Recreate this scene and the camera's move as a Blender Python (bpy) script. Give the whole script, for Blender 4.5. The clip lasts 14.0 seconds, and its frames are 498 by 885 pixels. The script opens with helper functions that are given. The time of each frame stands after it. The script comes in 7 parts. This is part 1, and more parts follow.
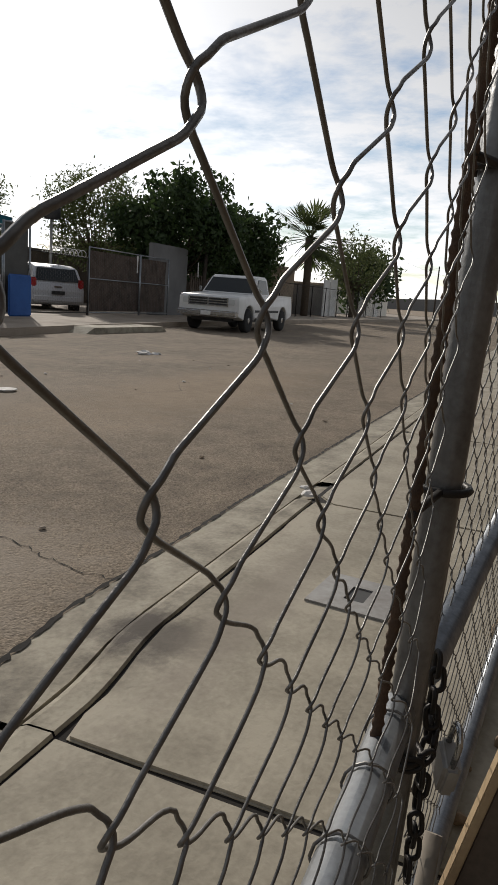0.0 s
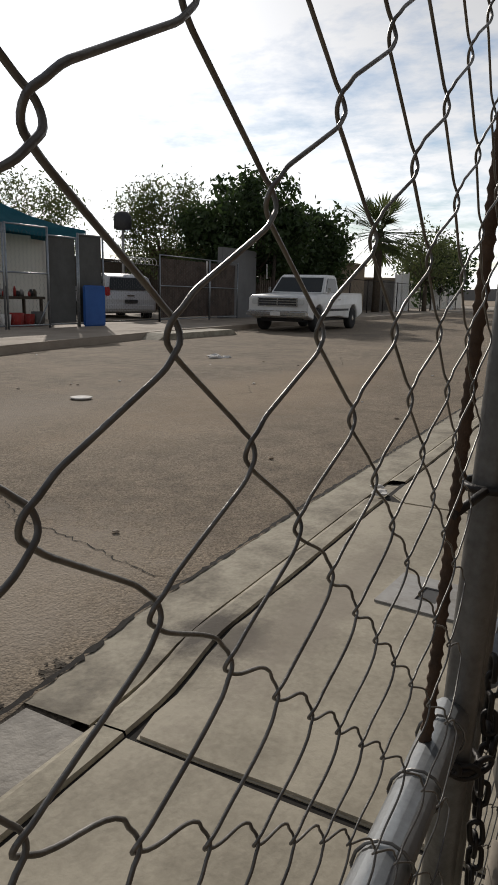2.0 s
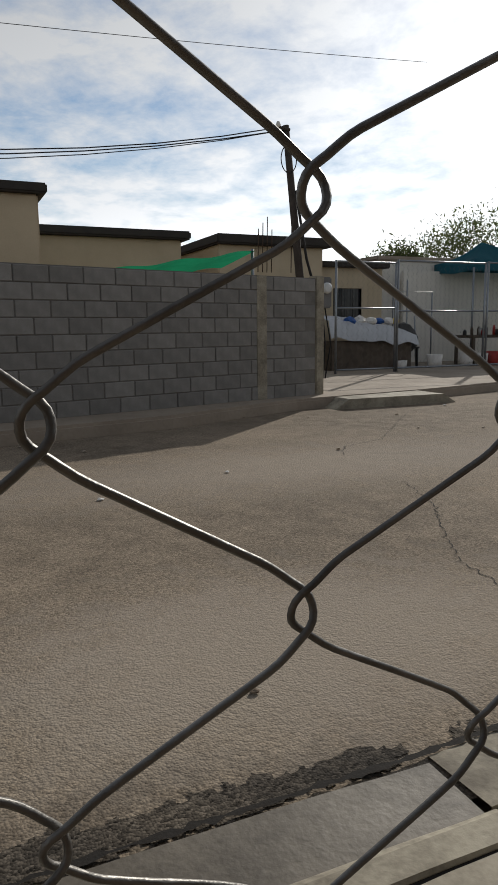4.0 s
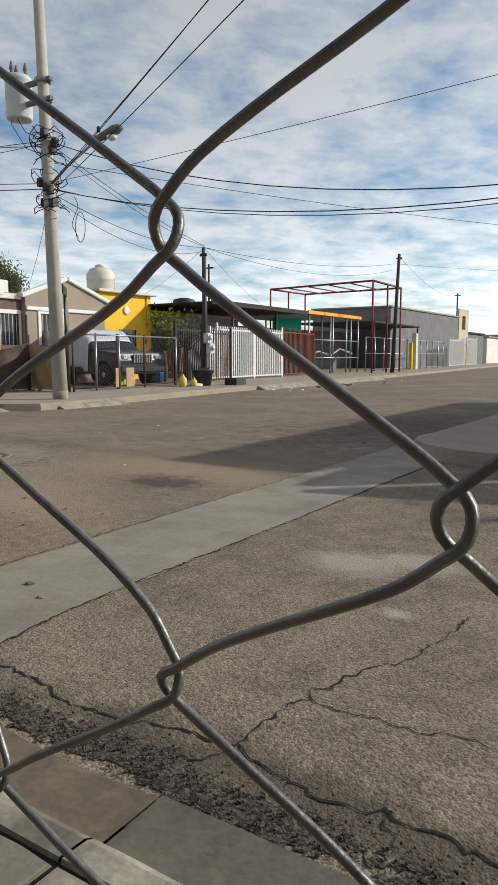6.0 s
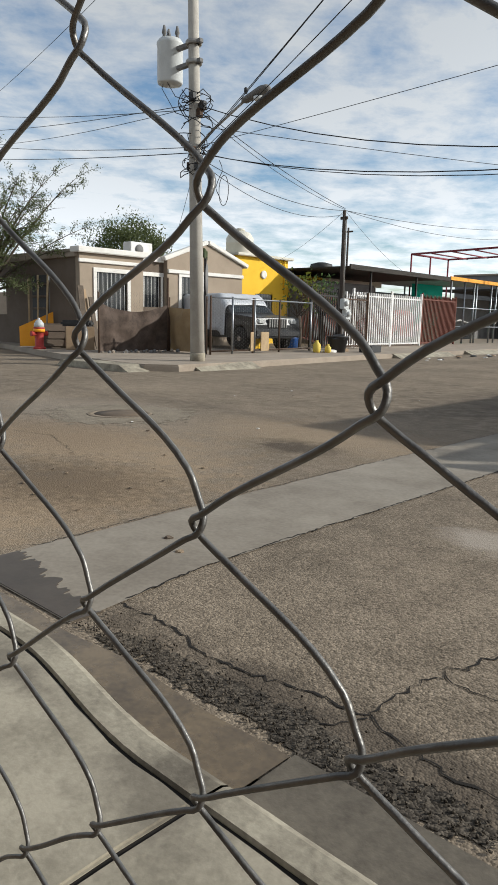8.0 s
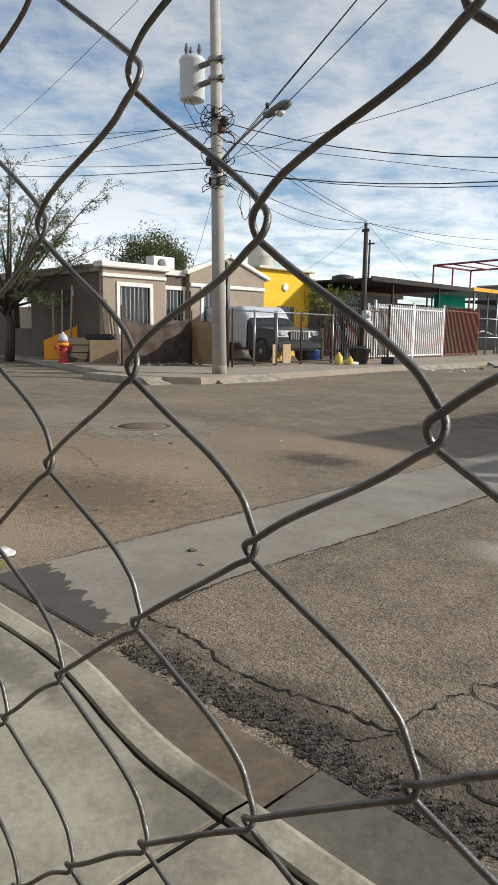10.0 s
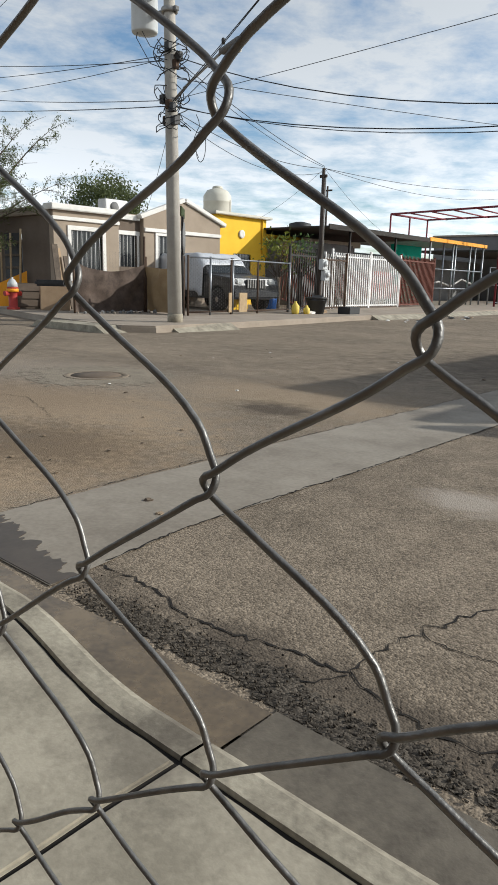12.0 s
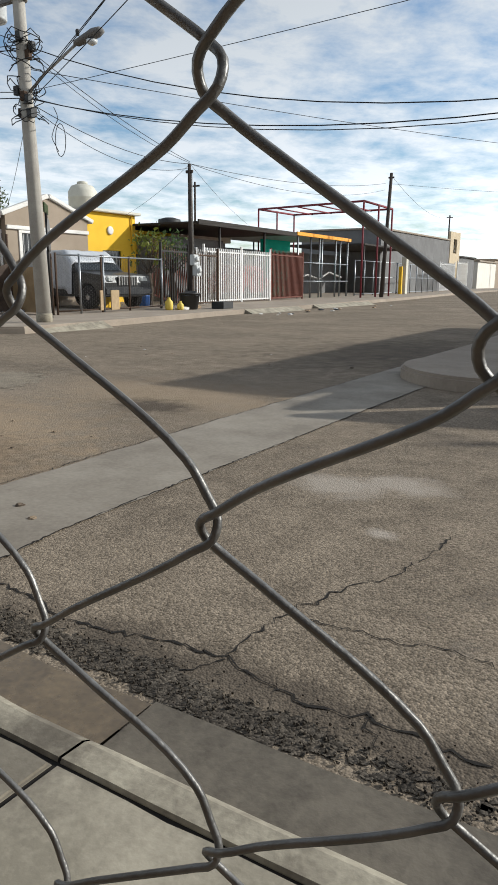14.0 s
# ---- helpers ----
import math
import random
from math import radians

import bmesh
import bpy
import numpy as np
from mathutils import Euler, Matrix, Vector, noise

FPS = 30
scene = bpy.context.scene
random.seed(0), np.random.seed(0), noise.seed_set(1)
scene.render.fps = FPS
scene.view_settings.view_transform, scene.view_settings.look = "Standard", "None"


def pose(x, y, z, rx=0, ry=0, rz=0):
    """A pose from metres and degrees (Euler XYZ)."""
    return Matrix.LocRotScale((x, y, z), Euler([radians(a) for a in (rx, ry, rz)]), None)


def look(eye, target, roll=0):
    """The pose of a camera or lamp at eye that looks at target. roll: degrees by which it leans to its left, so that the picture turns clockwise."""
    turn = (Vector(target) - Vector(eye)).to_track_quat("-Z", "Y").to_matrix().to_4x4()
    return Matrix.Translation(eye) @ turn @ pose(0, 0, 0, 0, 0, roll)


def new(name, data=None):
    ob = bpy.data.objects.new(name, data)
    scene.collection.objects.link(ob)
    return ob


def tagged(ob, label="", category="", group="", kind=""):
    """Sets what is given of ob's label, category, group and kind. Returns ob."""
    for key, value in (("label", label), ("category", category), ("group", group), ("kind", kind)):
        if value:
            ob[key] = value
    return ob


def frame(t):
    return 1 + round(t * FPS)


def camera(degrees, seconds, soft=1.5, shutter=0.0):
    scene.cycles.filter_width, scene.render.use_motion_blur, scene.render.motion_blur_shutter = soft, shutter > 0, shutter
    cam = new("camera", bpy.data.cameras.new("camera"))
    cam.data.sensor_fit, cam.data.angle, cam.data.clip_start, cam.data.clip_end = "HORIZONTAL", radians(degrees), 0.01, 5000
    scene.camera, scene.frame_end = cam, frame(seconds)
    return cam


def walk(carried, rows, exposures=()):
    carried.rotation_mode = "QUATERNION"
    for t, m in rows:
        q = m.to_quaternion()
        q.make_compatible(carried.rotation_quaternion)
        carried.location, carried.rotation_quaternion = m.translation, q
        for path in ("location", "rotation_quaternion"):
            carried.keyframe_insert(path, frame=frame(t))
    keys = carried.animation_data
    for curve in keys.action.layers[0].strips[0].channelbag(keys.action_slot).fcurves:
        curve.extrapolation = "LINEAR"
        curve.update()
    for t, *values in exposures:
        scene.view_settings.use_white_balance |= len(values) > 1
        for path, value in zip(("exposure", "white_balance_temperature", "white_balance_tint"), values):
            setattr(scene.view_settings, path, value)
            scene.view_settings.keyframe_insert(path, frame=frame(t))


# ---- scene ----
EXPOSURES = ((0.0, -0.44, 6500, 10), (1.5, -0.32, 6500, 10), (2.5, -0.62, 6500, 10), (3.7, -0.52, 6450, 9), (5.8, -0.01, 6150, 6), (7.2, 0.11, 6150, 6), (10.3, 0.2, 6100, 6), (14.0, 0.15, 6050, 6))
cam = camera(39.3, 14.0, soft=1.6)
PATH = [
    (0, 0.1096, -0.0548, 0.9392, 78.23, -4.22, -67.27),
    (0.5, 0.1084, -0.0601, 0.9382, 77.88, -3.46, -68.21),
    (1, 0.1123, -0.0679, 0.9378, 77.44, -2.56, -68.91),
    (1.5, 0.1167, -0.0733, 0.9392, 76.15, -3.26, -67.16),
    (2, 0.1248, -0.0841, 0.9428, 78.00, -1.32, -61.61),
    (2.5, 0.1935, -0.1101, 0.9419, 78.66, -0.09, -52.19),
    (2.6, 0.2090, -0.1296, 0.9483, 77.81, -1.08, -51.29),
    (3, 0.2670, -0.1346, 0.9341, 73.99, 0.61, -41.33),
    (3.5, 0.2620, -0.1198, 0.9416, 78.64, 1.88, -37.45),
    (3.7, 0.2523, -0.0993, 0.9438, 79.81, 1.44, -32.96),
    (5.8, 0.1185, -0.0796, 0.9613, 83.07, -0.32, 31.68),
    (6, 0.1077, -0.0779, 0.9604, 82.98, 0.16, 32.77),
    (6.5, 0.0941, -0.0791, 0.9584, 81.13, 0.50, 36.18),
    (7, 0.0903, -0.0832, 0.9573, 80.36, -0.45, 36.20),
    (7.5, 0.0822, -0.0889, 0.9560, 79.97, -0.27, 38.76),
    (8, 0.0650, -0.0962, 0.9595, 80.12, -1.16, 43.59),
    (8.2, 0.0628, -0.0978, 0.9612, 81.14, -1.62, 44.94),
    (10.3, 0.0623, -0.1053, 0.9637, 81.07, -0.75, 45.33),
    (10.5, 0.0639, -0.1094, 0.9645, 81.38, -1.09, 45.17),
    (11, 0.0598, -0.1111, 0.9620, 80.45, -1.66, 45.56),
    (11.5, 0.0479, -0.0963, 0.9556, 77.17, -1.89, 44.57),
    (12, 0.0506, -0.0916, 0.9548, 77.06, -1.42, 41.81),
    (12.5, 0.0578, -0.0912, 0.9529, 77.11, -0.48, 40.50),
    (13, 0.0666, -0.0955, 0.9538, 77.00, -0.43, 39.71),
    (13.5, 0.0829, -0.0918, 0.9542, 77.13, -0.43, 35.80),
    (14, 0.1044, -0.0867, 0.9505, 76.88, -0.23, 31.74),
]
walk(cam, [(r[0], pose(*r[1:])) for r in PATH], exposures=EXPOSURES)

# ---- light ----
SUN_AZ, SUN_EL = radians(47), radians(25)  # clockwise from +y, above the horizon
to_sun = Vector((math.sin(SUN_AZ) * math.cos(SUN_EL), math.cos(SUN_AZ) * math.cos(SUN_EL), math.sin(SUN_EL)))
world = bpy.data.worlds.new("world")
scene.world = world
world.use_nodes = True
wn, wl = world.node_tree.nodes, world.node_tree.links
sky = wn.new("ShaderNodeTexSky")
sky.sky_type, sky.sun_disc = "NISHITA", False
sky.sun_elevation, sky.sun_rotation = SUN_EL, SUN_AZ
sky.air_density, sky.dust_density, sky.ozone_density = 1.0, 0.4, 1.6
wc = wn.new("ShaderNodeTexCoord")
wsep = wn.new("ShaderNodeSeparateXYZ")
wl.new(wc.outputs["Generated"], wsep.inputs[0])
# clouds lie on a flat layer: direction divided by its height
wadd = wn.new("ShaderNodeMath"); wadd.operation = "ADD"; wadd.inputs[1].default_value = 0.12
wl.new(wsep.outputs["Z"], wadd.inputs[0])
wmax = wn.new("ShaderNodeMath"); wmax.operation = "MAXIMUM"; wmax.inputs[1].default_value = 0.05
wl.new(wadd.outputs[0], wmax.inputs[0])
wdiv = wn.new("ShaderNodeVectorMath"); wdiv.operation = "DIVIDE"
wcomb = wn.new("ShaderNodeCombineXYZ")
wl.new(wmax.outputs[0], wcomb.inputs[0]); wl.new(wmax.outputs[0], wcomb.inputs[1]); wcomb.inputs[2].default_value = 1
wl.new(wc.outputs["Generated"], wdiv.inputs[0]); wl.new(wcomb.outputs[0], wdiv.inputs[1])
wmap = wn.new("ShaderNodeMapping"); wmap.inputs["Rotation"].default_value = (0, 0, radians(-35)); wmap.inputs["Scale"].default_value = (1.0, 0.85, 0.2)
wl.new(wdiv.outputs[0], wmap.inputs["Vector"])
cl1 = wn.new("ShaderNodeTexNoise"); cl1.inputs["Scale"].default_value = 4.4; cl1.inputs["Detail"].default_value = 8; cl1.inputs["Roughness"].default_value = 0.62; cl1.inputs["Distortion"].default_value = 0.15
wl.new(wmap.outputs[0], cl1.inputs["Vector"])
cl2 = wn.new("ShaderNodeTexNoise"); cl2.inputs["Scale"].default_value = 0.8; cl2.inputs["Detail"].default_value = 3
wl.new(wmap.outputs[0], cl2.inputs["Vector"])
csum = wn.new("ShaderNodeMath"); csum.operation = "MULTIPLY_ADD"; csum.inputs[1].default_value = 0.8
wl.new(cl2.outputs["Fac"], csum.inputs[0]); wl.new(cl1.outputs["Fac"], csum.inputs[2])
cramp = wn.new("ShaderNodeValToRGB")
cramp.color_ramp.elements[0].position, cramp.color_ramp.elements[1].position = 0.66, 1.12
wl.new(csum.outputs[0], cramp.inputs[0])
cmul = wn.new("ShaderNodeMixRGB"); cmul.blend_type = "MIX"
wl.new(cramp.outputs[0], cmul.inputs["Fac"])
wl.new(sky.outputs[0], cmul.inputs["Color1"])
# lit clouds: the sky's own light, bleached and brightened
cbw = wn.new("ShaderNodeRGBToBW"); wl.new(sky.outputs[0], cbw.inputs[0])
cwhite = wn.new("ShaderNodeMixRGB"); cwhite.blend_type = "MULTIPLY"; cwhite.inputs["Fac"].default_value = 1; cwhite.inputs["Color2"].default_value = (1.36, 1.37, 1.40, 1)
wl.new(cbw.outputs[0], cwhite.inputs["Color1"])
cadd = wn.new("ShaderNodeMixRGB"); cadd.blend_type = "ADD"; cadd.inputs["Fac"].default_value = 1; cadd.inputs["Color2"].default_value = (1.8, 1.83, 1.9, 1)
wl.new(cwhite.outputs[0], cadd.inputs["Color1"])
wl.new(cadd.outputs[0], cmul.inputs["Color2"])
wbg = wn["Background"]
wl.new(cmul.outputs[0], wbg.inputs["Color"])
wbg.inputs["Strength"].default_value = 0.115
sun = new("sun", bpy.data.lights.new("sun", "SUN"))
sun.data.energy, sun.data.angle, sun.data.color = 4.1, radians(0.8), (1.0, 0.93, 0.84)
sun.matrix_world = look(to_sun * 100, (0, 0, 0))


# ---- materials ----
MATS = {}


def mat(name, c1, c2=None, rough=0.7, scale=6.0, fine=60.0, bump=0.15, metal=0.0, spec=0.3, stain=0.35, per=0.0):
    """A plain surface: two colours mixed by coarse stains and a fine grain, with fine relief."""
    if name in MATS:
        return MATS[name]
    m = bpy.data.materials.new(name)
    m.use_nodes = True
    n, l = m.node_tree.nodes, m.node_tree.links
    b = n["Principled BSDF"]
    c2 = c2 or tuple(v * 0.72 for v in c1)
    co = n.new("ShaderNodeTexCoord")
    a = n.new("ShaderNodeTexNoise"); a.inputs["Scale"].default_value = scale; a.inputs["Detail"].default_value = 6; a.inputs["Roughness"].default_value = 0.65
    g = n.new("ShaderNodeTexNoise"); g.inputs["Scale"].default_value = fine; g.inputs["Detail"].default_value = 3
    l.new(co.outputs["Object"], a.inputs["Vector"]); l.new(co.outputs["Object"], g.inputs["Vector"])
    r = n.new("ShaderNodeValToRGB"); r.color_ramp.elements[0].position, r.color_ramp.elements[1].position = 0.5 - stain / 2, 0.5 + stain / 2 + 0.05
    mixf = n.new("ShaderNodeMath"); mixf.operation = "MULTIPLY_ADD"; mixf.inputs[1].default_value = 0.35; mixf.inputs[2].default_value = -0.17
    l.new(g.outputs["Fac"], mixf.inputs[0])
    s = n.new("ShaderNodeMath"); s.operation = "ADD"
    l.new(a.outputs["Fac"], s.inputs[0]); l.new(mixf.outputs[0], s.inputs[1]); l.new(s.outputs[0], r.inputs[0])
    mx = n.new("ShaderNodeMixRGB"); mx.inputs["Color1"].default_value = (*c1, 1); mx.inputs["Color2"].default_value = (*c2, 1)
    l.new(r.outputs[0], mx.inputs["Fac"])
    out = mx.outputs[0]
    if per:
        oi = n.new("ShaderNodeObjectInfo")
        hv = n.new("ShaderNodeHueSaturation")
        mv = n.new("ShaderNodeMath"); mv.operation = "MULTIPLY_ADD"; mv.inputs[1].default_value = per; mv.inputs[2].default_value = 1 - per / 2
        l.new(oi.outputs["Random"], mv.inputs[0]); l.new(mv.outputs[0], hv.inputs["Value"]); l.new(out, hv.inputs["Color"])
        out = hv.outputs[0]
    l.new(out, b.inputs["Base Color"])
    rr = n.new("ShaderNodeMath"); rr.operation = "MULTIPLY_ADD"; rr.inputs[1].default_value = 0.25; rr.inputs[2].default_value = max(0.02, rough - 0.12)
    l.new(a.outputs["Fac"], rr.inputs[0]); l.new(rr.outputs[0], b.inputs["Roughness"])
    b.inputs["Metallic"].default_value = metal
    b.inputs["Specular IOR Level"].default_value = spec
    if bump:
        bp = n.new("ShaderNodeBump"); bp.inputs["Strength"].default_value = bump; bp.inputs["Distance"].default_value = 0.01
        l.new(s.outputs[0], bp.inputs["Height"]); l.new(bp.outputs[0], b.inputs["Normal"])
    MATS[name] = m
    return m


def asphalt_mat(name, c1, c2, dust, stone=0.42):
    """Worn asphalt: pale and dark stones in a matrix, dusty patches over metres."""
    m = bpy.data.materials.new(name); m.use_nodes = True
    n, l = m.node_tree.nodes, m.node_tree.links
    b = n["Principled BSDF"]
    co = n.new("ShaderNodeTexCoord")
    v = n.new("ShaderNodeTexVoronoi"); v.inputs["Scale"].default_value = 150
    v2 = n.new("ShaderNodeTexVoronoi"); v2.inputs["Scale"].default_value = 70
    a = n.new("ShaderNodeTexNoise"); a.inputs["Scale"].default_value = 0.55; a.inputs["Detail"].default_value = 8; a.inputs["Roughness"].default_value = 0.7
    d = n.new("ShaderNodeTexNoise"); d.inputs["Scale"].default_value = 5; d.inputs["Detail"].default_value = 8; d.inputs["Roughness"].default_value = 0.7
    for t in (v, v2, a, d):
        l.new(co.outputs["Object"], t.inputs["Vector"])
    mx = n.new("ShaderNodeMixRGB"); mx.inputs["Color1"].default_value = (*c1, 1); mx.inputs["Color2"].default_value = (*c2, 1)
    r0 = n.new("ShaderNodeValToRGB"); r0.color_ramp.elements[0].position, r0.color_ramp.elements[1].position = 0.38, 0.62
    l.new(d.outputs["Fac"], r0.inputs[0]); l.new(r0.outputs[0], mx.inputs["Fac"])
    mx2 = n.new("ShaderNodeMixRGB"); mx2.inputs["Color2"].default_value = (*dust, 1)
    r1 = n.new("ShaderNodeValToRGB"); r1.color_ramp.elements[0].position, r1.color_ramp.elements[1].position = 0.42, 0.68
    r1.color_ramp.elements[1].color = (0.8, 0.8, 0.8, 1)
    l.new(a.outputs["Fac"], r1.inputs[0]); l.new(r1.outputs[0], mx2.inputs["Fac"]); l.new(mx.outputs[0], mx2.inputs["Color1"])
    # single stones, lighter or darker
    sp = n.new("ShaderNodeSeparateColor"); l.new(v.outputs["Color"], sp.inputs[0])
    st = n.new("ShaderNodeMath"); st.operation = "MULTIPLY_ADD"; st.inputs[1].default_value = stone * 2; st.inputs[2].default_value = 1 - stone
    l.new(sp.outputs[0], st.inputs[0])
    mv = n.new("ShaderNodeVectorMath"); mv.operation = "SCALE"
    l.new(mx2.outputs[0], mv.inputs[0]); l.new(st.outputs[0], mv.inputs["Scale"])
    l.new(mv.outputs[0], b.inputs["Base Color"])
    b.inputs["Roughness"].default_value = 0.9
    b.inputs["Specular IOR Level"].default_value = 0.08
    ad = n.new("ShaderNodeMath"); ad.operation = "ADD"; l.new(v.outputs["Distance"], ad.inputs[0]); l.new(v2.outputs["Distance"], ad.inputs[1])
    bp = n.new("ShaderNodeBump"); bp.inputs["Strength"].default_value = 0.4; bp.inputs["Distance"].default_value = 0.006; bp.invert = True
    l.new(ad.outputs[0], bp.inputs["Height"]); l.new(bp.outputs[0], b.inputs["Normal"])
    MATS[name] = m
    return m


def glass_mat(name, tint, rough=0.05):
    m = bpy.data.materials.new(name); m.use_nodes = True
    b = m.node_tree.nodes["Principled BSDF"]
    b.inputs["Base Color"].default_value = (*tint, 1); b.inputs["Roughness"].default_value = rough
    b.inputs["Specular IOR Level"].default_value = 0.35
    MATS[name] = m
    return m


asphalt_mat("asphalt", (0.232, 0.188, 0.140), (0.150, 0.121, 0.090), (0.288, 0.232, 0.171))
asphalt_mat("asphalt_loose", (0.088, 0.075, 0.06), (0.04, 0.035, 0.03), (0.12, 0.098, 0.073), 0.7)
asphalt_mat("asphalt_patch", (0.28, 0.238, 0.182), (0.20, 0.17, 0.13), (0.27, 0.228, 0.172), 0.3)
mat("concrete", (0.395, 0.35, 0.268), (0.25, 0.22, 0.166), 0.82, 3.4, 70, 0.3, per=0.1, stain=0.24)
mat("concrete_kerb", (0.375, 0.335, 0.255), (0.19, 0.165, 0.125), 0.85, 5.0, 60, 0.45, stain=0.25)
mat("concrete_strip", (0.30, 0.262, 0.21), (0.205, 0.175, 0.138), 0.8, 2.2, 50, 0.25, stain=0.25)
mat("gutter_wet", (0.19, 0.14, 0.082), (0.085, 0.063, 0.04), 0.27, 5.0, 60, 0.12, spec=0.5, stain=0.25)
mat("gutter_dry", (0.155, 0.132, 0.10), (0.085, 0.071, 0.054), 0.6, 5.0, 60, 0.35, stain=0.24)
mat("wet_dark", (0.085, 0.065, 0.046), (0.05, 0.04, 0.03), 0.48, 3, 50, 0.1, spec=0.5)
mat("joint_dark", (0.013, 0.011, 0.009), (0.022, 0.018, 0.015), 0.95, 20, 90, 0.3)
mat("dirt", (0.30, 0.225, 0.15), (0.20, 0.15, 0.10), 0.95, 2.5, 70, 0.6)
mat("dirt_dark", (0.16, 0.12, 0.085), (0.10, 0.075, 0.055), 0.95, 4, 70, 0.6)
mat("sidewalk_far", (0.36, 0.30, 0.235), (0.25, 0.205, 0.16), 0.88, 1.3, 30, 0.2)
mat("galvanised", (0.33, 0.345, 0.36), (0.19, 0.20, 0.21), 0.40, 25, 180, 0.1, metal=0.75, spec=0.5)
mat("wire", (0.215, 0.205, 0.19), (0.095, 0.09, 0.084), 0.45, 40, 200, 0.15, metal=0.6, spec=0.5)
mat("post_steel", (0.19, 0.192, 0.19), (0.10, 0.098, 0.094), 0.42, 18, 150, 0.15, metal=0.5, spec=0.5)
mat("rust", (0.10, 0.062, 0.04), (0.055, 0.038, 0.028), 0.85, 30, 150, 0.4, metal=0.2)
mat("black_iron", (0.022, 0.021, 0.02), (0.04, 0.034, 0.03), 0.5, 30, 150, 0.2, metal=0.5)
mat("old_wood", (0.13, 0.10, 0.075), (0.07, 0.055, 0.042), 0.85, 8, 80, 0.4)
mat("wood_light", (0.42, 0.31, 0.18), (0.30, 0.21, 0.12), 0.8, 8, 80, 0.3)
mat("pole_wood", (0.07, 0.055, 0.045), (0.04, 0.032, 0.027), 0.9, 5, 60, 0.3)
mat("pole_concrete", (0.42, 0.39, 0.34), (0.31, 0.285, 0.25), 0.85, 3, 60, 0.2)
mat("cable", (0.015, 0.015, 0.016), (0.02, 0.02, 0.02), 0.7, 10, 50, 0)
mat("white_paint", (0.74, 0.73, 0.71), (0.62, 0.60, 0.57), 0.55, 4, 60, 0.08)
mat("car_white", (0.72, 0.71, 0.69), (0.60, 0.585, 0.56), 0.35, 2, 40, 0.03, spec=0.5)
mat("car_silver", (0.64, 0.64, 0.65), (0.56, 0.56, 0.57), 0.33, 2, 40, 0.02, metal=0.1, spec=0.5)
mat("car_black", (0.02, 0.02, 0.022), (0.03, 0.029, 0.028), 0.35, 3, 50, 0.03, spec=0.5)
mat("rubber", (0.018, 0.018, 0.018), (0.035, 0.032, 0.03), 0.85, 12, 80, 0.2)
mat("chrome", (0.5, 0.5, 0.5), (0.35, 0.35, 0.34), 0.25, 8, 60, 0, metal=0.9)
mat("plastic_dark", (0.03, 0.03, 0.032), (0.05, 0.048, 0.045), 0.6, 8, 60, 0.05)
mat("red_lens", (0.45, 0.03, 0.03), (0.35, 0.02, 0.02), 0.25, 5, 50, 0)
mat("lens", (0.6, 0.6, 0.58), (0.5, 0.5, 0.48), 0.15, 5, 50, 0, spec=0.6)
mat("block_grey", (0.27, 0.255, 0.235), (0.20, 0.19, 0.175), 0.92, 7, 120, 0.5, per=0.28)
mat("mortar", (0.21, 0.195, 0.175), (0.15, 0.14, 0.125), 0.95, 8, 90, 0.4)
mat("plaster_beige", (0.55, 0.45, 0.31), (0.46, 0.37, 0.25), 0.9, 1.5, 60, 0.15)
mat("plaster_pale", (0.74, 0.70, 0.62), (0.64, 0.60, 0.53), 0.9, 1.2, 60, 0.15)
mat("plaster_taupe", (0.33, 0.265, 0.20), (0.27, 0.215, 0.16), 0.9, 1.5, 60, 0.15)
# brown render; also the shaded tone of the corner house's taupe walls
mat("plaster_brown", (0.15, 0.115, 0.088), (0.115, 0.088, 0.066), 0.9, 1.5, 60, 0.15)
mat("plaster_yellow", (0.80, 0.50, 0.035), (0.70, 0.42, 0.03), 0.85, 1.4, 60, 0.12)
mat("plaster_grey", (0.19, 0.185, 0.18), (0.14, 0.135, 0.13), 0.9, 1.2, 50, 0.15)
mat("plaster_white", (0.74, 0.71, 0.66), (0.62, 0.59, 0.54), 0.85, 2, 60, 0.1)
mat("roof_dark", (0.035, 0.03, 0.027), (0.055, 0.048, 0.04), 0.9, 5, 60, 0.2)
mat("teal_cloth", (0.02, 0.13, 0.17), (0.015, 0.10, 0.135), 0.8, 3, 80, 0.15)
mat("teal_wall", (0.02, 0.52, 0.40), (0.015, 0.44, 0.33), 0.8, 2, 60, 0.1)
mat("green_cloth", (0.03, 0.42, 0.2), (0.02, 0.34, 0.16), 0.7, 4, 60, 0.1)
mat("shade_cloth", (0.10, 0.10, 0.095), (0.075, 0.073, 0.068), 0.9, 2.5, 120, 0.2)
mat("brown_cloth", (0.105, 0.075, 0.058), (0.05, 0.036, 0.028), 0.85, 3.5, 60, 0.7, stain=0.25)
mat("tan_cloth", (0.36, 0.25, 0.13), (0.27, 0.18, 0.095), 0.85, 3, 90, 0.4)
mat("tarp_silver", (0.52, 0.53, 0.55), (0.40, 0.41, 0.43), 0.45, 5, 60, 0.5, spec=0.5)
mat("blue_plastic", (0.025, 0.10, 0.33), (0.02, 0.075, 0.25), 0.55, 3, 60, 0.1)
mat("orange_plastic", (0.85, 0.36, 0.02), (0.75, 0.29, 0.015), 0.6, 3, 60, 0.1)
mat("red_paint", (0.42, 0.05, 0.04), (0.30, 0.035, 0.03), 0.6, 6, 60, 0.15)
mat("red_steel", (0.22, 0.035, 0.045), (0.14, 0.025, 0.03), 0.7, 5, 60, 0.2)
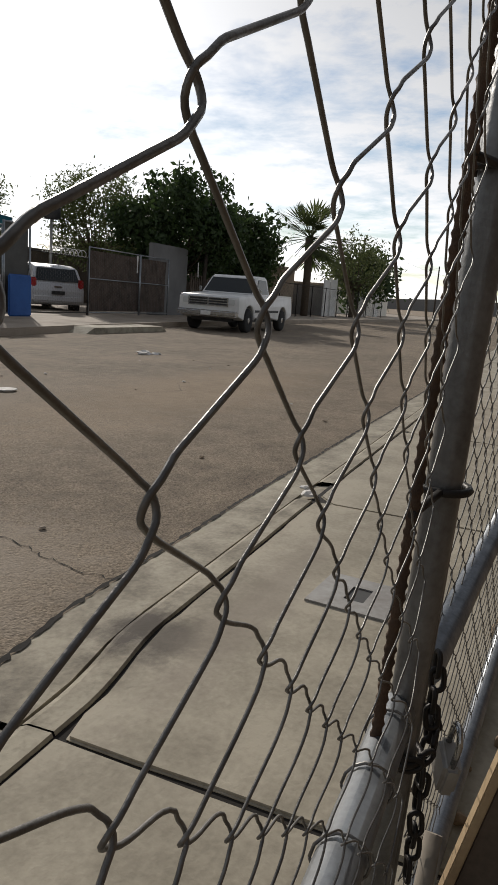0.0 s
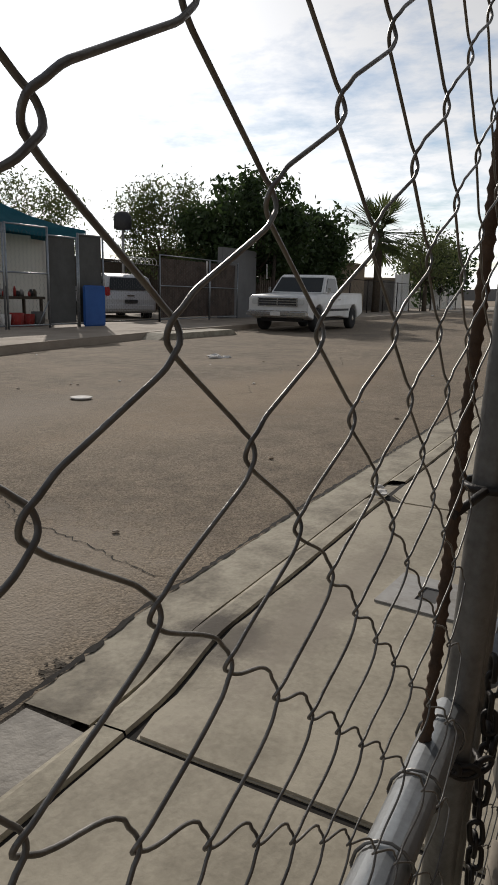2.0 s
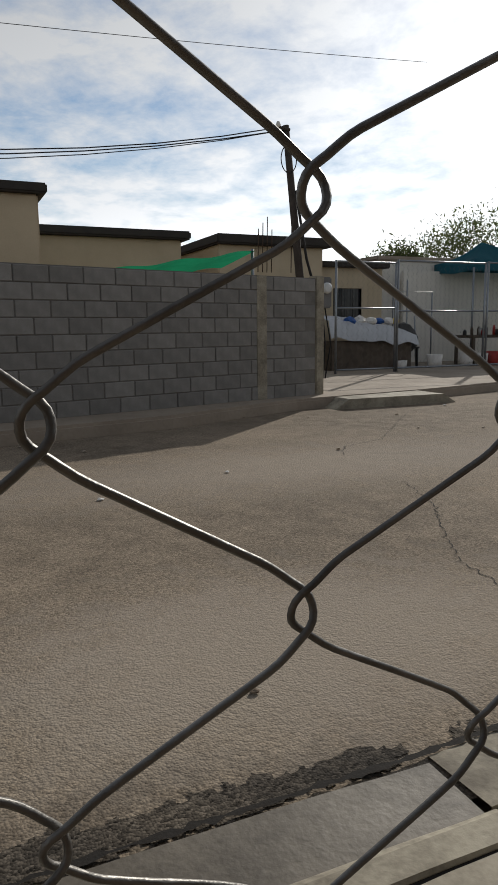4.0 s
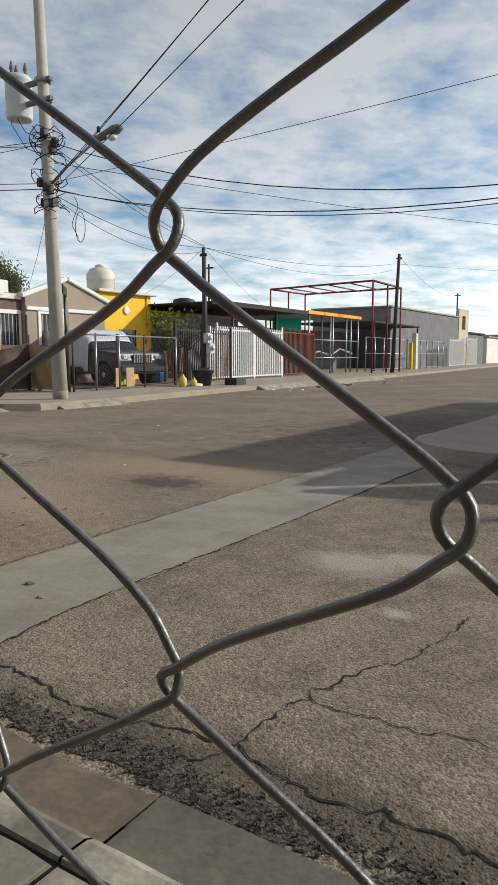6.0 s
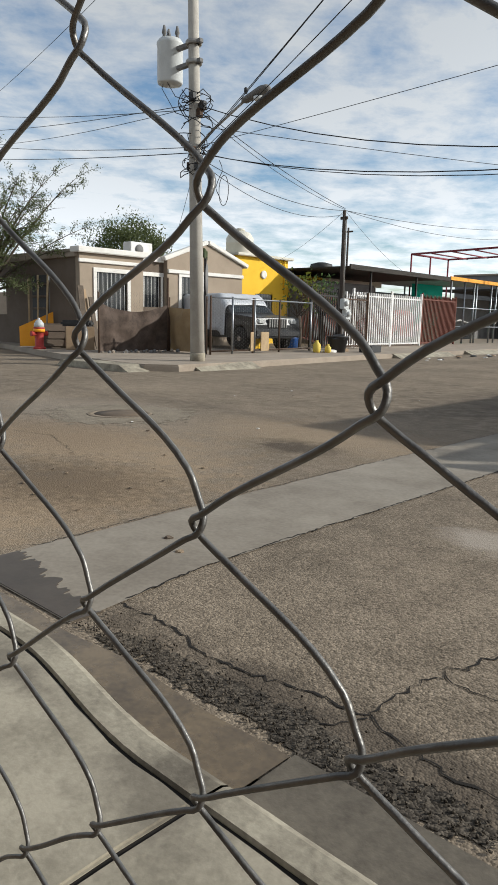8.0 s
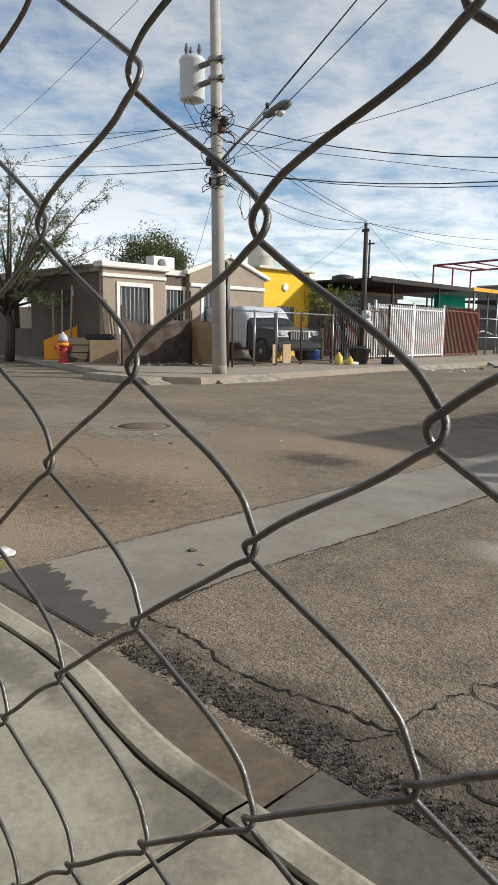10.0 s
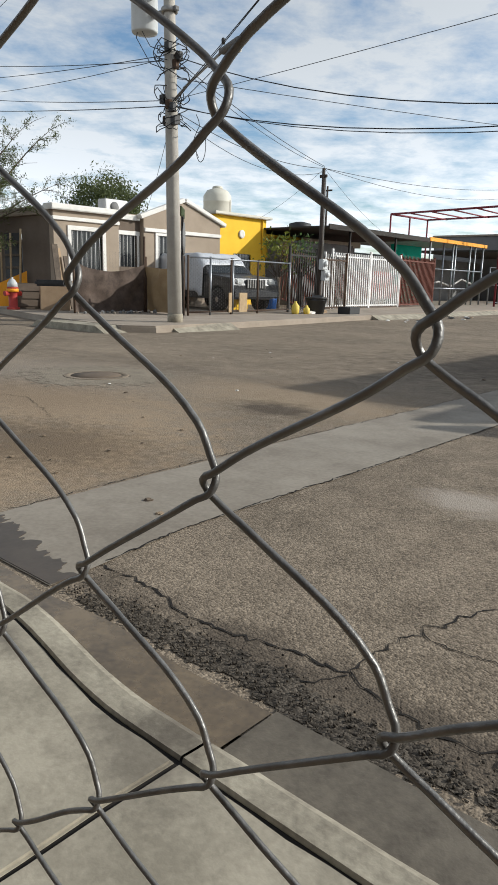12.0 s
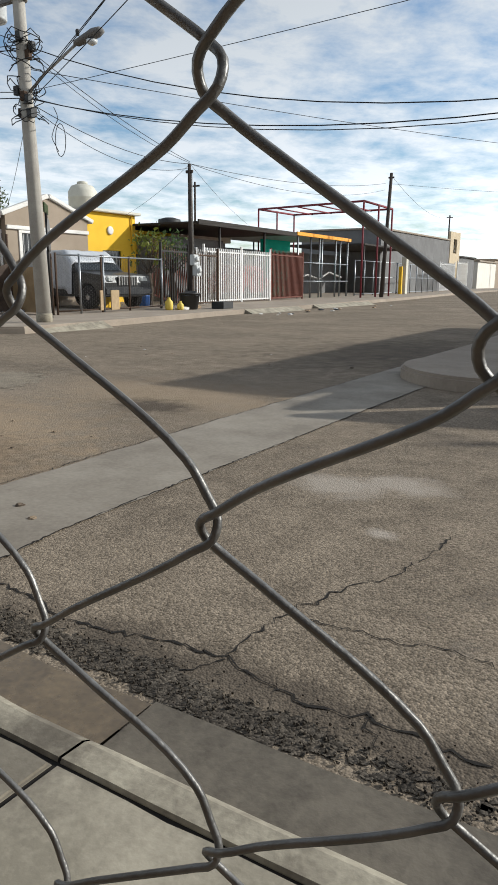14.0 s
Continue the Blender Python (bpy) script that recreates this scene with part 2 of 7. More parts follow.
mat("brown_steel", (0.16, 0.055, 0.035), (0.11, 0.04, 0.028), 0.75, 5, 60, 0.2)
mat("yellow_plastic", (0.72, 0.55, 0.10), (0.6, 0.44, 0.08), 0.55, 5, 60, 0.1)
mat("tank_cream", (0.60, 0.57, 0.48), (0.52, 0.49, 0.41), 0.6, 3, 50, 0.05)
mat("tank_grey", (0.55, 0.56, 0.55), (0.46, 0.47, 0.46), 0.5, 3, 50, 0.05)
mat("cardboard", (0.36, 0.255, 0.16), (0.28, 0.195, 0.12), 0.9, 4, 60, 0.15)
mat("paper", (0.75, 0.72, 0.68), (0.6, 0.57, 0.52), 0.85, 12, 60, 0.2)
mat("sheet_metal", (0.36, 0.35, 0.33), (0.22, 0.20, 0.18), 0.55, 3, 50, 0.15, metal=0.4)
mat("bark", (0.11, 0.085, 0.06), (0.065, 0.05, 0.037), 0.95, 12, 60, 0.6)
mat("leaf_dark", (0.035, 0.06, 0.018), (0.05, 0.08, 0.025), 0.55, 1.5, 20, 0, spec=0.4)
mat("leaf_olive", (0.125, 0.145, 0.055), (0.08, 0.10, 0.04), 0.65, 1.5, 20, 0)
mat("leaf_green", (0.09, 0.15, 0.05), (0.06, 0.10, 0.032), 0.6, 1.5, 20, 0)
mat("leaf_yellow", (0.22, 0.22, 0.03), (0.09, 0.13, 0.03), 0.6, 2.5, 20, 0)
mat("frond", (0.06, 0.09, 0.028), (0.09, 0.10, 0.04), 0.6, 2, 20, 0)
for nm in ("leaf_dark", "leaf_olive", "leaf_green", "leaf_yellow", "frond", "teal_cloth", "green_cloth"):
    n, l = MATS[nm].node_tree.nodes, MATS[nm].node_tree.links
    b, o = n["Principled BSDF"], n["Material Output"]
    tl = n.new("ShaderNodeBsdfTranslucent")
    col = b.inputs["Base Color"].links[0].from_socket
    l.new(col, tl.inputs["Color"])
    ms = n.new("ShaderNodeMixShader"); ms.inputs[0].default_value = 0.4
    l.new(b.outputs[0], ms.inputs[1]); l.new(tl.outputs[0], ms.inputs[2]); l.new(ms.outputs[0], o.inputs["Surface"])


def spots(name, marks, seed=0.0, freq=5.0):
    """Stains with a soft ragged rim laid into a ground material: rows of x, y, half-lengths, colour, strength."""
    n, l = MATS[name].node_tree.nodes, MATS[name].node_tree.links
    b = n["Principled BSDF"]
    co = n.new("ShaderNodeTexCoord")
    nz = n.new("ShaderNodeTexNoise"); nz.inputs["Scale"].default_value = freq; nz.inputs["Detail"].default_value = 9; nz.inputs["Roughness"].default_value = 0.72
    l.new(co.outputs["Object"], nz.inputs["Vector"])
    for x, y, rx, ry, col, k in marks:
        mp = n.new("ShaderNodeMapping"); mp.vector_type = "TEXTURE"
        mp.inputs["Location"].default_value, mp.inputs["Scale"].default_value = (x, y, 0), (rx, ry, 50)
        l.new(co.outputs["Object"], mp.inputs["Vector"])
        ln = n.new("ShaderNodeVectorMath"); ln.operation = "LENGTH"; l.new(mp.outputs[0], ln.inputs[0])
        ad = n.new("ShaderNodeMath"); ad.operation = "MULTIPLY_ADD"; ad.inputs[1].default_value = -2.4; l.new(nz.outputs["Fac"], ad.inputs[0]); l.new(ln.outputs["Value"], ad.inputs[2])
        mr = n.new("ShaderNodeMapRange"); mr.inputs["From Min"].default_value, mr.inputs["From Max"].default_value = -0.15, -0.85
        mr.inputs["To Min"].default_value, mr.inputs["To Max"].default_value = 0.0, k
        l.new(ad.outputs[0], mr.inputs["Value"])
        mx = n.new("ShaderNodeMixRGB"); mx.inputs["Color2"].default_value = (*col, 1)
        l.new(mr.outputs[0], mx.inputs["Fac"])
        src = b.inputs["Base Color"].links[0].from_socket
        l.new(src, mx.inputs["Color1"]); l.new(mx.outputs[0], b.inputs["Base Color"])


SAND, DUST, DARK = (0.345, 0.258, 0.170), (0.36, 0.31, 0.255), (0.07, 0.057, 0.045)
spots("asphalt", ((-3.2, 1.9, 0.8, 1.2, SAND, 0.85), (-4.6, 2.9, 1.8, 1.0, SAND, 0.75), (-3.6, 4.6, 1.6, 0.9, SAND, 0.5), (-3.35, 4.05, 0.5, 0.3, DARK, 0.8),
                  (-0.93, 3.0, 0.25, 0.2, DUST, 0.9), (-1.2, 2.85, 0.28, 0.22, DUST, 0.9), (-0.79, 2.34, 0.08, 0.06, DUST, 1.0), (1.15, 1.75, 1.3, 0.7, DUST, 0.6), (2.6, 4.2, 3.0, 0.9, DUST, 0.45),
                  (6.5, 3.0, 3.5, 1.0, SAND, 0.4), (-0.6, 1.18, 1.6, 0.12, DARK, 0.7), (-6.2, 4.0, 1.7, 1.0, DUST, 0.35), (-3.2, 9.0, 2.0, 3.0, DARK, 0.4)))
spots("asphalt", ((-3.5, 2.1, 1.0, 0.7, (0.10, 0.072, 0.048), 0.65), (-5.2, 3.0, 1.5, 0.8, (0.14, 0.10, 0.068), 0.35), (1.2, 1.55, 1.3, 0.5, (0.33, 0.28, 0.22), 0.5)), freq=16)
spots("concrete_kerb", ((1.66, 0.85, 0.20, 0.13, DARK, 0.95), (1.0, 0.96, 0.5, 0.10, DARK, 0.5), (0.3, 0.95, 0.6, 0.1, DARK, 0.5), (-0.9, 0.83, 0.15, 0.2, DARK, 0.6)), freq=9)
spots("concrete", ((1.62, 0.74, 0.16, 0.11, DARK, 0.8), (-0.9, 0.70, 0.22, 0.15, DARK, 0.5), (-1.75, 0.72, 0.5, 0.10, DARK, 0.6), (2.0, 0.62, 0.8, 0.12, (0.25, 0.21, 0.165), 0.6)), freq=8)
glass_mat("window_glass", (0.02, 0.022, 0.024), 0.08)
glass_mat("car_glass", (0.018, 0.022, 0.024), 0.04)


# ---- mesh helpers ----
def box(bm, x0, y0, z0, x1, y1, z1, m=None):
    vs = [bm.verts.new(Vector(p) if m is None else m @ Vector(p)) for p in
          ((x0, y0, z0), (x1, y0, z0), (x1, y1, z0), (x0, y1, z0), (x0, y0, z1), (x1, y0, z1), (x1, y1, z1), (x0, y1, z1))]
    return [bm.faces.new([vs[i] for i in f]) for f in ((3, 2, 1, 0), (4, 5, 6, 7), (0, 1, 5, 4), (1, 2, 6, 5), (2, 3, 7, 6), (3, 0, 4, 7))]


def rbox(x0, y0, z0, x1, y1, z1, r=0.01, seg=2, m=None):
    bm = bmesh.new()
    box(bm, x0, y0, z0, x1, y1, z1, m)
    bmesh.ops.bevel(bm, geom=bm.edges[:], offset=r, segments=seg, affect="EDGES")
    return bm


def tube(bm, pts, r, n=8, cap=True):
    """A round bar along a line of points; r is one radius or one for each point."""
    pts = [Vector(p) for p in pts]
    rs = r if isinstance(r, (list, tuple)) else [r] * len(pts)
    rings, side = [], None
    for i, p in enumerate(pts):
        d = (pts[min(i + 1, len(pts) - 1)] - pts[max(i - 1, 0)]).normalized()
        if side is None:
            side = d.cross(Vector((0, 0, 1)) if abs(d.z) < 0.9 else Vector((0, 1, 0))).normalized()
        side = (side - d * side.dot(d)).normalized()
        up = d.cross(side)
        rings.append([bm.verts.new(p + (side * math.cos(a) + up * math.sin(a)) * rs[i]) for a in (2 * math.pi * k / n for k in range(n))])
    for a, b in zip(rings, rings[1:]):
        for k in range(n):
            f = bm.faces.new((a[k], a[(k + 1) % n], b[(k + 1) % n], b[k]))
            f.smooth = True
    if cap and n > 2:
        bm.faces.new(rings[0][::-1]); bm.faces.new(rings[-1])
    return bm


def tubes(paths, r, n=8):
    bm = bmesh.new()
    for p in paths:
        tube(bm, p, r, n)
    return bm


def lathe(profile, n=24, m=None):
    """Turned shape from (radius, z) pairs."""
    bm = bmesh.new()
    rings = []
    for r, z in profile:
        rings.append([bm.verts.new((m or Matrix()) @ Vector((r * math.cos(2 * math.pi * k / n), r * math.sin(2 * math.pi * k / n), z))) for k in range(n)])
    for a, b in zip(rings, rings[1:]):
        for k in range(n):
            f = bm.faces.new((a[k], a[(k + 1) % n], b[(k + 1) % n], b[k])); f.smooth = True
    bm.faces.new(rings[0][::-1]); bm.faces.new(rings[-1])
    return bm


def prism(profile, y0, y1, inset=None):
    """A side outline (x, z) pulled from y0 to y1; inset(x, z) draws the flanks in."""
    bm = bmesh.new()
    ins = inset or (lambda x, z: 0.0)
    a = [bm.verts.new((x, y0 + ins(x, z), z)) for x, z in profile]
    b = [bm.verts.new((x, y1 - ins(x, z), z)) for x, z in profile]
    n = len(profile)
    bm.faces.new(a); bm.faces.new(b[::-1])
    for k in range(n):
        bm.faces.new((a[(k + 1) % n], a[k], b[k], b[(k + 1) % n]))
    bmesh.ops.recalc_face_normals(bm, faces=bm.faces[:])
    return bm


def flat(poly, z0, z1):
    """A plate with the outline poly (x, y) between two heights."""
    bm = bmesh.new()
    lo = [bm.verts.new((x, y, z0)) for x, y in poly]
    hi = [bm.verts.new((x, y, z1)) for x, y in poly]
    n = len(poly)
    bm.faces.new(lo[::-1]); bm.faces.new(hi)
    for k in range(n):
        bm.faces.new((lo[k], lo[(k + 1) % n], hi[(k + 1) % n], hi[k]))
    bmesh.ops.recalc_face_normals(bm, faces=bm.faces[:])
    return bm


def finish(name, bm, material):
    me = bpy.data.meshes.new(name)
    bm.to_mesh(me); bm.free()
    me.materials.append(MATS[material])
    return me


def part(name, bm, material, parent=None, label=""):
    ob = new(name, finish(name, bm, material))
    ob.parent = parent
    return tagged(ob, label)


def solid(name, bm, material, label="", category="", group="", kind="", at=None):
    """A thing of one mesh."""
    ob = part(name, bm, material)
    if at is not None:
        ob.matrix_world = at
    return tagged(ob, label, category, group, kind)


def thing(name, label, category, at=None, group="", kind=""):
    ob = new(name)
    ob.empty_display_size = 0.1
    if at is not None:
        ob.matrix_world = at
    return tagged(ob, label, category, group, kind)


def raw_mesh(name, verts, faces, material, smooth=False):
    me = bpy.data.meshes.new(name)
    me.from_pydata([tuple(v) for v in verts], [], [tuple(f) for f in faces])
    if smooth:
        me.polygons.foreach_set("use_smooth", [True] * len(me.polygons))
    me.materials.append(MATS[material])
    return me

# ---- ground, road, near pavement ----
def grid_sheet(x0, y0, x1, y1, z, nx, ny, relief=0.0):
    vs = [(x0 + (x1 - x0) * i / nx, y0 + (y1 - y0) * j / ny, 0) for j in range(ny + 1) for i in range(nx + 1)]
    vs = [(x, y, z + relief * noise.noise(Vector((x * 0.7, y * 0.7, 0)))) for x, y, _ in vs]
    fs = [(j * (nx + 1) + i, j * (nx + 1) + i + 1, (j + 1) * (nx + 1) + i + 1, (j + 1) * (nx + 1) + i) for j in range(ny) for i in range(nx)]
    return vs, fs


ground = new("ground", raw_mesh("ground", *grid_sheet(-900, -900, 900, 900, -0.03, 8, 8), "dirt"))
tagged(ground, "dry sandy ground reaching the horizon", "ground", kind="structure")
road = new("road", raw_mesh("road", *grid_sheet(-90, 0.9, 120, 110, 0.0, 105, 55, 0.0), "asphalt"))
tagged(road, "worn dusty grey-brown asphalt street crossing", "road", kind="structure")

# the near kerb and gutter run along x; the gutter is wet towards the crossing
JOINT_Y, KERB_Y, GUT_Y = 0.725, 0.832, 1.0
Z_WALK = 0.035


def ease(a, b, x):
    t = min(1.0, max(0.0, (x - a) / (b - a)))
    return t * t * (3 - 2 * t)


def corner_y(x):
    """The kerb steps out where it nears the crossing."""
    return 0.10 * ease(-1.0, -1.75, x)


def strip_y(x):
    """The kerb swings out a little towards +x, with a jog past the second joint."""
    return 0.018 * ease(-0.6, 0.7, x) + 0.055 * ease(1.25, 1.72, x) + 0.015 * ease(1.8, 3.2, x) + corner_y(x)


def along(name, x0, x1, ya, yb, za, zb, material, step=0.25, swing=0.0, low=-0.12, jag=0.0, nose=False):
    bm = bmesh.new()
    n = max(1, int((x1 - x0) / step))
    prev = None
    for i in range(n + 1):
        x = x0 + (x1 - x0) * i / n
        s = strip_y(x)
        j = jag * noise.noise(Vector((x * 3.1, ya, 2)))
        ye = yb + s + j - swing * corner_y(x)
        line = [(x, ya + s, low), (x, ya + s, za), (x, ye, zb), (x, ye, low)]
        if nose:
            d = ye - ya - s
            wob = 0.003 * noise.noise(Vector((x * 6, 1, 7)))
            line[1:3] = [(x, ya + s, za - 0.008), (x, ya + s + 0.004 + wob * 0.6, za), (x, ye - d * 0.34, za - 0.003), (x, ye - d * 0.16 + wob, za - 0.012), (x, ye - d * 0.05 + wob, za - 0.028), (x, ye, 0.0)]
        row = [bm.verts.new(p) for p in line]
        if prev:
            for k in range(len(row) - 1):
                bm.faces.new((prev[k], row[k], row[k + 1], prev[k + 1]))
        prev = row
    bmesh.ops.recalc_face_normals(bm, faces=bm.faces[:])
    return bm


kerb = thing("kerb", "rounded pale concrete kerb with open joints, edged by a gutter", "kerb", kind="structure")
for a, b in ((-9, -4.95), (-4.94, -2.91), (-2.9, -0.838), (-0.831, 1.158), (1.164, 3.13), (3.5, 5.3), (5.31, 7.3), (7.31, 20), (20.02, 60)):
    part("kerb_stone", along("k", a, b, JOINT_Y + 0.005, KERB_Y, Z_WALK + 0.002, Z_WALK - 0.012, "concrete_kerb", 0.06, nose=True), "concrete_kerb", kerb)
bm = along("dip", 3.14, 3.5, JOINT_Y + 0.012, KERB_Y, 0.02, 0.006, "concrete_kerb", 0.1)
part("dropped_kerb", bm, "concrete_kerb", kerb)
gutter = thing("gutter", "shallow concrete gutter, wet and brown towards the crossing", "gutter", kind="structure")
part("wet_stretch", along("g", -6, -0.83, KERB_Y + 0.0, GUT_Y + 0.004, 0.004, 0.003, "gutter_wet", 0.04, swing=1.0, jag=0.022), "gutter_wet", gutter, "brown wet silt in the gutter")
part("dry_stretch", along("g", -0.82, 1.15, KERB_Y, GUT_Y + 0.01, 0.006, 0.010, "gutter_dry", 0.1, jag=0.01), "gutter_dry", gutter)
part("pale_stretch", along("g", 1.165, 60, KERB_Y, GUT_Y + 0.03, 0.016, 0.008, "concrete_kerb", 0.2, jag=0.006), "concrete_kerb", gutter)
joint = solid("pavement_joint", along("j", -9, 60, -0.3, JOINT_Y + 0.02, Z_WALK - 0.008, Z_WALK - 0.008, "joint_dark", 0.5), "joint_dark",
              "dark soil showing in the joints between slabs", "joint", kind="structure")
# slabs of the pavement, each with a slightly worn outline
pavement = thing("pavement", "pale sand-coloured concrete pavement in large slabs", "pavement", kind="structure")


def slab(x0, x1, y0, y1, seed):
    rnd = random.Random(seed)
    pts = []
    n = 22
    for k in range(n):
        pts.append((x0 + (x1 - x0) * k / n, y0))
    for k in range(6):
        pts.append((x1 + rnd.uniform(-0.004, 0.004), y0 + (y1 - y0) * k / 6))
    for k in range(n):
        x = x1 + (x0 - x1) * k / n
        pts.append((x, y1 + strip_y(x) + rnd.uniform(-0.004, 0.003)))
    for k in range(6):
        pts.append((x0 + rnd.uniform(-0.004, 0.004), y1 + (y0 - y1) * k / 6))
    bm = flat(pts, -0.1, Z_WALK)
    tops = [e for e in bm.edges if all(v.co.z > 0 for v in e.verts) and len(e.link_faces) == 2]
    bmesh.ops.bevel(bm, geom=tops, offset=0.006, segments=2, affect="EDGES")
    return bm


xs = [-9.1, -7.02, -4.95, -2.9, -0.835, 1.16, 3.135, 5.33, 7.4, 9.5]
for i, (a, b) in enumerate(zip(xs, xs[1:])):
    part("slab", slab(a + 0.006, b - 0.006, -0.28, JOINT_Y - 0.004, i), "concrete", pavement)
part("far_slab", slab(9.51, 60, -0.28, JOINT_Y - 0.004, 99), "concrete", pavement)
# the yard inside the gate
yard = new("yard", raw_mesh("yard", *grid_sheet(-9, -8, 14, -0.28, 0.0, 60, 22, 0.02), "dirt"))
tagged(yard, "bare sandy yard inside the gate", "yard", kind="structure")

# concrete strip that carries water over the crossing
strip = thing("concrete_strip", "long flat concrete drainage strip across the asphalt, wet at its end", "drain strip", kind="structure")
bm = bmesh.new()
rnd = random.Random(5)
L, R = [], []
for k in range(61):
    y = 1.03 + k * 0.13
    L.append(bm.verts.new((-2.52 - 0.06 * min(1, k / 22) + rnd.uniform(-.008, .008), y, 0.005)))
    R.append(bm.verts.new((-1.77 - 0.085 * min(1, k / 5) + rnd.uniform(-.008, .008), y, 0.005)))
for k in range(60):
    bm.faces.new((L[k], R[k], R[k + 1], L[k + 1]))
part("strip_slab", bm, "concrete_strip", strip)
bm = flat([(-2.51, 1.035)] + [(-2.51 + 0.74 * k / 80, 1.27 + 0.07 * noise.noise(Vector((k * 0.13, 3, 1))) + 0.045 * noise.noise(Vector((k * 0.45, 5, 1))) - 0.0018 * k) for k in range(81)] + [(-1.77, 1.035)], 0.0, 0.0075)
part("wet_end", bm, "wet_dark", strip, "dark wet end of the strip")


# cracks: shallow dark lines with a jagged course
def crack(name, pts, width, seed, z=0.0025, jag=1.0):
    rnd = random.Random(seed)
    bm = bmesh.new()
    fine = []
    for (xa, ya), (xb, yb) in zip(pts, pts[1:]):
        n = max(2, int(math.hypot(xb - xa, yb - ya) / 0.022))
        for k in range(n):
            t = k / n
            fine.append((xa + (xb - xa) * t + jag * rnd.gauss(0, 0.007) + jag * 0.02 * noise.noise(Vector((xa + t * 9, ya, seed))), ya + (yb - ya) * t + jag * rnd.gauss(0, 0.007) + jag * 0.02 * noise.noise(Vector((xb + t * 9, yb, seed + 5)))))
    prev = None
    for i, (x, y) in enumerate(fine):
        j = fine[min(i + 1, len(fine) - 1)]
        h = fine[max(i - 1, 0)]
        d = Vector((j[0] - h[0], j[1] - h[1], 0))
        d = d.normalized() if d.length else Vector((1, 0, 0))
        nrm = Vector((-d.y, d.x, 0)) * width * rnd.uniform(0.12, 0.75) * 0.6
        row = [bm.verts.new(Vector((x, y, z)) + nrm), bm.verts.new(Vector((x, y, z)) - nrm)]
        if prev:
            bm.faces.new((prev[0], prev[1], row[1], row[0]))
        prev = row
    for f in bm.faces:
        if f.normal.z < 0:
            f.normal_flip()
    return solid(name, bm, "joint_dark", "thin jagged crack in the worn asphalt", "crack", "cracks in the road", "structure")


crack("crack", [(-1.82, 1.25), (-1.54, 1.25), (-1.33, 1.20), (-1.14, 1.215), (-0.98, 1.255), (-0.80, 1.265), (-0.70, 1.235), (-0.64, 1.21), (-0.5, 1.197), (-0.40, 1.22), (-0.29, 1.217), (-0.1, 1.19)], 0.013, 1)
crack("crack", [(-0.80, 1.265), (-0.81, 1.387), (-0.765, 1.58), (-0.745, 1.71), (-0.61, 1.995), (-0.56, 2.26), (-0.566, 2.46)], 0.010, 2)
crack("crack", [(-0.765, 1.585), (-0.67, 1.55), (-0.59, 1.578), (-0.454, 1.571), (-0.31, 1.608), (-0.18, 1.588), (0.3, 1.72)], 0.007, 3)
crack("crack", [(-0.80, 1.26), (-0.84, 1.17), (-0.95, 1.10)], 0.009, 31)
crack("crack", [(-0.40, 1.22), (-0.33, 1.13), (-0.2, 1.10)], 0.008, 32)
crack("crack", [(1.95, 1.12), (1.94, 1.27), (2.02, 1.55), (2.075, 1.73), (2.125, 2.04), (2.30, 2.36), (2.645, 2.885), (2.855, 3.44)], 0.008, 4)
crack("crack", [(0.2 + 0.3 * i, GUT_Y + 0.036 + strip_y(0.2 + 0.3 * i)) for i in range(40)], 0.030, 35, 0.0115, 0.3)
# dark seams along both edges of the concrete strip
crack("crack", [(-1.80, 1.28), (-1.86, 1.7), (-1.862, 2.4), (-1.858, 3.3), (-1.855, 4.3), (-1.855, 6.0)], 0.013, 33, 0.006, 0.5)
crack("crack", [(-2.535, 1.35), (-2.56, 1.9), (-2.575, 2.6), (-2.58, 3.6), (-2.58, 4.6), (-2.58, 6.5)], 0.010, 34, 0.006)
crack("crack", [(3.0, 4.4), (3.2, 4.7), (3.7, 4.9), (5.0, 6.3), (7.2, 6.0)], 0.010, 5)
crack("crack", [(5.6, 3.3), (6.1, 3.1), (6.6, 3.4), (7.4, 3.2)], 0.008, 6)
crack("crack", [(8.5, 3.6), (9.4, 3.4), (10.6, 3.9)], 0.010, 7)
crack("crack", [(-6.9, 5.6), (-5.0, 6.9), (-3.6, 7.4), (-2.6, 7.2)], 0.014, 8)
crack("crack", [(-6.5, 2.5), (-5.0, 2.9), (-4.2, 2.6)], 0.008, 9)


def patch(name, cx, cy, rx, ry, material, label, z=0.003, seed=0, cell=0.02, ragged=0.55, freq=3.0):
    """A thin spread of loose stuff with a ragged outline, thinning out at its rim."""
    rnd = random.Random(seed)
    bm = bmesh.new()
    nx, ny = int(rx * 1.5 / cell), int(ry * 1.5 / cell)
    verts = {}

    def vert(i, k):
        if (i, k) not in verts:
            verts[(i, k)] = bm.verts.new((cx + i * cell + rnd.uniform(-.4, .4) * cell, cy + k * cell + rnd.uniform(-.4, .4) * cell, z))
        return verts[(i, k)]
    for i in range(-nx, nx):
        for k in range(-ny, ny):
            x, y = i * cell, k * cell
            d = math.hypot(x / rx, y / ry) + ragged * noise.noise(Vector((x * freq, y * freq, seed))) + 0.35 * noise.noise(Vector((x * freq * 6, y * freq * 6, seed)))
            if d < 0.8:
                bm.faces.new((vert(i, k), vert(i + 1, k), vert(i + 1, k + 1), vert(i, k + 1)))
    return solid(name, bm, material, label, "patch", kind="structure")


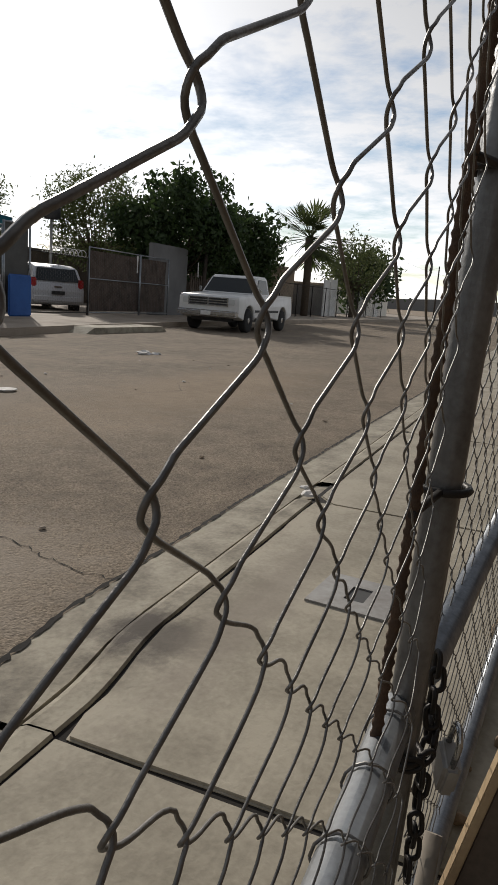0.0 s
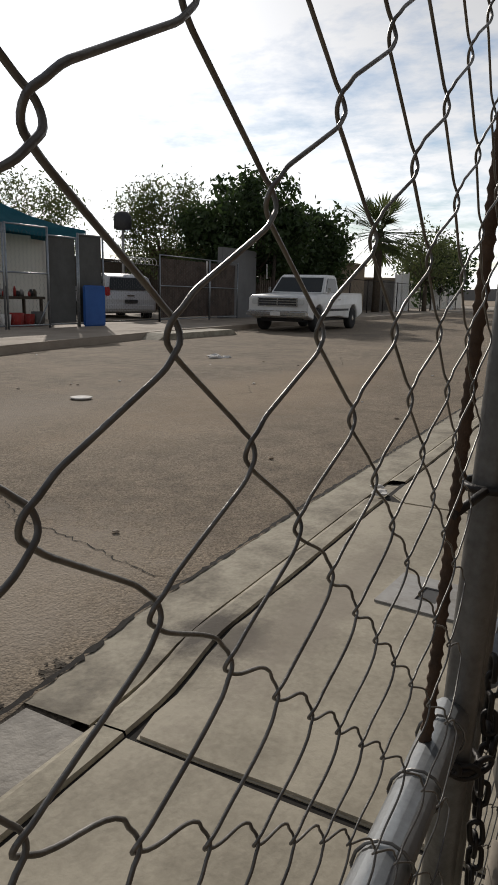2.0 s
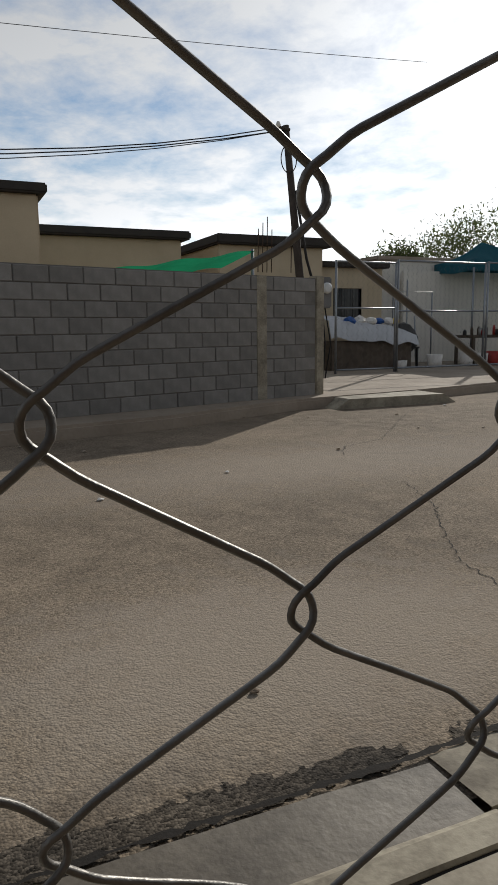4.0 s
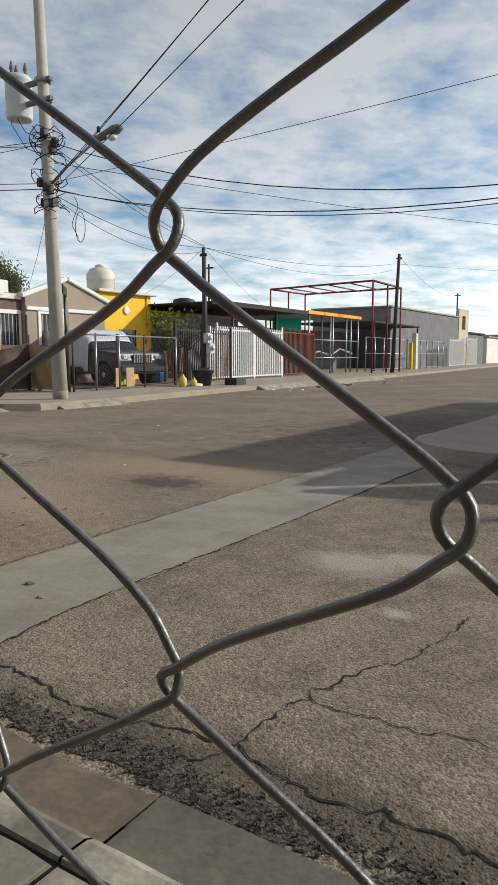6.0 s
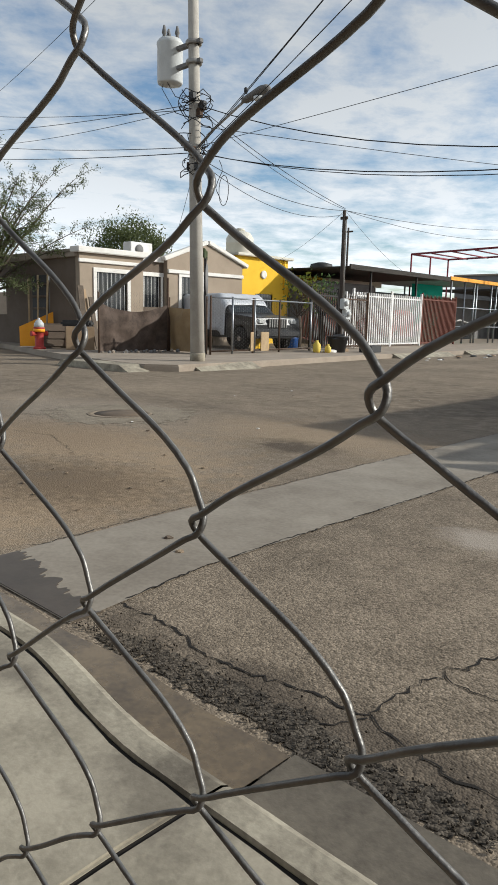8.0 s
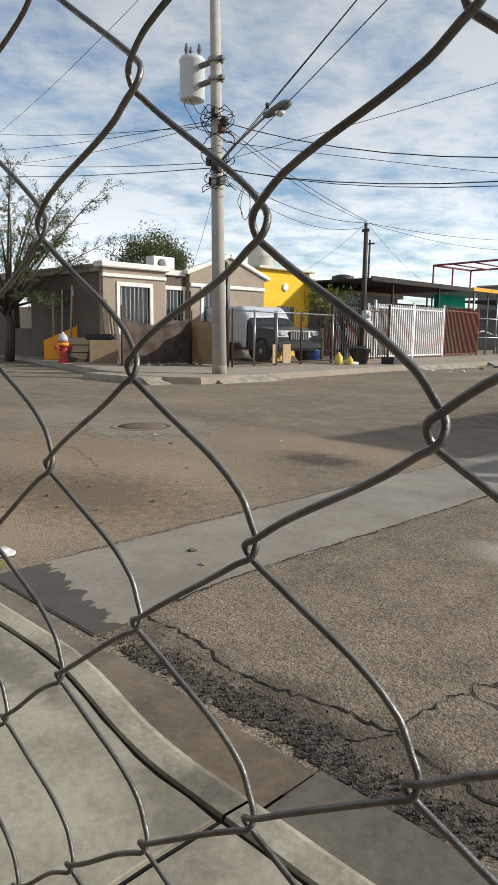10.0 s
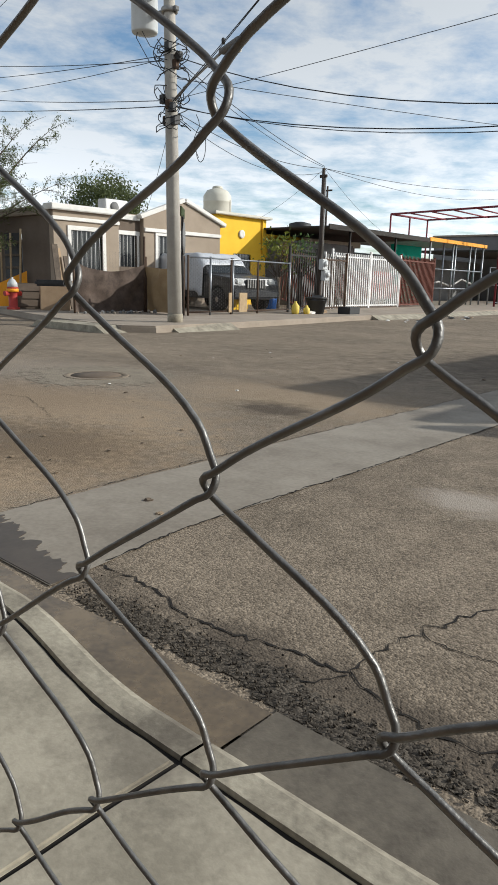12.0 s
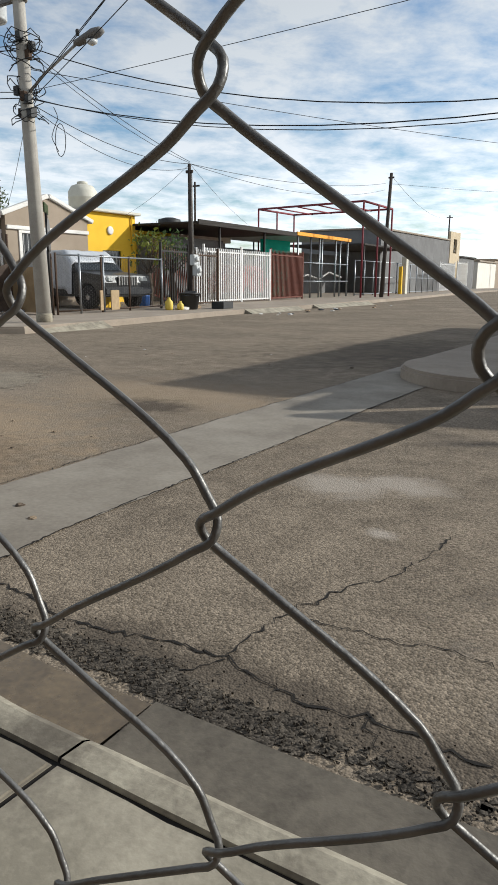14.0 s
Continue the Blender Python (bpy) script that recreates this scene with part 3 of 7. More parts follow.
patch("loose_stone_edge", -0.95, 1.085, 0.95, 0.075, "asphalt_loose", "dark damp loose stones along the broken road edge", seed=2, cell=0.01, ragged=0.5, freq=6)
patch("loose_stone_edge", 0.6, 1.09, 0.8, 0.06, "asphalt_loose", "dark damp loose stones along the broken road edge", seed=22, cell=0.012, ragged=0.5, freq=6)

# manhole: a ring and a dusty lid, level with the road
manhole = thing("manhole", "dusty round manhole cover set in the road", "manhole", pose(-5.75, 4.12, 0.006))
part("ring", lathe([(0.33, -0.004), (0.32, 0.001), (0.262, 0.002), (0.256, -0.004)], 40), "asphalt", manhole)
part("lid", lathe([(0.25, -0.004), (0.248, 0.001), (0.1, 0.003), (0.01, 0.003)], 32), "dirt_dark", manhole, "dark rusty lid")


patch("road_patch", -5.75, 4.12, 0.9, 0.9, "asphalt_patch", "pale round patch of newer asphalt", z=0.0025, seed=8, cell=0.04, ragged=0.15, freq=2)


# far kerbs and pavements: a raised sheet with a real step
def raised(name, poly, z, material, label, category):
    bm = flat(poly, -0.2, z)
    tops = [e for e in bm.edges if all(v.co.z > 0 for v in e.verts)]
    bmesh.ops.bevel(bm, geom=tops, offset=0.03, segments=2, affect="EDGES")
    return solid(name, bm, material, label, category, kind="structure")


def arc(cx, cy, r, a0, a1, n=10):
    return [(cx + r * math.cos(radians(a0 + (a1 - a0) * k / n)), cy + r * math.sin(radians(a0 + (a1 - a0) * k / n))) for k in range(n + 1)]


raised("corner_pavement", [(90, 10.2), (22, 9.6), (13, 8.8), (8.0, 8.0), (6.2, 7.55), (4.1, 7.2), (2.3, 6.4), (0.6, 6.02), (-0.7, 5.98)] + arc(-1.25, 7.12, 1.12, 255, 165, 12) + [(-2.32, 9.7), (-2.5, 14), (-3.2, 40), (-4.5, 100), (90, 100)],
       0.13, "sidewalk_far", "dusty concrete pavement with a rounded corner kerb", "pavement")
raised("crossing_pavement", [(-9.85, 8.45), (-10.3, 8.0), (-11.2, 8.0), (-13.2, 8.35), (-20, 10.2), (-60, 20), (-90, 27), (-90, 100), (-17.5, 100), (-14.4, 55), (-12.3, 37), (-11.0, 23), (-10.65, 16), (-9.95, 10)],
       0.13, "sidewalk_far", "dusty concrete pavement in front of the houses", "pavement")
for x0, y0, x1, y1 in ((-10.68, 17.2, -10.45, 20.5), (-10.9, 22.0, -10.66, 27.0), (-9.95, 8.9, -9.72, 10.6)):
    solid("kerb_ramp", prism([(x0 - 0.05, 0.0), (x1, 0.0), (x0 - 0.05, 0.125)], y0, y1), "concrete_kerb", "worn pale concrete ramp against the kerb", "kerb ramp", kind="structure")
bm = prism([(-10.2, 0.0), (-12.6, 0.0), (-12.4, 0.125), (-10.5, 0.125)], 7.55, 8.05)
solid("kerb_ramp", bm, "concrete_kerb", "worn pale concrete ramp against the kerb", "kerb ramp", kind="structure")
bm = prism([(4.5, 0.0), (6.3, 0.0), (6.1, 0.12), (4.7, 0.12)], 7.0, 7.6)
solid("kerb_ramp", bm, "concrete_kerb", "worn pale concrete ramp against the kerb", "kerb ramp", kind="structure", at=pose(0, 0, 0, 0, 0, 0))
bm = prism([(11.6, 0.0), (14.8, 0.0), (14.6, 0.12), (11.9, 0.12)], 8.15, 8.75)
solid("kerb_ramp", bm, "concrete_kerb", "worn pale concrete ramp against the kerb", "kerb ramp", kind="structure")

# unseen wall and roof added behind the camera; they keep sky light off the gate
yard_house = thing("yard_house", "unseen plain brown wall and roof added to shut out sky light", "house", pose(-7, -6.4, 0))
part("wall", rbox(0, 0, 0, 17, 3.4, 3.0, 0.02), "plaster_brown", yard_house)
part("roof", rbox(-0.2, -0.2, 3.0, 17.2, 4.6, 3.14, 0.02), "roof_dark", yard_house)

# ---- the chain-link gate in front of the camera ----
HW, HH = 0.0415, 0.0325  # half a diamond's width and height
GX0, GZ0 = 0.292, 0.983


# the slack sheet bulges and sags: terms of (along, up) with their powers, one set each for x, y and z
POWERS = [(i, j) for i in range(5) for j in range(4) if i + j <= 4]
PULL = ((-0.00048, 0.00340, -0.00010, 0.00046, -0.00967, -0.00456, -0.00537, 0.00058, -0.01364, -0.01160, 0.00344, 0.00925, 0.01295, -0.00664),
        (0.00046, -0.00679, 0.00089, 0.00089, 0.00442, -0.00815, 0.00103, -0.00016, -0.00002, 0.00306, -0.00233, -0.00587, 0.00486, 0.00291),
        (-0.00897, -0.00081, 0.00089, -0.00189, -0.01955, -0.00639, -0.00026, 0.00049, 0.01509, 0.00444, 0.00066, 0.00583, -0.00317, -0.01139))


def mesh_place(u, v):
    """Place of the twist in column u, row v of the sheet, which is pulled a little out of true."""
    x, z = GX0 + HW * u, GZ0 - HH * v
    s = min(1.28, max(-0.95, (x - 0.1) / 0.4))
    w = min(1.15, max(-2.0, (z - 0.9) / 0.12))
    dx, dy, dz = (sum(c * s ** i * w ** j for c, (i, j) in zip(row, POWERS)) for row in PULL)
    return Vector((x + dx, dy, z + dz))


EYE = ((-0.0068, 0.0014, 0.0086), (-0.0014, 0.0013, 0.0046), (0.0016, 0.0006, 0.0018), (0.0016, -0.0006, -0.0018), (-0.0014, -0.0013, -0.0046), (-0.0068, -0.0014, -0.0086))
DROP = ((-0.0046, 0.0014, 0.0112), (-0.0014, 0.0013, 0.0052), (0.0009, 0.0006, 0.0012), (0.0005, -0.0006, -0.0016), (-0.0030, -0.0013, -0.0036), (-0.0105, -0.0014, -0.0084))
TURN = ((-0.0105, 0.0014, 0.0078), (-0.0022, 0.0013, 0.0022), (0.0013, 0.0006, 0.0003), (0.0011, -0.0006, -0.0019), (-0.0020, -0.0013, -0.0044), (-0.0102, -0.0014, -0.0080))
DROP_FAR = ((-0.0032, 0.0014, 0.0088),) + DROP[1:5] + ((-0.0062, -0.0014, -0.0080),)
TURN_FAR = ((-0.0078, 0.0014, 0.0046),) + TURN[1:5] + ((-0.0060, -0.0014, -0.0072),)


def weave(k, v0, v1, place, r, n=6, sub=3):
    """One bent wire: it hooks its neighbours at every half row, passing over and under."""
    knots, bend = [], []
    for v in range(v0, v1 + 1):
        right = (k + v) % 2 != 0
        at = place(k + (1 if right else 0), v)
        x = at.x
        s = 1 if right else -1
        # the wire drops into its right-hand hooks and leaves the left-hand ones at a slant
        late = min(1.0, max(0.0, (x - 0.02) / 0.1))
        e = min(1.0, max(0.0, (v + 0.5 - 3 * late) / (3 - 0.5 * late)))
        bend += [1 - (1 - e) * max(late, 0.3)] * 6
        drop, turn = (DROP, TURN) if x < 0.18 else (DROP_FAR, TURN_FAR)
        for p, q in zip(EYE, drop if right else turn):
            dx, dy, dz = (p[c] * (1 - e) + q[c] * e for c in range(3))
            knots.append(at + Vector((s * dx, s * dy, dz)))
    # smooth bends, straight runs between them
    tang = []
    for i, p in enumerate(knots):
        a, b = knots[max(i - 1, 0)], knots[min(i + 1, len(knots) - 1)]
        tang.append(((p - a).normalized() + (b - p).normalized()).normalized() if 0 < i < len(knots) - 1 else (b - a).normalized())
    for i in range(5, len(knots) - 1, 6):
        run = (knots[i + 1] - knots[i]).normalized()
        for j in (i, i + 1):
            tang[j] = run.lerp(tang[j], bend[j]).normalized()
    pts = []
    for i in range(len(knots) - 1):
        p, q = knots[i], knots[i + 1]
        d = (q - p).length
        long = i % 6 == 5
        m = 7 if long else sub
        for j in range(m):
            t = j / m
            pts.append(p * (2 * t ** 3 - 3 * t * t + 1) + tang[i] * d * (t ** 3 - 2 * t * t + t) + q * (3 * t * t - 2 * t ** 3) + tang[i + 1] * d * (t ** 3 - t * t))
    pts.append(knots[-1])
    return tube(bmesh.new(), pts, r, n, cap=False)


POST_X = 0.763
LEAN = -0.035  # the leaf leans towards the yard


def lean_y(z, y=0.008):
    return y + LEAN * (z - 0.82)


gate = thing("chain_link_gate", "galvanised chain-link gate leaf with a tube frame, chained shut", "gate")
V0, V1 = -27, 27
for k in range(-14, 9):
    part("mesh_wire", weave(k, V0, V1, mesh_place, 0.00078 - 0.00009 * ease(-6, 0, k)), "wire", gate)
part("post", tubes([[(POST_X, lean_y(z), z) for z in (0.03, 0.6, 1.2, 1.95)]], 0.0165, 20), "post_steel", gate)
part("middle_rail", tubes([[(-0.9, 0.022, 0.55), (POST_X - 0.01, 0.024, 0.55)]], 0.0185, 18), "galvanised", gate)
part("top_rail", tubes([[(-0.9, -0.02, 1.95), (POST_X, -0.03, 1.95)]], 0.0185, 14), "galvanised", gate)
part("bottom_rail", tubes([[(-0.9, 0.03, 0.06), (POST_X, 0.034, 0.06)]], 0.0185, 14), "galvanised", gate)
part("hinge_post", tubes([[(-0.9, 0.02, 0.0), (-0.9, 0.02, 1.95)]], 0.024, 14), "galvanised", gate)
# ribbed bar that holds the edge of the mesh
bm = bmesh.new()
ribs = [0.05 + 0.004 * i for i in range(470)]
tube(bm, [(0.668 + 0.010 * math.sin(z * 2.2), lean_y(z, 0.021), z) for z in ribs], [0.0047 if i % 3 else 0.0062 for i in range(len(ribs))], 7)
part("stretcher_bar", bm, "rust", gate, "rusty ribbed bar")
for z in (0.22, 0.5, 0.78, 1.06, 1.4, 1.7):
    bm = bmesh.new()
    tube(bm, [(POST_X + 0.024 * math.cos(a), lean_y(z) + 0.024 * math.sin(a), z) for a in (2 * math.pi * i / 16 for i in range(17))], 0.004, 6)
    tube(bm, [(POST_X - 0.024, lean_y(z), z), (0.672, lean_y(z, 0.021), z - 0.006)], 0.004, 6)
    part("tie_band", bm, "black_iron", gate, "dark iron band tying the bar to the post")
# ties of the mesh round the middle rail
for i in range(19):
    bm = bmesh.new()
    x = -0.85 + i * 0.0865
    tube(bm, [(x + 0.012 * math.sin(a * 0.5), 0.022 + 0.0012 * (x + 0.9) + 0.021 * math.cos(a), 0.55 + 0.021 * math.sin(a)) for a in (2 * math.pi * j / 14 for j in range(15))], 0.0014, 5)
    part("rail_tie", bm, "wire", gate, "thin wire tie round the rail")

# second leaf, beyond the first post, hanging a little inwards
P2X = 0.85
leaf = thing("chain_link_gate", "galvanised chain-link gate leaf with a tube frame, chained shut", "gate", pose(P2X, 0.016, 0, 0, 0, -3.9))
part("post", tubes([[(0.0, LEAN * (z - 0.82) * 0.8, z) for z in (0.03, 0.6, 1.2, 1.95)]], 0.019, 18), "post_steel", leaf)
part("far_post", tubes([[(3.3, 0, 0.02), (3.3, 0, 1.95)]], 0.024, 14), "galvanised", leaf)
for nm, z in (("middle_rail", 0.55), ("top_rail", 1.93), ("bottom_rail", 0.06)):
    part(nm, tubes([[(0.0, -0.006, z), (3.3, 0.0, z)]], 0.0185, 16), "galvanised", leaf)
bm = bmesh.new()
for k in range(0, 76):
    pts = []
    for v in range(0, 57):
        u = k + (1 if (k + v) % 2 else 0)
        s = 1 if (k + v) % 2 else -1
        x, z = 0.05 + HW * u, 1.92 - HH * v
        pts += [(x - s * 0.006, s * 0.0018, z + 0.007), (x + s * 0.003, 0, z), (x - s * 0.006, -s * 0.0018, z - 0.007)]
    tube(bm, pts, 0.001, 4, cap=False)
part("wire_mesh", bm, "wire", leaf, "woven wire mesh")
tagged(leaf.children[-1], kind="stuff")

# further fence panels of the yard
fence = thing("chain_link_fence", "galvanised chain-link fence along the pavement", "fence", pose(4.2, -0.1, 0))
for x in (0.0, 3.0, 6.0, 9.0):
    part("post", tubes([[(x, 0, 0), (x, 0, 1.95)]], 0.024, 12), "galvanised", fence)
part("top_rail", tubes([[(0, 0, 1.93), (9, 0, 1.93)]], 0.018, 10), "galvanised", fence)
bm = bmesh.new()
for k in range(110):
    pts = [(0.02 + 0.082 * (k + (1 if (k + v) % 2 else 0)), 0, 1.92 - 0.065 * v) for v in range(29)]
    tube(bm, pts, 0.0016, 3, cap=False)
part("wire_mesh", bm, "wire", fence, "woven wire mesh")
tagged(fence.children[-1], kind="stuff")


# chain and padlock
def link(c, turn, tilt=0.0, l=0.0135, w=0.0068, r=0.0029):
    m = Matrix.Translation(c) @ Euler((0, radians(tilt), radians(turn))).to_matrix().to_4x4()
    pts = []
    for i in range(17):
        a = 2 * math.pi * i / 16
        pts.append(m @ Vector((w * math.cos(a), 0, w * math.sin(a) + (l - w) * (1 if math.sin(a) > 0.01 else -1 if math.sin(a) < -0.01 else 0))))
    return tube(bmesh.new(), pts, r, 8, cap=False)


chain = thing("chain", "heavy dark iron chain wound round the gate posts", "chain")
CZ = 0.50
cy = lean_y(CZ)
hang = [(0.80 + 0.006 * math.sin(k * 1.9) - 0.012 * (k > 5), cy - 0.024 - 0.002 * (k % 2), CZ + 0.085 - 0.0195 * k) for k in range(13)]
for i, c in enumerate(hang):
    part("link", link(c, 90 * (i % 2) + 25, 8 * math.sin(i * 2.3)), "black_iron", chain)
for i in range(9):
    a = radians(150 + i * 30)
    c = (0.80 + 0.062 * math.cos(a), cy + 0.002 + 0.034 * math.sin(a), CZ + 0.004 * math.sin(i * 1.7))
    m = Matrix.Translation(c) @ Euler((0, 0, a + math.pi / 2)).to_matrix().to_4x4() @ Euler((0, radians(90), 0)).to_matrix().to_4x4()
    pts = [m @ Vector((0.0068 * math.cos(t), 0.0, 0.013 * math.sin(t))) for t in (2 * math.pi * j / 14 for j in range(15))]
    part("link", tube(bmesh.new(), pts, 0.003, 8, cap=False), "black_iron", chain)
lock = thing("padlock", "worn steel padlock hanging from the chain", "padlock", pose(0.83, cy - 0.046, CZ - 0.045, 0, -22, 20))
part("body", rbox(-0.021, -0.010, -0.028, 0.021, 0.010, 0.024, 0.005, 3), "sheet_metal", lock)
part("shackle", tubes([[(-0.014, 0, 0.02), (-0.014, 0, 0.05)] + [(-0.014 * math.cos(a), 0, 0.05 + 0.014 * math.sin(a)) for a in (math.pi * i / 8 for i in range(1, 8))] + [(0.014, 0, 0.05), (0.014, 0, 0.02)]], 0.0035, 10), "chrome", lock)

# boards that stand against the second leaf, in the yard
board = thing("plank", "weathered plank, face coloured as shaded and edge as sunlit", "plank", pose(1.09, -0.118, 0.045, 12, 0, 6))
# shade is painted into the face by old_wood, sunlight into the edge by wood_light
part("face", rbox(0.0, -0.16, 0.0, 0.018, 0.075, 0.49, 0.003), "old_wood", board)
part("edge", rbox(-0.006, 0.075, 0.0, 0.024, 0.089, 0.50, 0.002), "wood_light", board, "edge coloured pale as if sunlit")
pipe = solid("pipe", tubes([[(0.80, -0.01, 0.02), (0.965, -0.018, 0.26)]], 0.012, 14), "concrete_strip", "pale round pipe leaning at the gate", "pipe")
rnd = random.Random(12)
bm = bmesh.new()
for i in range(420):
    x, y = rnd.uniform(0.9, 5.5), rnd.uniform(-0.7, -0.02)
    s = rnd.uniform(0.006, 0.028)
    bmesh.ops.create_icosphere(bm, subdivisions=1, radius=s, matrix=Matrix.Translation((x, y, 0.035 * (y > -0.28) + s * 0.3)) @ Euler((rnd.random() * 6, rnd.random() * 6, 0)).to_matrix().to_4x4() @ Matrix.Diagonal((1, 0.8, 0.6, 1)))
solid("gravel", bm, "dirt", "loose gravel and crumbs of rubble", "gravel", kind="stuff")
low = thing("low_wall", "low brown brick planter wall beside the pavement", "low wall")
part("wall", rbox(5.6, -0.9, 0.0, 8.6, 0.05, 0.34, 0.01), "brown_steel", low)
part("coping", rbox(5.56, -0.94, 0.34, 8.64, 0.08, 0.39, 0.01), "sidewalk_far", low)

# meter box set in the pavement
mbox = thing("meter_box", "plastic water-meter box with an open slot in the pavement", "meter box", pose(2.18, 0.365, Z_WALK, 0, 0, -4))
bm = bmesh.new()
for a in (((-0.13, -0.13, 0), (0.13, 0.0 - 0.035, 0.007)), ((-0.13, 0.03, 0), (0.13, 0.13, 0.007)), ((-0.13, -0.035, 0), (-0.055, 0.03, 0.007)), ((0.055, -0.035, 0), (0.13, 0.03, 0.007))):
    box(bm, *a[0], *a[1])
part("frame", bm, "sheet_metal", mbox)
part("slot", rbox(-0.055, -0.035, 0.0, 0.055, 0.03, 0.0025, 0.001, 1), "plastic_dark", mbox, "dark open slot")

# ---- vehicles ----
def wheel(parent, x, y, r, w=0.2, rim="chrome"):
    m = Matrix.Translation((x, y, r)) @ Matrix.Rotation(radians(90), 4, "X")
    tyre = part("tyre", lathe([(r * 0.62, -w / 2), (r * 0.93, -w / 2), (r, -w / 2 + 0.03), (r, w / 2 - 0.03), (r * 0.93, w / 2), (r * 0.62, w / 2)], 28, m), "rubber", parent)
    part("rim", lathe([(r * 0.2, -w / 2 - 0.005), (r * 0.45, -w / 2 + 0.03), (r * 0.63, -w / 2 + 0.0), (r * 0.63, w / 2), (r * 0.45, w / 2 - 0.03), (r * 0.2, w / 2 + 0.005)], 20, m), rim, tyre)
    return tyre


def pane(pts, thick=0.008):
    """A thin pane between four corners, in order."""
    bm = bmesh.new()
    p = [Vector(q) for q in pts]
    nrm = (p[1] - p[0]).cross(p[2] - p[0]).normalized() * thick
    a = [bm.verts.new(q) for q in p]; b = [bm.verts.new(q + nrm) for q in p]
    bm.faces.new(a[::-1]); bm.faces.new(b)
    for k in range(len(p)):
        bm.faces.new((a[k], a[(k + 1) % len(p)], b[(k + 1) % len(p)], b[k]))
    bmesh.ops.recalc_face_normals(bm, faces=bm.faces[:])
    return bm


def soft(bm, r=0.03, seg=2):
    sharp = [e for e in bm.edges if len(e.link_faces) == 2 and e.calc_face_angle(0) > 0.5]
    bmesh.ops.bevel(bm, geom=sharp, offset=r, segments=seg, affect="EDGES", clamp_overlap=True)
    for f in bm.faces:
        f.smooth = len(f.verts) == 4 and f.calc_area() < 0.05
    return bm


def arch(x, r, n=9, z=0.36):
    """Outline of a wheel opening from back to front along the sill."""
    return [(x + r * math.cos(math.pi * k / n), z + r * math.sin(math.pi * k / n)) for k in range(n, -1, -1)]


# pickup: its nose points to -x
truck = thing("pickup_truck", "old white pickup truck with a chrome grille parked at the kerb", "truck", pose(16.75, 8.05, 0.0, 0, 0, 2) @ Matrix.Scale(0.87, 4))
hw = 0.98
lower = [(0.02, 0.48)] + arch(0.95, 0.46) + [(1.5, 0.44), (2.9, 0.44)] + [(x, z) for x, z in arch(4.25, 0.46)] + [(5.25, 0.5), (5.3, 0.6), (5.3, 1.16), (2.95, 1.16), (2.9, 1.18), (1.45, 1.15), (0.12, 1.08), (0.02, 1.0)]
part("body", soft(prism(lower, -hw, hw, lambda x, z: 0.05 if z > 1.05 else 0.0), 0.025), "car_white", truck)
part("cab", soft(prism([(1.42, 1.14), (1.95, 1.68), (2.1, 1.74), (2.8, 1.74), (2.9, 1.66), (2.92, 1.14)], -0.9, 0.9, lambda x, z: 0.13 * max(0, (z - 1.14)) / 0.6), 0.03), "car_white", truck)
part("windscreen", pane([(1.47, -0.82, 1.2), (1.47, 0.82, 1.2), (1.90, 0.72, 1.65), (1.90, -0.72, 1.65)], 0.012), "car_glass", truck)
for s in (-1, 1):
    part("side_window", pane([(1.68, s * 0.885, 1.2), (2.78, s * 0.885, 1.2), (2.72, s * 0.80, 1.63), (2.05, s * 0.80, 1.63)], -0.014 * s), "car_glass", truck)
    part("mirror", rbox(1.6, s * 1.02 - 0.05, 1.18, 1.66, s * 1.02 + 0.05, 1.34, 0.02), "chrome", truck)
    part("headlight", rbox(-0.01, s * 0.74 - 0.11, 0.80, 0.04, s * 0.74 + 0.11, 0.97, 0.02), "lens", truck, "square glass headlight")
    part("side_stripe", rbox(1.42, s * 0.985 - 0.01, 0.62, 3.7, s * 0.985 + 0.01, 0.69, 0.004), "plastic_dark", truck, "dark trim strip along the side")
    part("door_handle", rbox(2.66, s * 0.985 - 0.02, 0.96, 2.82, s * 0.985 + 0.02, 0.99, 0.008), "chrome", truck)
gr = part("grille", rbox(-0.005, -0.62, 0.76, 0.03, 0.62, 1.0, 0.01), "plastic_dark", truck, "dark grille with chrome bars")
for z in (0.77, 0.845, 0.92, 0.99):
    part("bar", rbox(-0.03, -0.63, z - 0.012, 0.0, 0.63, z + 0.012, 0.005), "chrome", gr)
for y in (-0.63, 0.0, 0.63):
    part("bar", rbox(-0.032, y - 0.018, 0.75, 0.0, y + 0.018, 1.01, 0.005), "chrome", gr)
part("front_bumper", rbox(-0.16, -0.98, 0.46, 0.06, 0.98, 0.63, 0.04, 3), "chrome", truck, "chrome front bumper")
part("number_plate", rbox(-0.175, -0.16, 0.48, -0.155, 0.16, 0.6, 0.005), "white_paint", truck)
part("rear_bumper", rbox(5.28, -0.9, 0.46, 5.42, 0.9, 0.6, 0.03), "chrome", truck)
bedbm = bmesh.new()
box(bedbm, 3.0, -0.93, 1.10, 5.26, -0.87, 1.2); box(bedbm, 3.0, 0.87, 1.10, 5.26, 0.93, 1.2); box(bedbm, 5.2, -0.87, 1.1, 5.26, 0.87, 1.2); box(bedbm, 3.0, -0.87, 1.1, 3.06, 0.87, 1.2)
part("bed_rail", bedbm, "car_white", truck)
part("underbody", rbox(0.3, -0.7, 0.3, 5.0, 0.7, 0.5, 0.03), "plastic_dark", truck)
for x in (0.95, 4.25):
    for y in (-0.86, 0.86):
        wheel(truck, x, y, 0.36, 0.22)

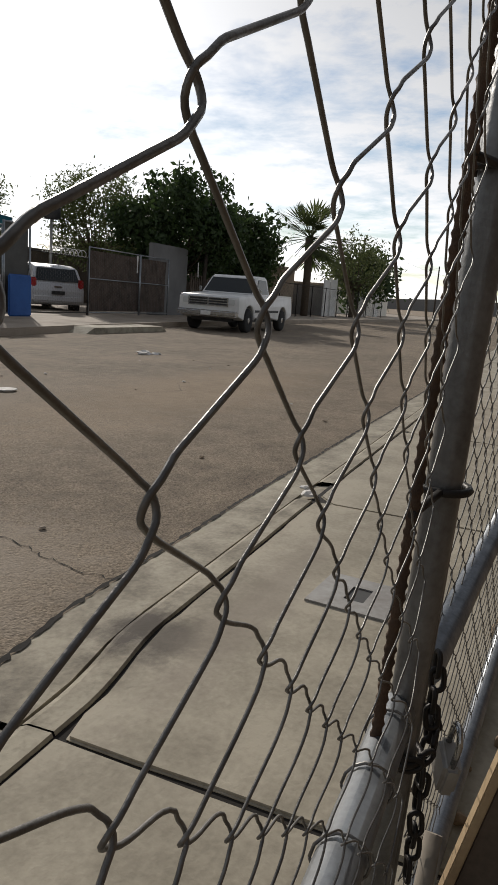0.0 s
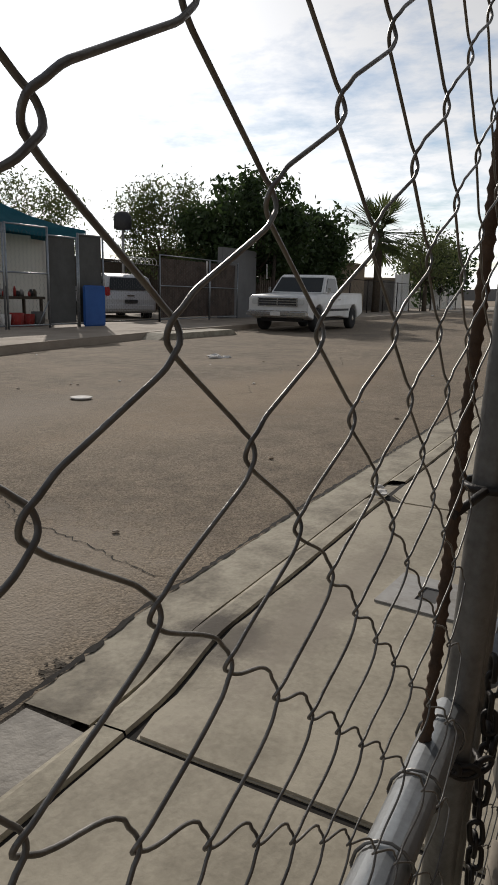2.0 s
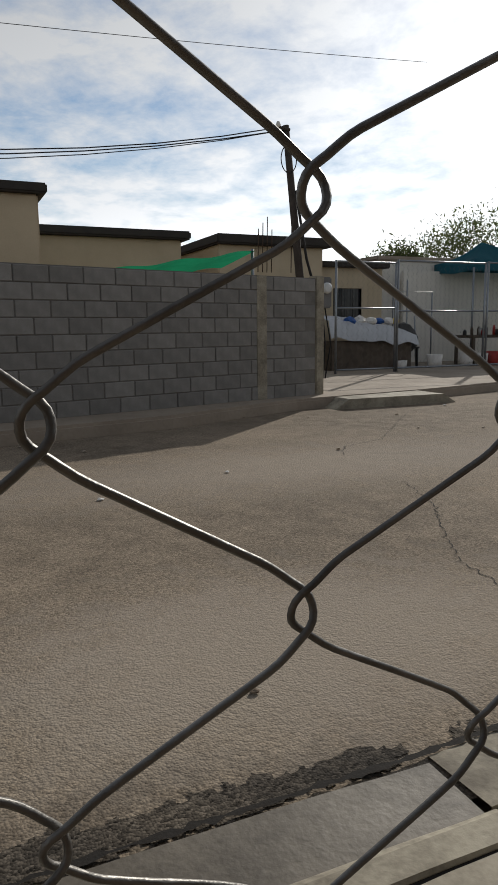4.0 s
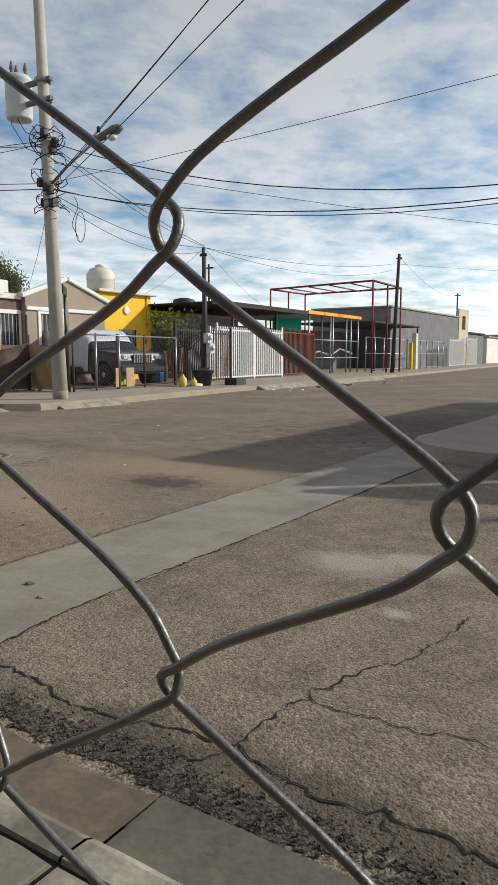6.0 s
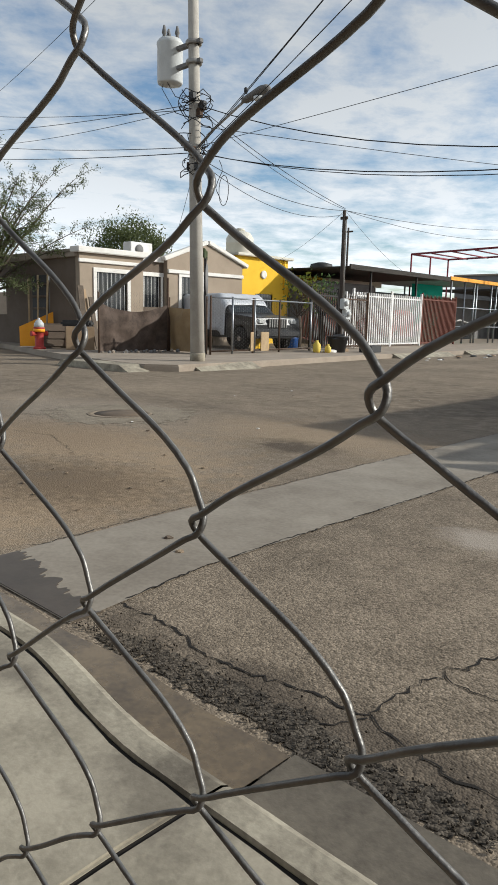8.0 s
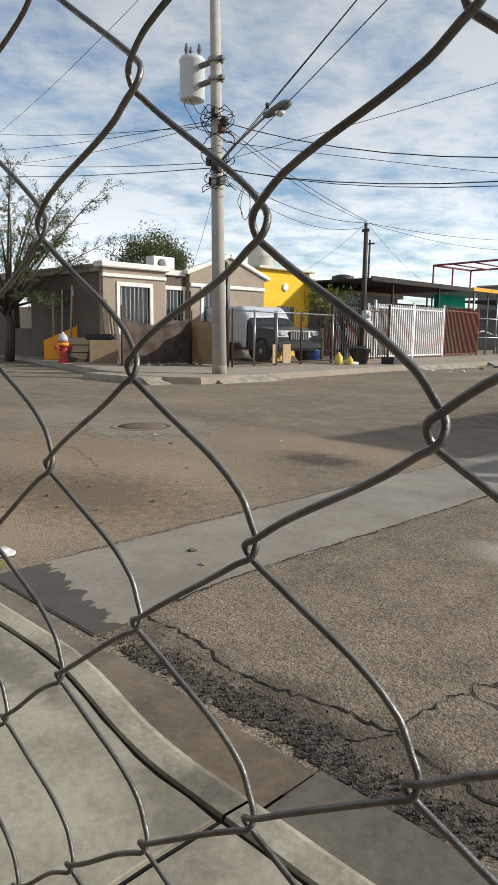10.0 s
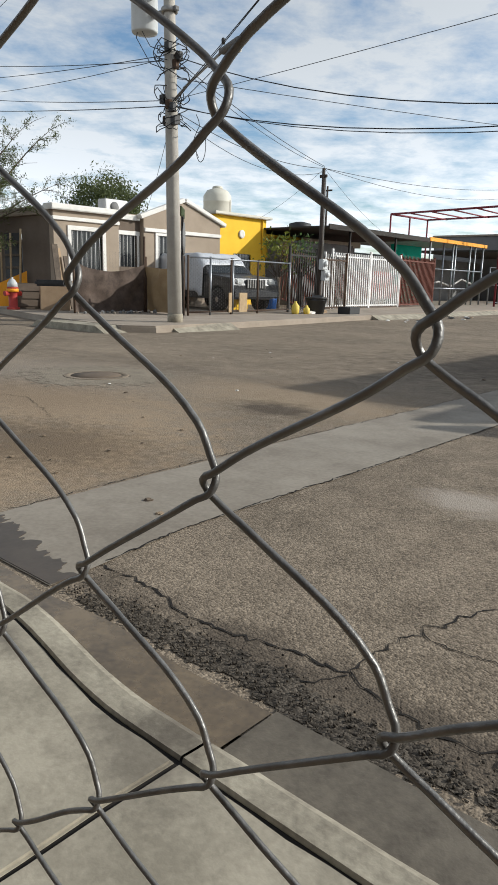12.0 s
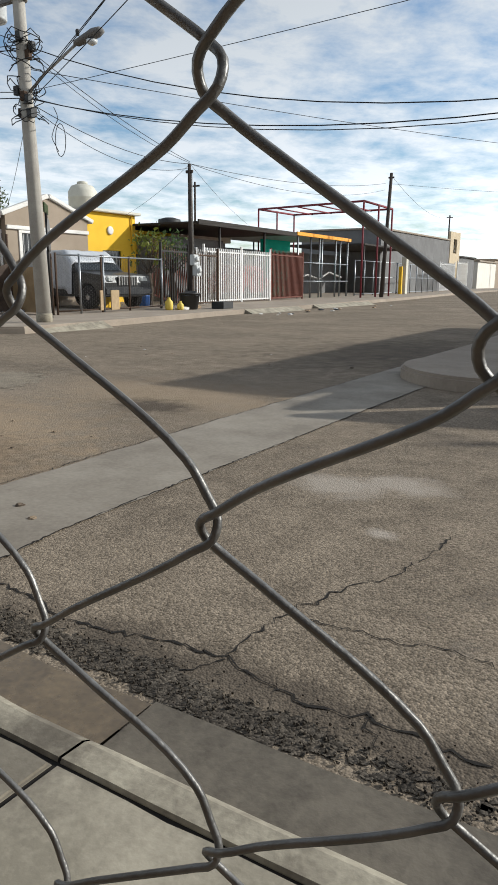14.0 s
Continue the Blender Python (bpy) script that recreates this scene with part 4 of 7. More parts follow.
# hatchback: its tail looks to the street (-y); built along x with the tail at x = 0
car = thing("hatchback_car", "small silver-white hatchback parked behind the fence, tail to the street", "car", pose(17.5, 13.4, 0.0, 0, 0, 58))
prof = [(0.0, 0.42)] + [(0.05, 0.32), (0.33, 0.3)] + arch(0.66, 0.33, 8, 0.3) + [(1.1, 0.26), (2.7, 0.26)] + arch(3.1, 0.33, 8, 0.3) + [(3.65, 0.3), (3.75, 0.45), (3.72, 0.72), (3.5, 0.86), (2.75, 0.98), (2.1, 1.43), (1.5, 1.5), (0.6, 1.46), (0.22, 1.38), (0.03, 0.9), (-0.02, 0.7)]
part("body", soft(prism(prof, -0.83, 0.83, lambda x, z: 0.2 * max(0, z - 0.9) / 0.6), 0.035), "car_silver", car)
part("rear_window", pane([(0.035, -0.66, 0.98), (0.035, 0.66, 0.98), (0.19, 0.58, 1.34), (0.19, -0.58, 1.34)], -0.03), "car_glass", car)
for s in (-1, 1):
    part("rear_light", rbox(-0.03, s * 0.72 - 0.08, 0.8, 0.16, s * 0.72 + 0.08, 1.06, 0.03), "red_lens", car, "red rear light")
    part("side_window", pane([(0.5, s * 0.80, 0.98), (2.55, s * 0.80, 0.98), (2.05, s * 0.665, 1.38), (0.5, s * 0.665, 1.38)], -0.02 * s), "car_glass", car)
    part("mirror", rbox(2.45, s * 0.92 - 0.07, 0.95, 2.58, s * 0.92 + 0.07, 1.07, 0.03), "car_silver", car)
part("rear_bumper", rbox(-0.07, -0.78, 0.36, 0.1, 0.78, 0.58, 0.05, 3), "car_silver", car)
part("number_plate", rbox(-0.085, -0.2, 0.6, -0.03, 0.2, 0.7, 0.006), "plastic_dark", car)
part("tailgate_handle", rbox(-0.04, -0.12, 0.8, 0.0, 0.12, 0.84, 0.01), "chrome", car)
for x in (0.66, 3.1):
    for y in (-0.76, 0.76):
        wheel(car, x, y, 0.29, 0.18)

# off-road car under a tarp: nose to the street (+x); built with the nose at x = 0 pointing +x
jeep = thing("covered_car", "black off-road car half covered by a grey tarpaulin", "car", pose(-13.2, 15.0, 0.13, 0, 0, -10) @ Matrix.Scale(0.92, 4))
prof = [(0.0, 0.45)] + [(-0.3, 0.4)] + arch(-0.75, 0.42, 8, 0.36)[::-1] + [(-1.3, 0.38), (-2.9, 0.38)] + arch(-3.4, 0.42, 8, 0.36)[::-1] + [(-4.2, 0.42), (-4.35, 0.6), (-4.3, 1.1), (-4.1, 1.68), (-1.9, 1.72), (-1.25, 1.13), (-0.05, 1.02), (0.02, 0.8)]
part("body", soft(prism(prof, -0.9, 0.9, lambda x, z: 0.16 * max(0, z - 1.05) / 0.65), 0.04), "car_black", jeep)
part("windscreen", pane([(-1.28, -0.74, 1.16), (-1.28, 0.74, 1.16), (-1.86, 0.64, 1.66), (-1.86, -0.64, 1.66)], 0.015), "car_glass", jeep)
g2 = part("grille", rbox(-0.01, -0.36, 0.72, 0.045, 0.36, 0.98, 0.01), "plastic_dark", jeep)
for k in range(8):
    y = -0.33 + k * 0.094
    part("bar", rbox(0.03, y - 0.02, 0.72, 0.065, y + 0.02, 0.97, 0.006), "sheet_metal", g2)
for s in (-1, 1):
    part("headlight", rbox(-0.06, s * 0.62 - 0.15, 0.8, 0.05, s * 0.62 + 0.15, 0.99, 0.05, 3), "lens", jeep, "large glass headlight")
part("front_bumper", rbox(-0.1, -0.9, 0.42, 0.12, 0.9, 0.66, 0.05, 3), "car_black", jeep)
for x in (-0.75, -3.4):
    for y in (-0.8, 0.8):
        wheel(jeep, x, y, 0.36, 0.22)
# the tarp: a draped sheet over roof and the left side
tv, tf = [], []
NX, NY = 26, 34
for j in range(NY + 1):
    for i in range(NX + 1):
        x = -4.45 + 2.95 * i / NX
        s = -1.55 + 2.55 * j / NY
        roof = 1.77 if x < -1.9 else 1.77 - (x + 1.9) * 0.92
        if s < -0.82:
            y, z = -0.92 - 0.03 * noise.noise(Vector((x * 2, s, 1))), max(0.45, roof - (-0.82 - s) * 1.6)
            y -= 0.10 * abs(noise.noise(Vector((x * 2.2, 0, 5)))) * (roof - z)
        elif s > 0.74:
            y, z = 0.80 + (s - 0.74) * 0.25, roof - (s - 0.74) * 2.1
        else:
            y, z = s, roof
        z += 0.03 * noise.noise(Vector((x * 3, s * 3, 2)))
        tv.append((x, y, z)); 
for j in range(NY):
    for i in range(NX):
        a = j * (NX + 1) + i
        tf.append((a, a + 1, a + NX + 2, a + NX + 1))
tarp = new("tarpaulin", raw_mesh("tarpaulin", tv, tf, "tarp_silver", True))
sol = tarp.modifiers.new("thickness", "SOLIDIFY"); sol.thickness = 0.012
tarp.matrix_world = jeep.matrix_world.copy()
tagged(tarp, "wrinkled silver-grey tarpaulin draped over the car", "tarpaulin")


# ---- trees ----
def leaves(centres, per, spread, size, seed, long=1.0):
    rnd = np.random.RandomState(seed)
    c = np.repeat(np.array(centres), per, axis=0)
    p = c + rnd.normal(0, 1, (len(c), 3)) * spread
    n = len(p)
    a = rnd.normal(0, 1, (n, 3)); a /= np.linalg.norm(a, axis=1)[:, None]
    b = np.cross(a, rnd.normal(0, 1, (n, 3))); b /= np.linalg.norm(b, axis=1)[:, None]
    s = size * rnd.uniform(0.6, 1.4, (n, 1))
    v = np.stack([p - a * s * long, p + b * s * 0.5, p + a * s * long, p - b * s * 0.5], 1).reshape(-1, 3)
    f = np.arange(4 * n).reshape(-1, 4)
    return v.tolist(), f.tolist()


def tree(x, y, h, crown_r, leaf, seed, label, trunk_h=None, clumps=60, per=45, size=0.11, spread=0.25, squash=0.8, long=1.0, z0=0.1, lean=0.0, twigs=26):
    rnd = random.Random(seed)
    root = thing("tree", label, "tree", pose(x, y, z0))
    th = trunk_h or h * 0.35
    tr = h * 0.022 + 0.03
    bm = bmesh.new()
    top = Vector((lean * th, 0, th))
    tube(bm, [(0, 0, -0.1), (lean * th * 0.4 + 0.04, 0.03, th * 0.5), tuple(top)], [tr * 1.25, tr, tr * 0.8], 10)
    part("trunk", bm, "bark", root)
    cz = (h + th) / 2
    rz = (h - th) / 2 * 1.05
    cs = []
    while len(cs) < clumps:
        d = Vector((rnd.gauss(0, 1), rnd.gauss(0, 1), rnd.gauss(0, 1))).normalized() * rnd.uniform(0.45, 1.0) ** 0.6
        lump = 1 + 0.35 * noise.noise(d * 1.6 + Vector((seed, 0, 0)))
        cs.append((top.x + d.x * crown_r * lump, d.y * crown_r * lump, cz + d.z * rz * lump))
    for c in cs[:twigs]:
        bm = bmesh.new()
        e = Vector(c)
        mid = top.lerp(e, 0.5) + Vector((rnd.uniform(-.2, .2), rnd.uniform(-.2, .2), rnd.uniform(-0.1, .25)))
        tube(bm, [tuple(top - Vector((0, 0, 0.1))), tuple(mid), tuple(e)], [tr * 0.34, tr * 0.15, 0.006], 6)
        part("limb", bm, "bark", root)
    v, f = leaves(cs, per, spread, size, seed, long)
    cr = new("crown", raw_mesh("crown", v, f, leaf)); cr.parent = root
    return root


tree(24.0, 12.9, 4.9, 2.25, "leaf_dark", 1, "broad dark-leaved tree standing over the wall", 1.4, 120, 130, 0.11, 0.24, squash=0.9)
tree(28.6, 12.8, 4.2, 1.9, "leaf_dark", 2, "dark-leaved tree behind the parked pickup", 1.3, 110, 90, 0.12, 0.28)
tree(25.3, 17.5, 5.2, 2.1, "leaf_olive", 3, "thin-leaved grey-green tree behind the car yard", 1.8, 110, 110, 0.055, 0.3, long=1.6)
tree(20.2, 21.5, 4.9, 2.9, "leaf_olive", 4, "feathery grey-green tree behind the canopy", 1.8, 90, 110, 0.055, 0.32, long=1.6)
tree(18.0, 24.5, 3.9, 1.3, "leaf_olive", 5, "feathery grey-green tree behind the canopy", 1.8, 130, 90, 0.055, 0.3, long=1.6)
tree(46.0, 11.8, 5.0, 2.4, "leaf_olive", 6, "open grey-green tree beside the street", 1.8, 90, 34, 0.09, 0.4, long=1.4)
tree(52.0, 12.5, 4.3, 2.4, "leaf_dark", 7, "dark tree at the far end of the street", 1.2, 60, 45, 0.2, 0.4)
tree(36.0, 15.5, 3.8, 1.5, "leaf_olive", 8, "low bushy tree behind the houses", 1.2, 50, 40, 0.12, 0.3)
# crossing side
tree(-20.6, 15.4, 4.3, 1.45, "leaf_olive", 9, "rounded grey-green tree behind the grey house", 1.6, 90, 170, 0.04, 0.2, long=1.5)


def thorn_tree(x, y, label, seed):
    """Long arching limbs that fork into thin twigs, with sprays of tiny leaves along them."""
    rnd = random.Random(seed)
    root = thing("tree", label, "tree", pose(x, y, 0.1))
    part("trunk", tubes([[(0, 0, -0.1), (0.1, 0.05, 0.8), (0.05, 0, 1.5)]], [0.16, 0.12, 0.1], 10), "bark", root)
    sprays = []
    for i in range(30):
        a, r, h = rnd.uniform(0, 6.283), rnd.uniform(1.4, 3.1), rnd.uniform(1.4, 5.2)
        base = Vector((0.05, 0, rnd.uniform(1.2, 1.6)))
        tip = Vector((r * math.cos(a), r * math.sin(a), h))
        mid = base.lerp(tip, 0.5) + Vector((rnd.uniform(-0.2, 0.2), rnd.uniform(-0.2, 0.2), rnd.uniform(0.3, 0.8)))
        pts = [base * (1 - t) ** 2 + mid * 2 * t * (1 - t) + tip * t * t for t in (k / 8 for k in range(9))]
        bm = tube(bmesh.new(), pts, [0.045 * (1 - k / 8.5) + 0.004 for k in range(9)], 6)
        for k in range(3, 9):
            for _ in range(3):
                d = (tip - base).normalized() + Vector((rnd.gauss(0, 0.7), rnd.gauss(0, 0.7), rnd.gauss(-0.1, 0.35)))
                e = pts[k] + d.normalized() * rnd.uniform(0.35, 0.85)
                tube(bm, [pts[k], pts[k].lerp(e, 0.5) + Vector((0, 0, 0.04)), e], [0.009, 0.006, 0.003], 4)
                if rnd.random() < 0.8:
                    sprays += [pts[k].lerp(e, t) for t in (0.3, 0.5, 0.7, 0.9, 1.0)]
        part("limb", bm, "bark", root)
    v, f = leaves([tuple(p) for p in sprays], 11, 0.055, 0.022, seed, 1.8)
    cr = new("crown", raw_mesh("crown", v, f, "leaf_olive")); cr.parent = root
    return root


thorn_tree(-20.6, 9.9, "thorny tree with long arching twigs and feathery olive leaves", 10)
tree(-14.9, 18.0, 2.5, 0.6, "leaf_yellow", 11, "young tree with yellowish leaves in the yard", 1.1, 26, 12, 0.075, 0.14)
tree(-14.6, 18.8, 2.7, 0.55, "leaf_green", 12, "young green tree in the yard", 1.1, 20, 14, 0.06, 0.15)


def palm(x, y, h, seed):
    rnd = random.Random(seed)
    root = thing("palm_tree", "fan palm with a shaggy green crown", "palm tree", pose(x, y, 0.1))
    part("trunk", tubes([[(0, 0, 0), (0.05, 0, h * 0.5), (0, 0.05, h)]], 0.22, 12), "bark", root)
    for i in range(46):
        a, e = rnd.uniform(0, 6.283), rnd.uniform(-1.0, 1.2)
        l = rnd.uniform(1.6, 2.5)
        d = Vector((math.cos(a) * math.cos(e), math.sin(a) * math.cos(e), math.sin(e)))
        side = d.cross(Vector((0, 0, 1))).normalized()
        up = side.cross(d)
        base = Vector((0, 0, h))
        bm = bmesh.new()
        tube(bm, [base, base + d * l * 0.55], 0.02, 5)
        c = base + d * l * 0.55
        for k in range(13):
            f = -1.2 + 2.4 * k / 12
            tip = c + (d * math.cos(f) + side * math.sin(f)) * l * 0.55 + Vector((0, 0, -0.18 * abs(f)))
            w = up * 0.004 + side * 0.075 * math.cos(f)
            q = c.lerp(tip, 0.6)
            vs = [bm.verts.new(v) for v in (c, q + w, tip, q - w)]
            bm.faces.new(vs)
        part("frond", bm, "frond", root)
    return root


palm(38.5, 12.6, 4.3, 3)

# ---- houses and yards beyond the street with the pickup ----
def window(parent, m, w, h, bars=5, frame="white_paint", depth=0.1, rail=True):
    """A barred window: frame, sill, pane and single bars. m puts its lower left corner; x runs along the wall, -y outwards."""
    win = new("window"); win.parent = parent; win.matrix_local = m
    me = bmesh.new()
    t = 0.09
    box(me, -t, -0.03, -t, 0, depth, h + t); box(me, w, -0.03, -t, w + t, depth, h + t); box(me, 0, -0.03, h, w, depth, h + t); box(me, 0, -0.03, -t, w, depth, 0)
    f = part("frame", me, frame, win)
    part("pane", rbox(0, 0.02, 0, w, 0.03, h, 0.002, 1), "window_glass", win)
    for k in range(bars):
        x = w * (k + 0.5) / bars
        part("bar", tubes([[(x, -0.03, 0), (x, -0.03, h)]], 0.007, 6), "white_paint" if frame == "white_paint" else "black_iron", win)
    return win


def holed_wall(x0, x1, z0, z1, y0, y1, holes):
    """A wall along x with thickness y0 to y1 and rectangular openings (xa, za, xb, zb)."""
    bm = bmesh.new()
    xs = sorted({x0, x1, *[h[0] for h in holes], *[h[2] for h in holes]})
    zs = sorted({z0, z1, *[h[1] for h in holes], *[h[3] for h in holes]})
    for xa, xb in zip(xs, xs[1:]):
        for za, zb in zip(zs, zs[1:]):
            cx, cz = (xa + xb) / 2, (za + zb) / 2
            if not any(h[0] < cx < h[2] and h[1] < cz < h[3] for h in holes):
                box(bm, xa, y0, za, xb, y1, zb)
    bmesh.ops.remove_doubles(bm, verts=bm.verts[:], dist=0.0005)
    dup = {}
    for f in bm.faces[:]:
        c = tuple(round(v, 3) for v in f.calc_center_median())
        dup.setdefault(c, []).append(f)
    bmesh.ops.delete(bm, geom=[f for fs in dup.values() if len(fs) > 1 for f in fs], context="FACES")
    return bm


# beige houses with dark roof slabs
h0 = thing("house", "beige rendered house with a dark flat roof slab", "house", pose(0.5, 13.4, 0.1))
part("wall", rbox(0.0, 0.0, 0.0, 4.3, 5.0, 2.6, 0.02), "plaster_beige", h0)
part("roof", rbox(-0.15, -0.2, 2.6, 4.45, 5.2, 2.76, 0.03), "roof_dark", h0)
h1 = thing("house", "beige rendered house with a dark flat roof slab", "house", pose(5.55, 13.3, 0.1))
part("wall", rbox(0.0, 0.0, 0.0, 2.4, 5.0, 2.55, 0.02), "plaster_beige", h1)
part("roof", rbox(-0.1, -0.2, 2.55, 2.55, 5.2, 2.74, 0.03), "roof_dark", h1)
for i, x in enumerate((0.75, 0.85, 0.95, 1.05, 1.5)):
    part("rebar", tubes([[(x, -0.25, 2.0), (x + 0.02, -0.25, 2.85 + 0.12 * (i % 3))]], 0.01, 5), "rust", h1)
h1b = thing("house", "beige single-storey house with a barred window", "house", pose(8.0, 13.7, 0.1))
part("wall", holed_wall(0, 1.75, 0, 2.2, 0, 0.2, [(0.45, 0.85, 1.2, 1.75)]), "plaster_beige", h1b)
part("side_wall", rbox(0.0, 0.2, 0, 0.2, 4, 2.2, 0.01), "plaster_beige", h1b)
part("inner_wall", rbox(0.2, 1.4, 0, 1.75, 1.5, 2.2, 0.01), "plaster_brown", h1b)
part("roof", rbox(-0.02, -0.18, 2.2, 1.85, 4.2, 2.32, 0.02), "roof_dark", h1b)
window(h1b, pose(0.45, 0.05, 0.85), 0.75, 0.9, 5, "old_wood")
h2 = thing("house", "pale plain rendered house side without windows", "house", pose(9.95, 14.2, 0.1))
part("wall", rbox(0.0, 0.0, 0.0, 5.2, 4.0, 2.45, 0.02), "plaster_pale", h2)
part("roof", rbox(-0.05, -0.08, 2.45, 5.3, 4.1, 2.55, 0.02), "sidewalk_far", h2)
part("pipe", tubes([[(2.9, -0.04, 0.4), (2.9, -0.04, 2.3)]], 0.03, 8), "plaster_pale", h2)

# canopy of teal cloth
canopy = thing("canopy", "teal cloth canopy with a pointed roof over the yard", "canopy", pose(13.0, 13.2, 0.1))
bm = bmesh.new()
N = 10
ring = [(-1.45, -0.5), (1.75, -0.5), (1.75, 0.9), (-1.45, 0.9)]
for k in range(4):
    a, b = ring[k], ring[(k + 1) % 4]
    prev = None
    for i in range(N + 1):
        t = i / N
        ex, ey = a[0] + (b[0] - a[0]) * t, a[1] + (b[1] - a[1]) * t
        row = [bm.verts.new((ex * s - 0.8 * (1 - s), ey * s, 2.84 - 0.50 * s - 0.10 * math.sin(math.pi * s) + (0.03 * math.cos(6.28 * t) * s))) for s in (0.02, 0.35, 0.7, 1.0)]
        row.append(bm.verts.new((ex, ey, 2.12 + 0.02 * math.sin(9 * t))))
        if prev:
            for j in range(4):
                f = bm.faces.new((prev[j], row[j], row[j + 1], prev[j + 1])); f.smooth = True
        prev = row
part("cloth", bm, "teal_cloth", canopy)
for x, y in ring:
    part("pole", tubes([[(x, y, 0), (x, y, 2.2)]], 0.025, 8), "galvanised", canopy)


def link_panel(parent, x0, x1, z0, z1, y=0.0, pitch=0.11, r=0.0022, material="wire"):
    bm = bmesh.new()
    n = int((x1 - x0) / pitch) + 1
    for k in range(n):
        pts = [(x0 + pitch * (k + (0.5 if (k + v) % 2 else -0.0)), y, z0 + 0.5 * pitch * v) for v in range(int((z1 - z0) / (0.5 * pitch)) + 1)]
        tube(bm, pts, r, 3, cap=False)
    ob = part("wire_mesh", bm, material, parent, "woven wire mesh")
    return tagged(ob, kind="stuff")


def frame_panel(parent, x0, x1, z0, z1, r=0.02, mid=None, material="galvanised", y=0.0):
    for x in (x0, x1):
        part("post", tubes([[(x, y, 0.0), (x, y, z1)]], r, 10), material, parent)
    part("rail", tubes([[(x0, y, z1 - r), (x1, y, z1 - r)]], r * 0.8, 8), material, parent)
    part("rail", tubes([[(x0, y, z0), (x1, y, z0)]], r * 0.8, 8), material, parent)
    if mid:
        part("rail", tubes([[(x0, y, mid), (x1, y, mid)]], r * 0.8, 8), material, parent)


yf = thing("yard_fence", "galvanised tube fence with wire mesh round the cluttered yard", "fence", pose(0, 11.0, 0.12))
frame_panel(yf, 6.9, 8.2, 0.08, 2.05, 0.022, 1.2)
frame_panel(yf, 8.25, 10.35, 0.08, 2.1, 0.022, 1.15)
frame_panel(yf, 10.42, 11.58, 0.08, 2.12, 0.022, 1.15)
link_panel(yf, 6.9, 11.58, 0.08, 2.05)
part("brace", tubes([[(11.25, 0.0, 0.08), (11.58, 0.0, 0.6)]], 0.015, 8), "galvanised", yf)
sc = thing("screened_fence", "fence panel covered with grey shade cloth", "fence", pose(-0.52, 11.05, 0.12))
frame_panel(sc, 12.15, 13.05, 0.08, 1.98, 0.022)
frame_panel(sc, 13.1, 13.95, 0.08, 2.08, 0.026)
for x0, x1, z1 in ((12.17, 13.03, 1.94), (13.12, 13.92, 2.04)):
    v, f = grid_sheet(x0, 0.1, x1, z1, 0, 14, 20)
    ob = new("cloth", raw_mesh("cloth", [(a, 0.03 + 0.012 * noise.noise(Vector((a * 4, b * 3, 0))), b) for a, b, _ in v], f, "shade_cloth", True))
    ob.parent = sc
    tagged(ob, "grey shade cloth")
solid("blue_sheet", rbox(12.61, 10.92, 0.13, 13.36, 10.99, 1.06, 0.03, 3), "blue_plastic", "blue plastic panel leaning on the fence", "panel")
# shade cloth and the lean-to behind
solid("shed_wall", rbox(10.5, 13.9, 0.1, 14.0, 14.0, 2.3, 0.01), "plaster_pale", "pale rendered wall at the back of the yard", "wall", kind="structure")

gf = thing("gate_fence", "dark mesh gate in front of the parked car", "gate", pose(14.05, 11.4, 0.12, 0, 0, 3))
frame_panel(gf, -0.5, 2.3, 0.08, 1.55, 0.018, None, "black_iron")
frame_panel(gf, 2.35, 5.2, 0.08, 1.85, 0.02, 1.0, "galvanised")
frame_panel(gf, 5.25, 7.2, 0.08, 1.85, 0.02, 1.0, "galvanised")
link_panel(gf, -0.5, 2.3, 0.08, 1.5, 0.0, 0.1)
link_panel(gf, 2.35, 7.2, 0.08, 1.8, 0.0, 0.1)
# coiled wire on top of the gate
bm = bmesh.new()
tube(bm, [(0.2 + 0.028 * i, 0.09 * math.cos(i * 0.9), 1.62 + 0.09 * math.sin(i * 0.9)) for i in range(70)], 0.008, 4)
part("wire_coil", bm, "white_paint", gf, "pale coil of wire along the top")
v, f = grid_sheet(2.5, 0.12, 7.1, 1.75, 0, 40, 14)
ob = new("cloth", raw_mesh("cloth", [(a, 0.06 + 0.03 * noise.noise(Vector((a * 3, b * 2, 0))), b) for a, b, _ in v], f, "brown_cloth", True))
ob.parent = gf
tagged(ob, "dark cloth hung behind the mesh")
solid("grey_wall", rbox(20.6, 12.0, 0.1, 23.0, 12.2, 2.45, 0.02), "plaster_grey", "grey rendered wall beside the car yard", "wall", kind="structure")
solid("back_wall", rbox(16.0, 20.0, 0.1, 30.0, 20.2, 2.3, 0.02), "plaster_brown", "dark wall at the back of the car yard", "wall", kind="structure")
pf = thing("picket_fence", "mixed picket and wire fence with plants", "fence", pose(23.1, 11.9, 0.12))
for i in range(26):
    z = 1.3 + 0.25 * random.Random(i).random()
    part("picket", rbox(i * 0.16, -0.015, 0.0, i * 0.16 + 0.09, 0.015, z, 0.005, 1), "old_wood", pf)
part("rail", rbox(-0.05, 0.02, 0.5, 4.2, 0.06, 0.58, 0.005, 1), "old_wood", pf)
part("rail", rbox(-0.05, 0.02, 1.1, 4.2, 0.06, 1.18, 0.005, 1), "old_wood", pf)
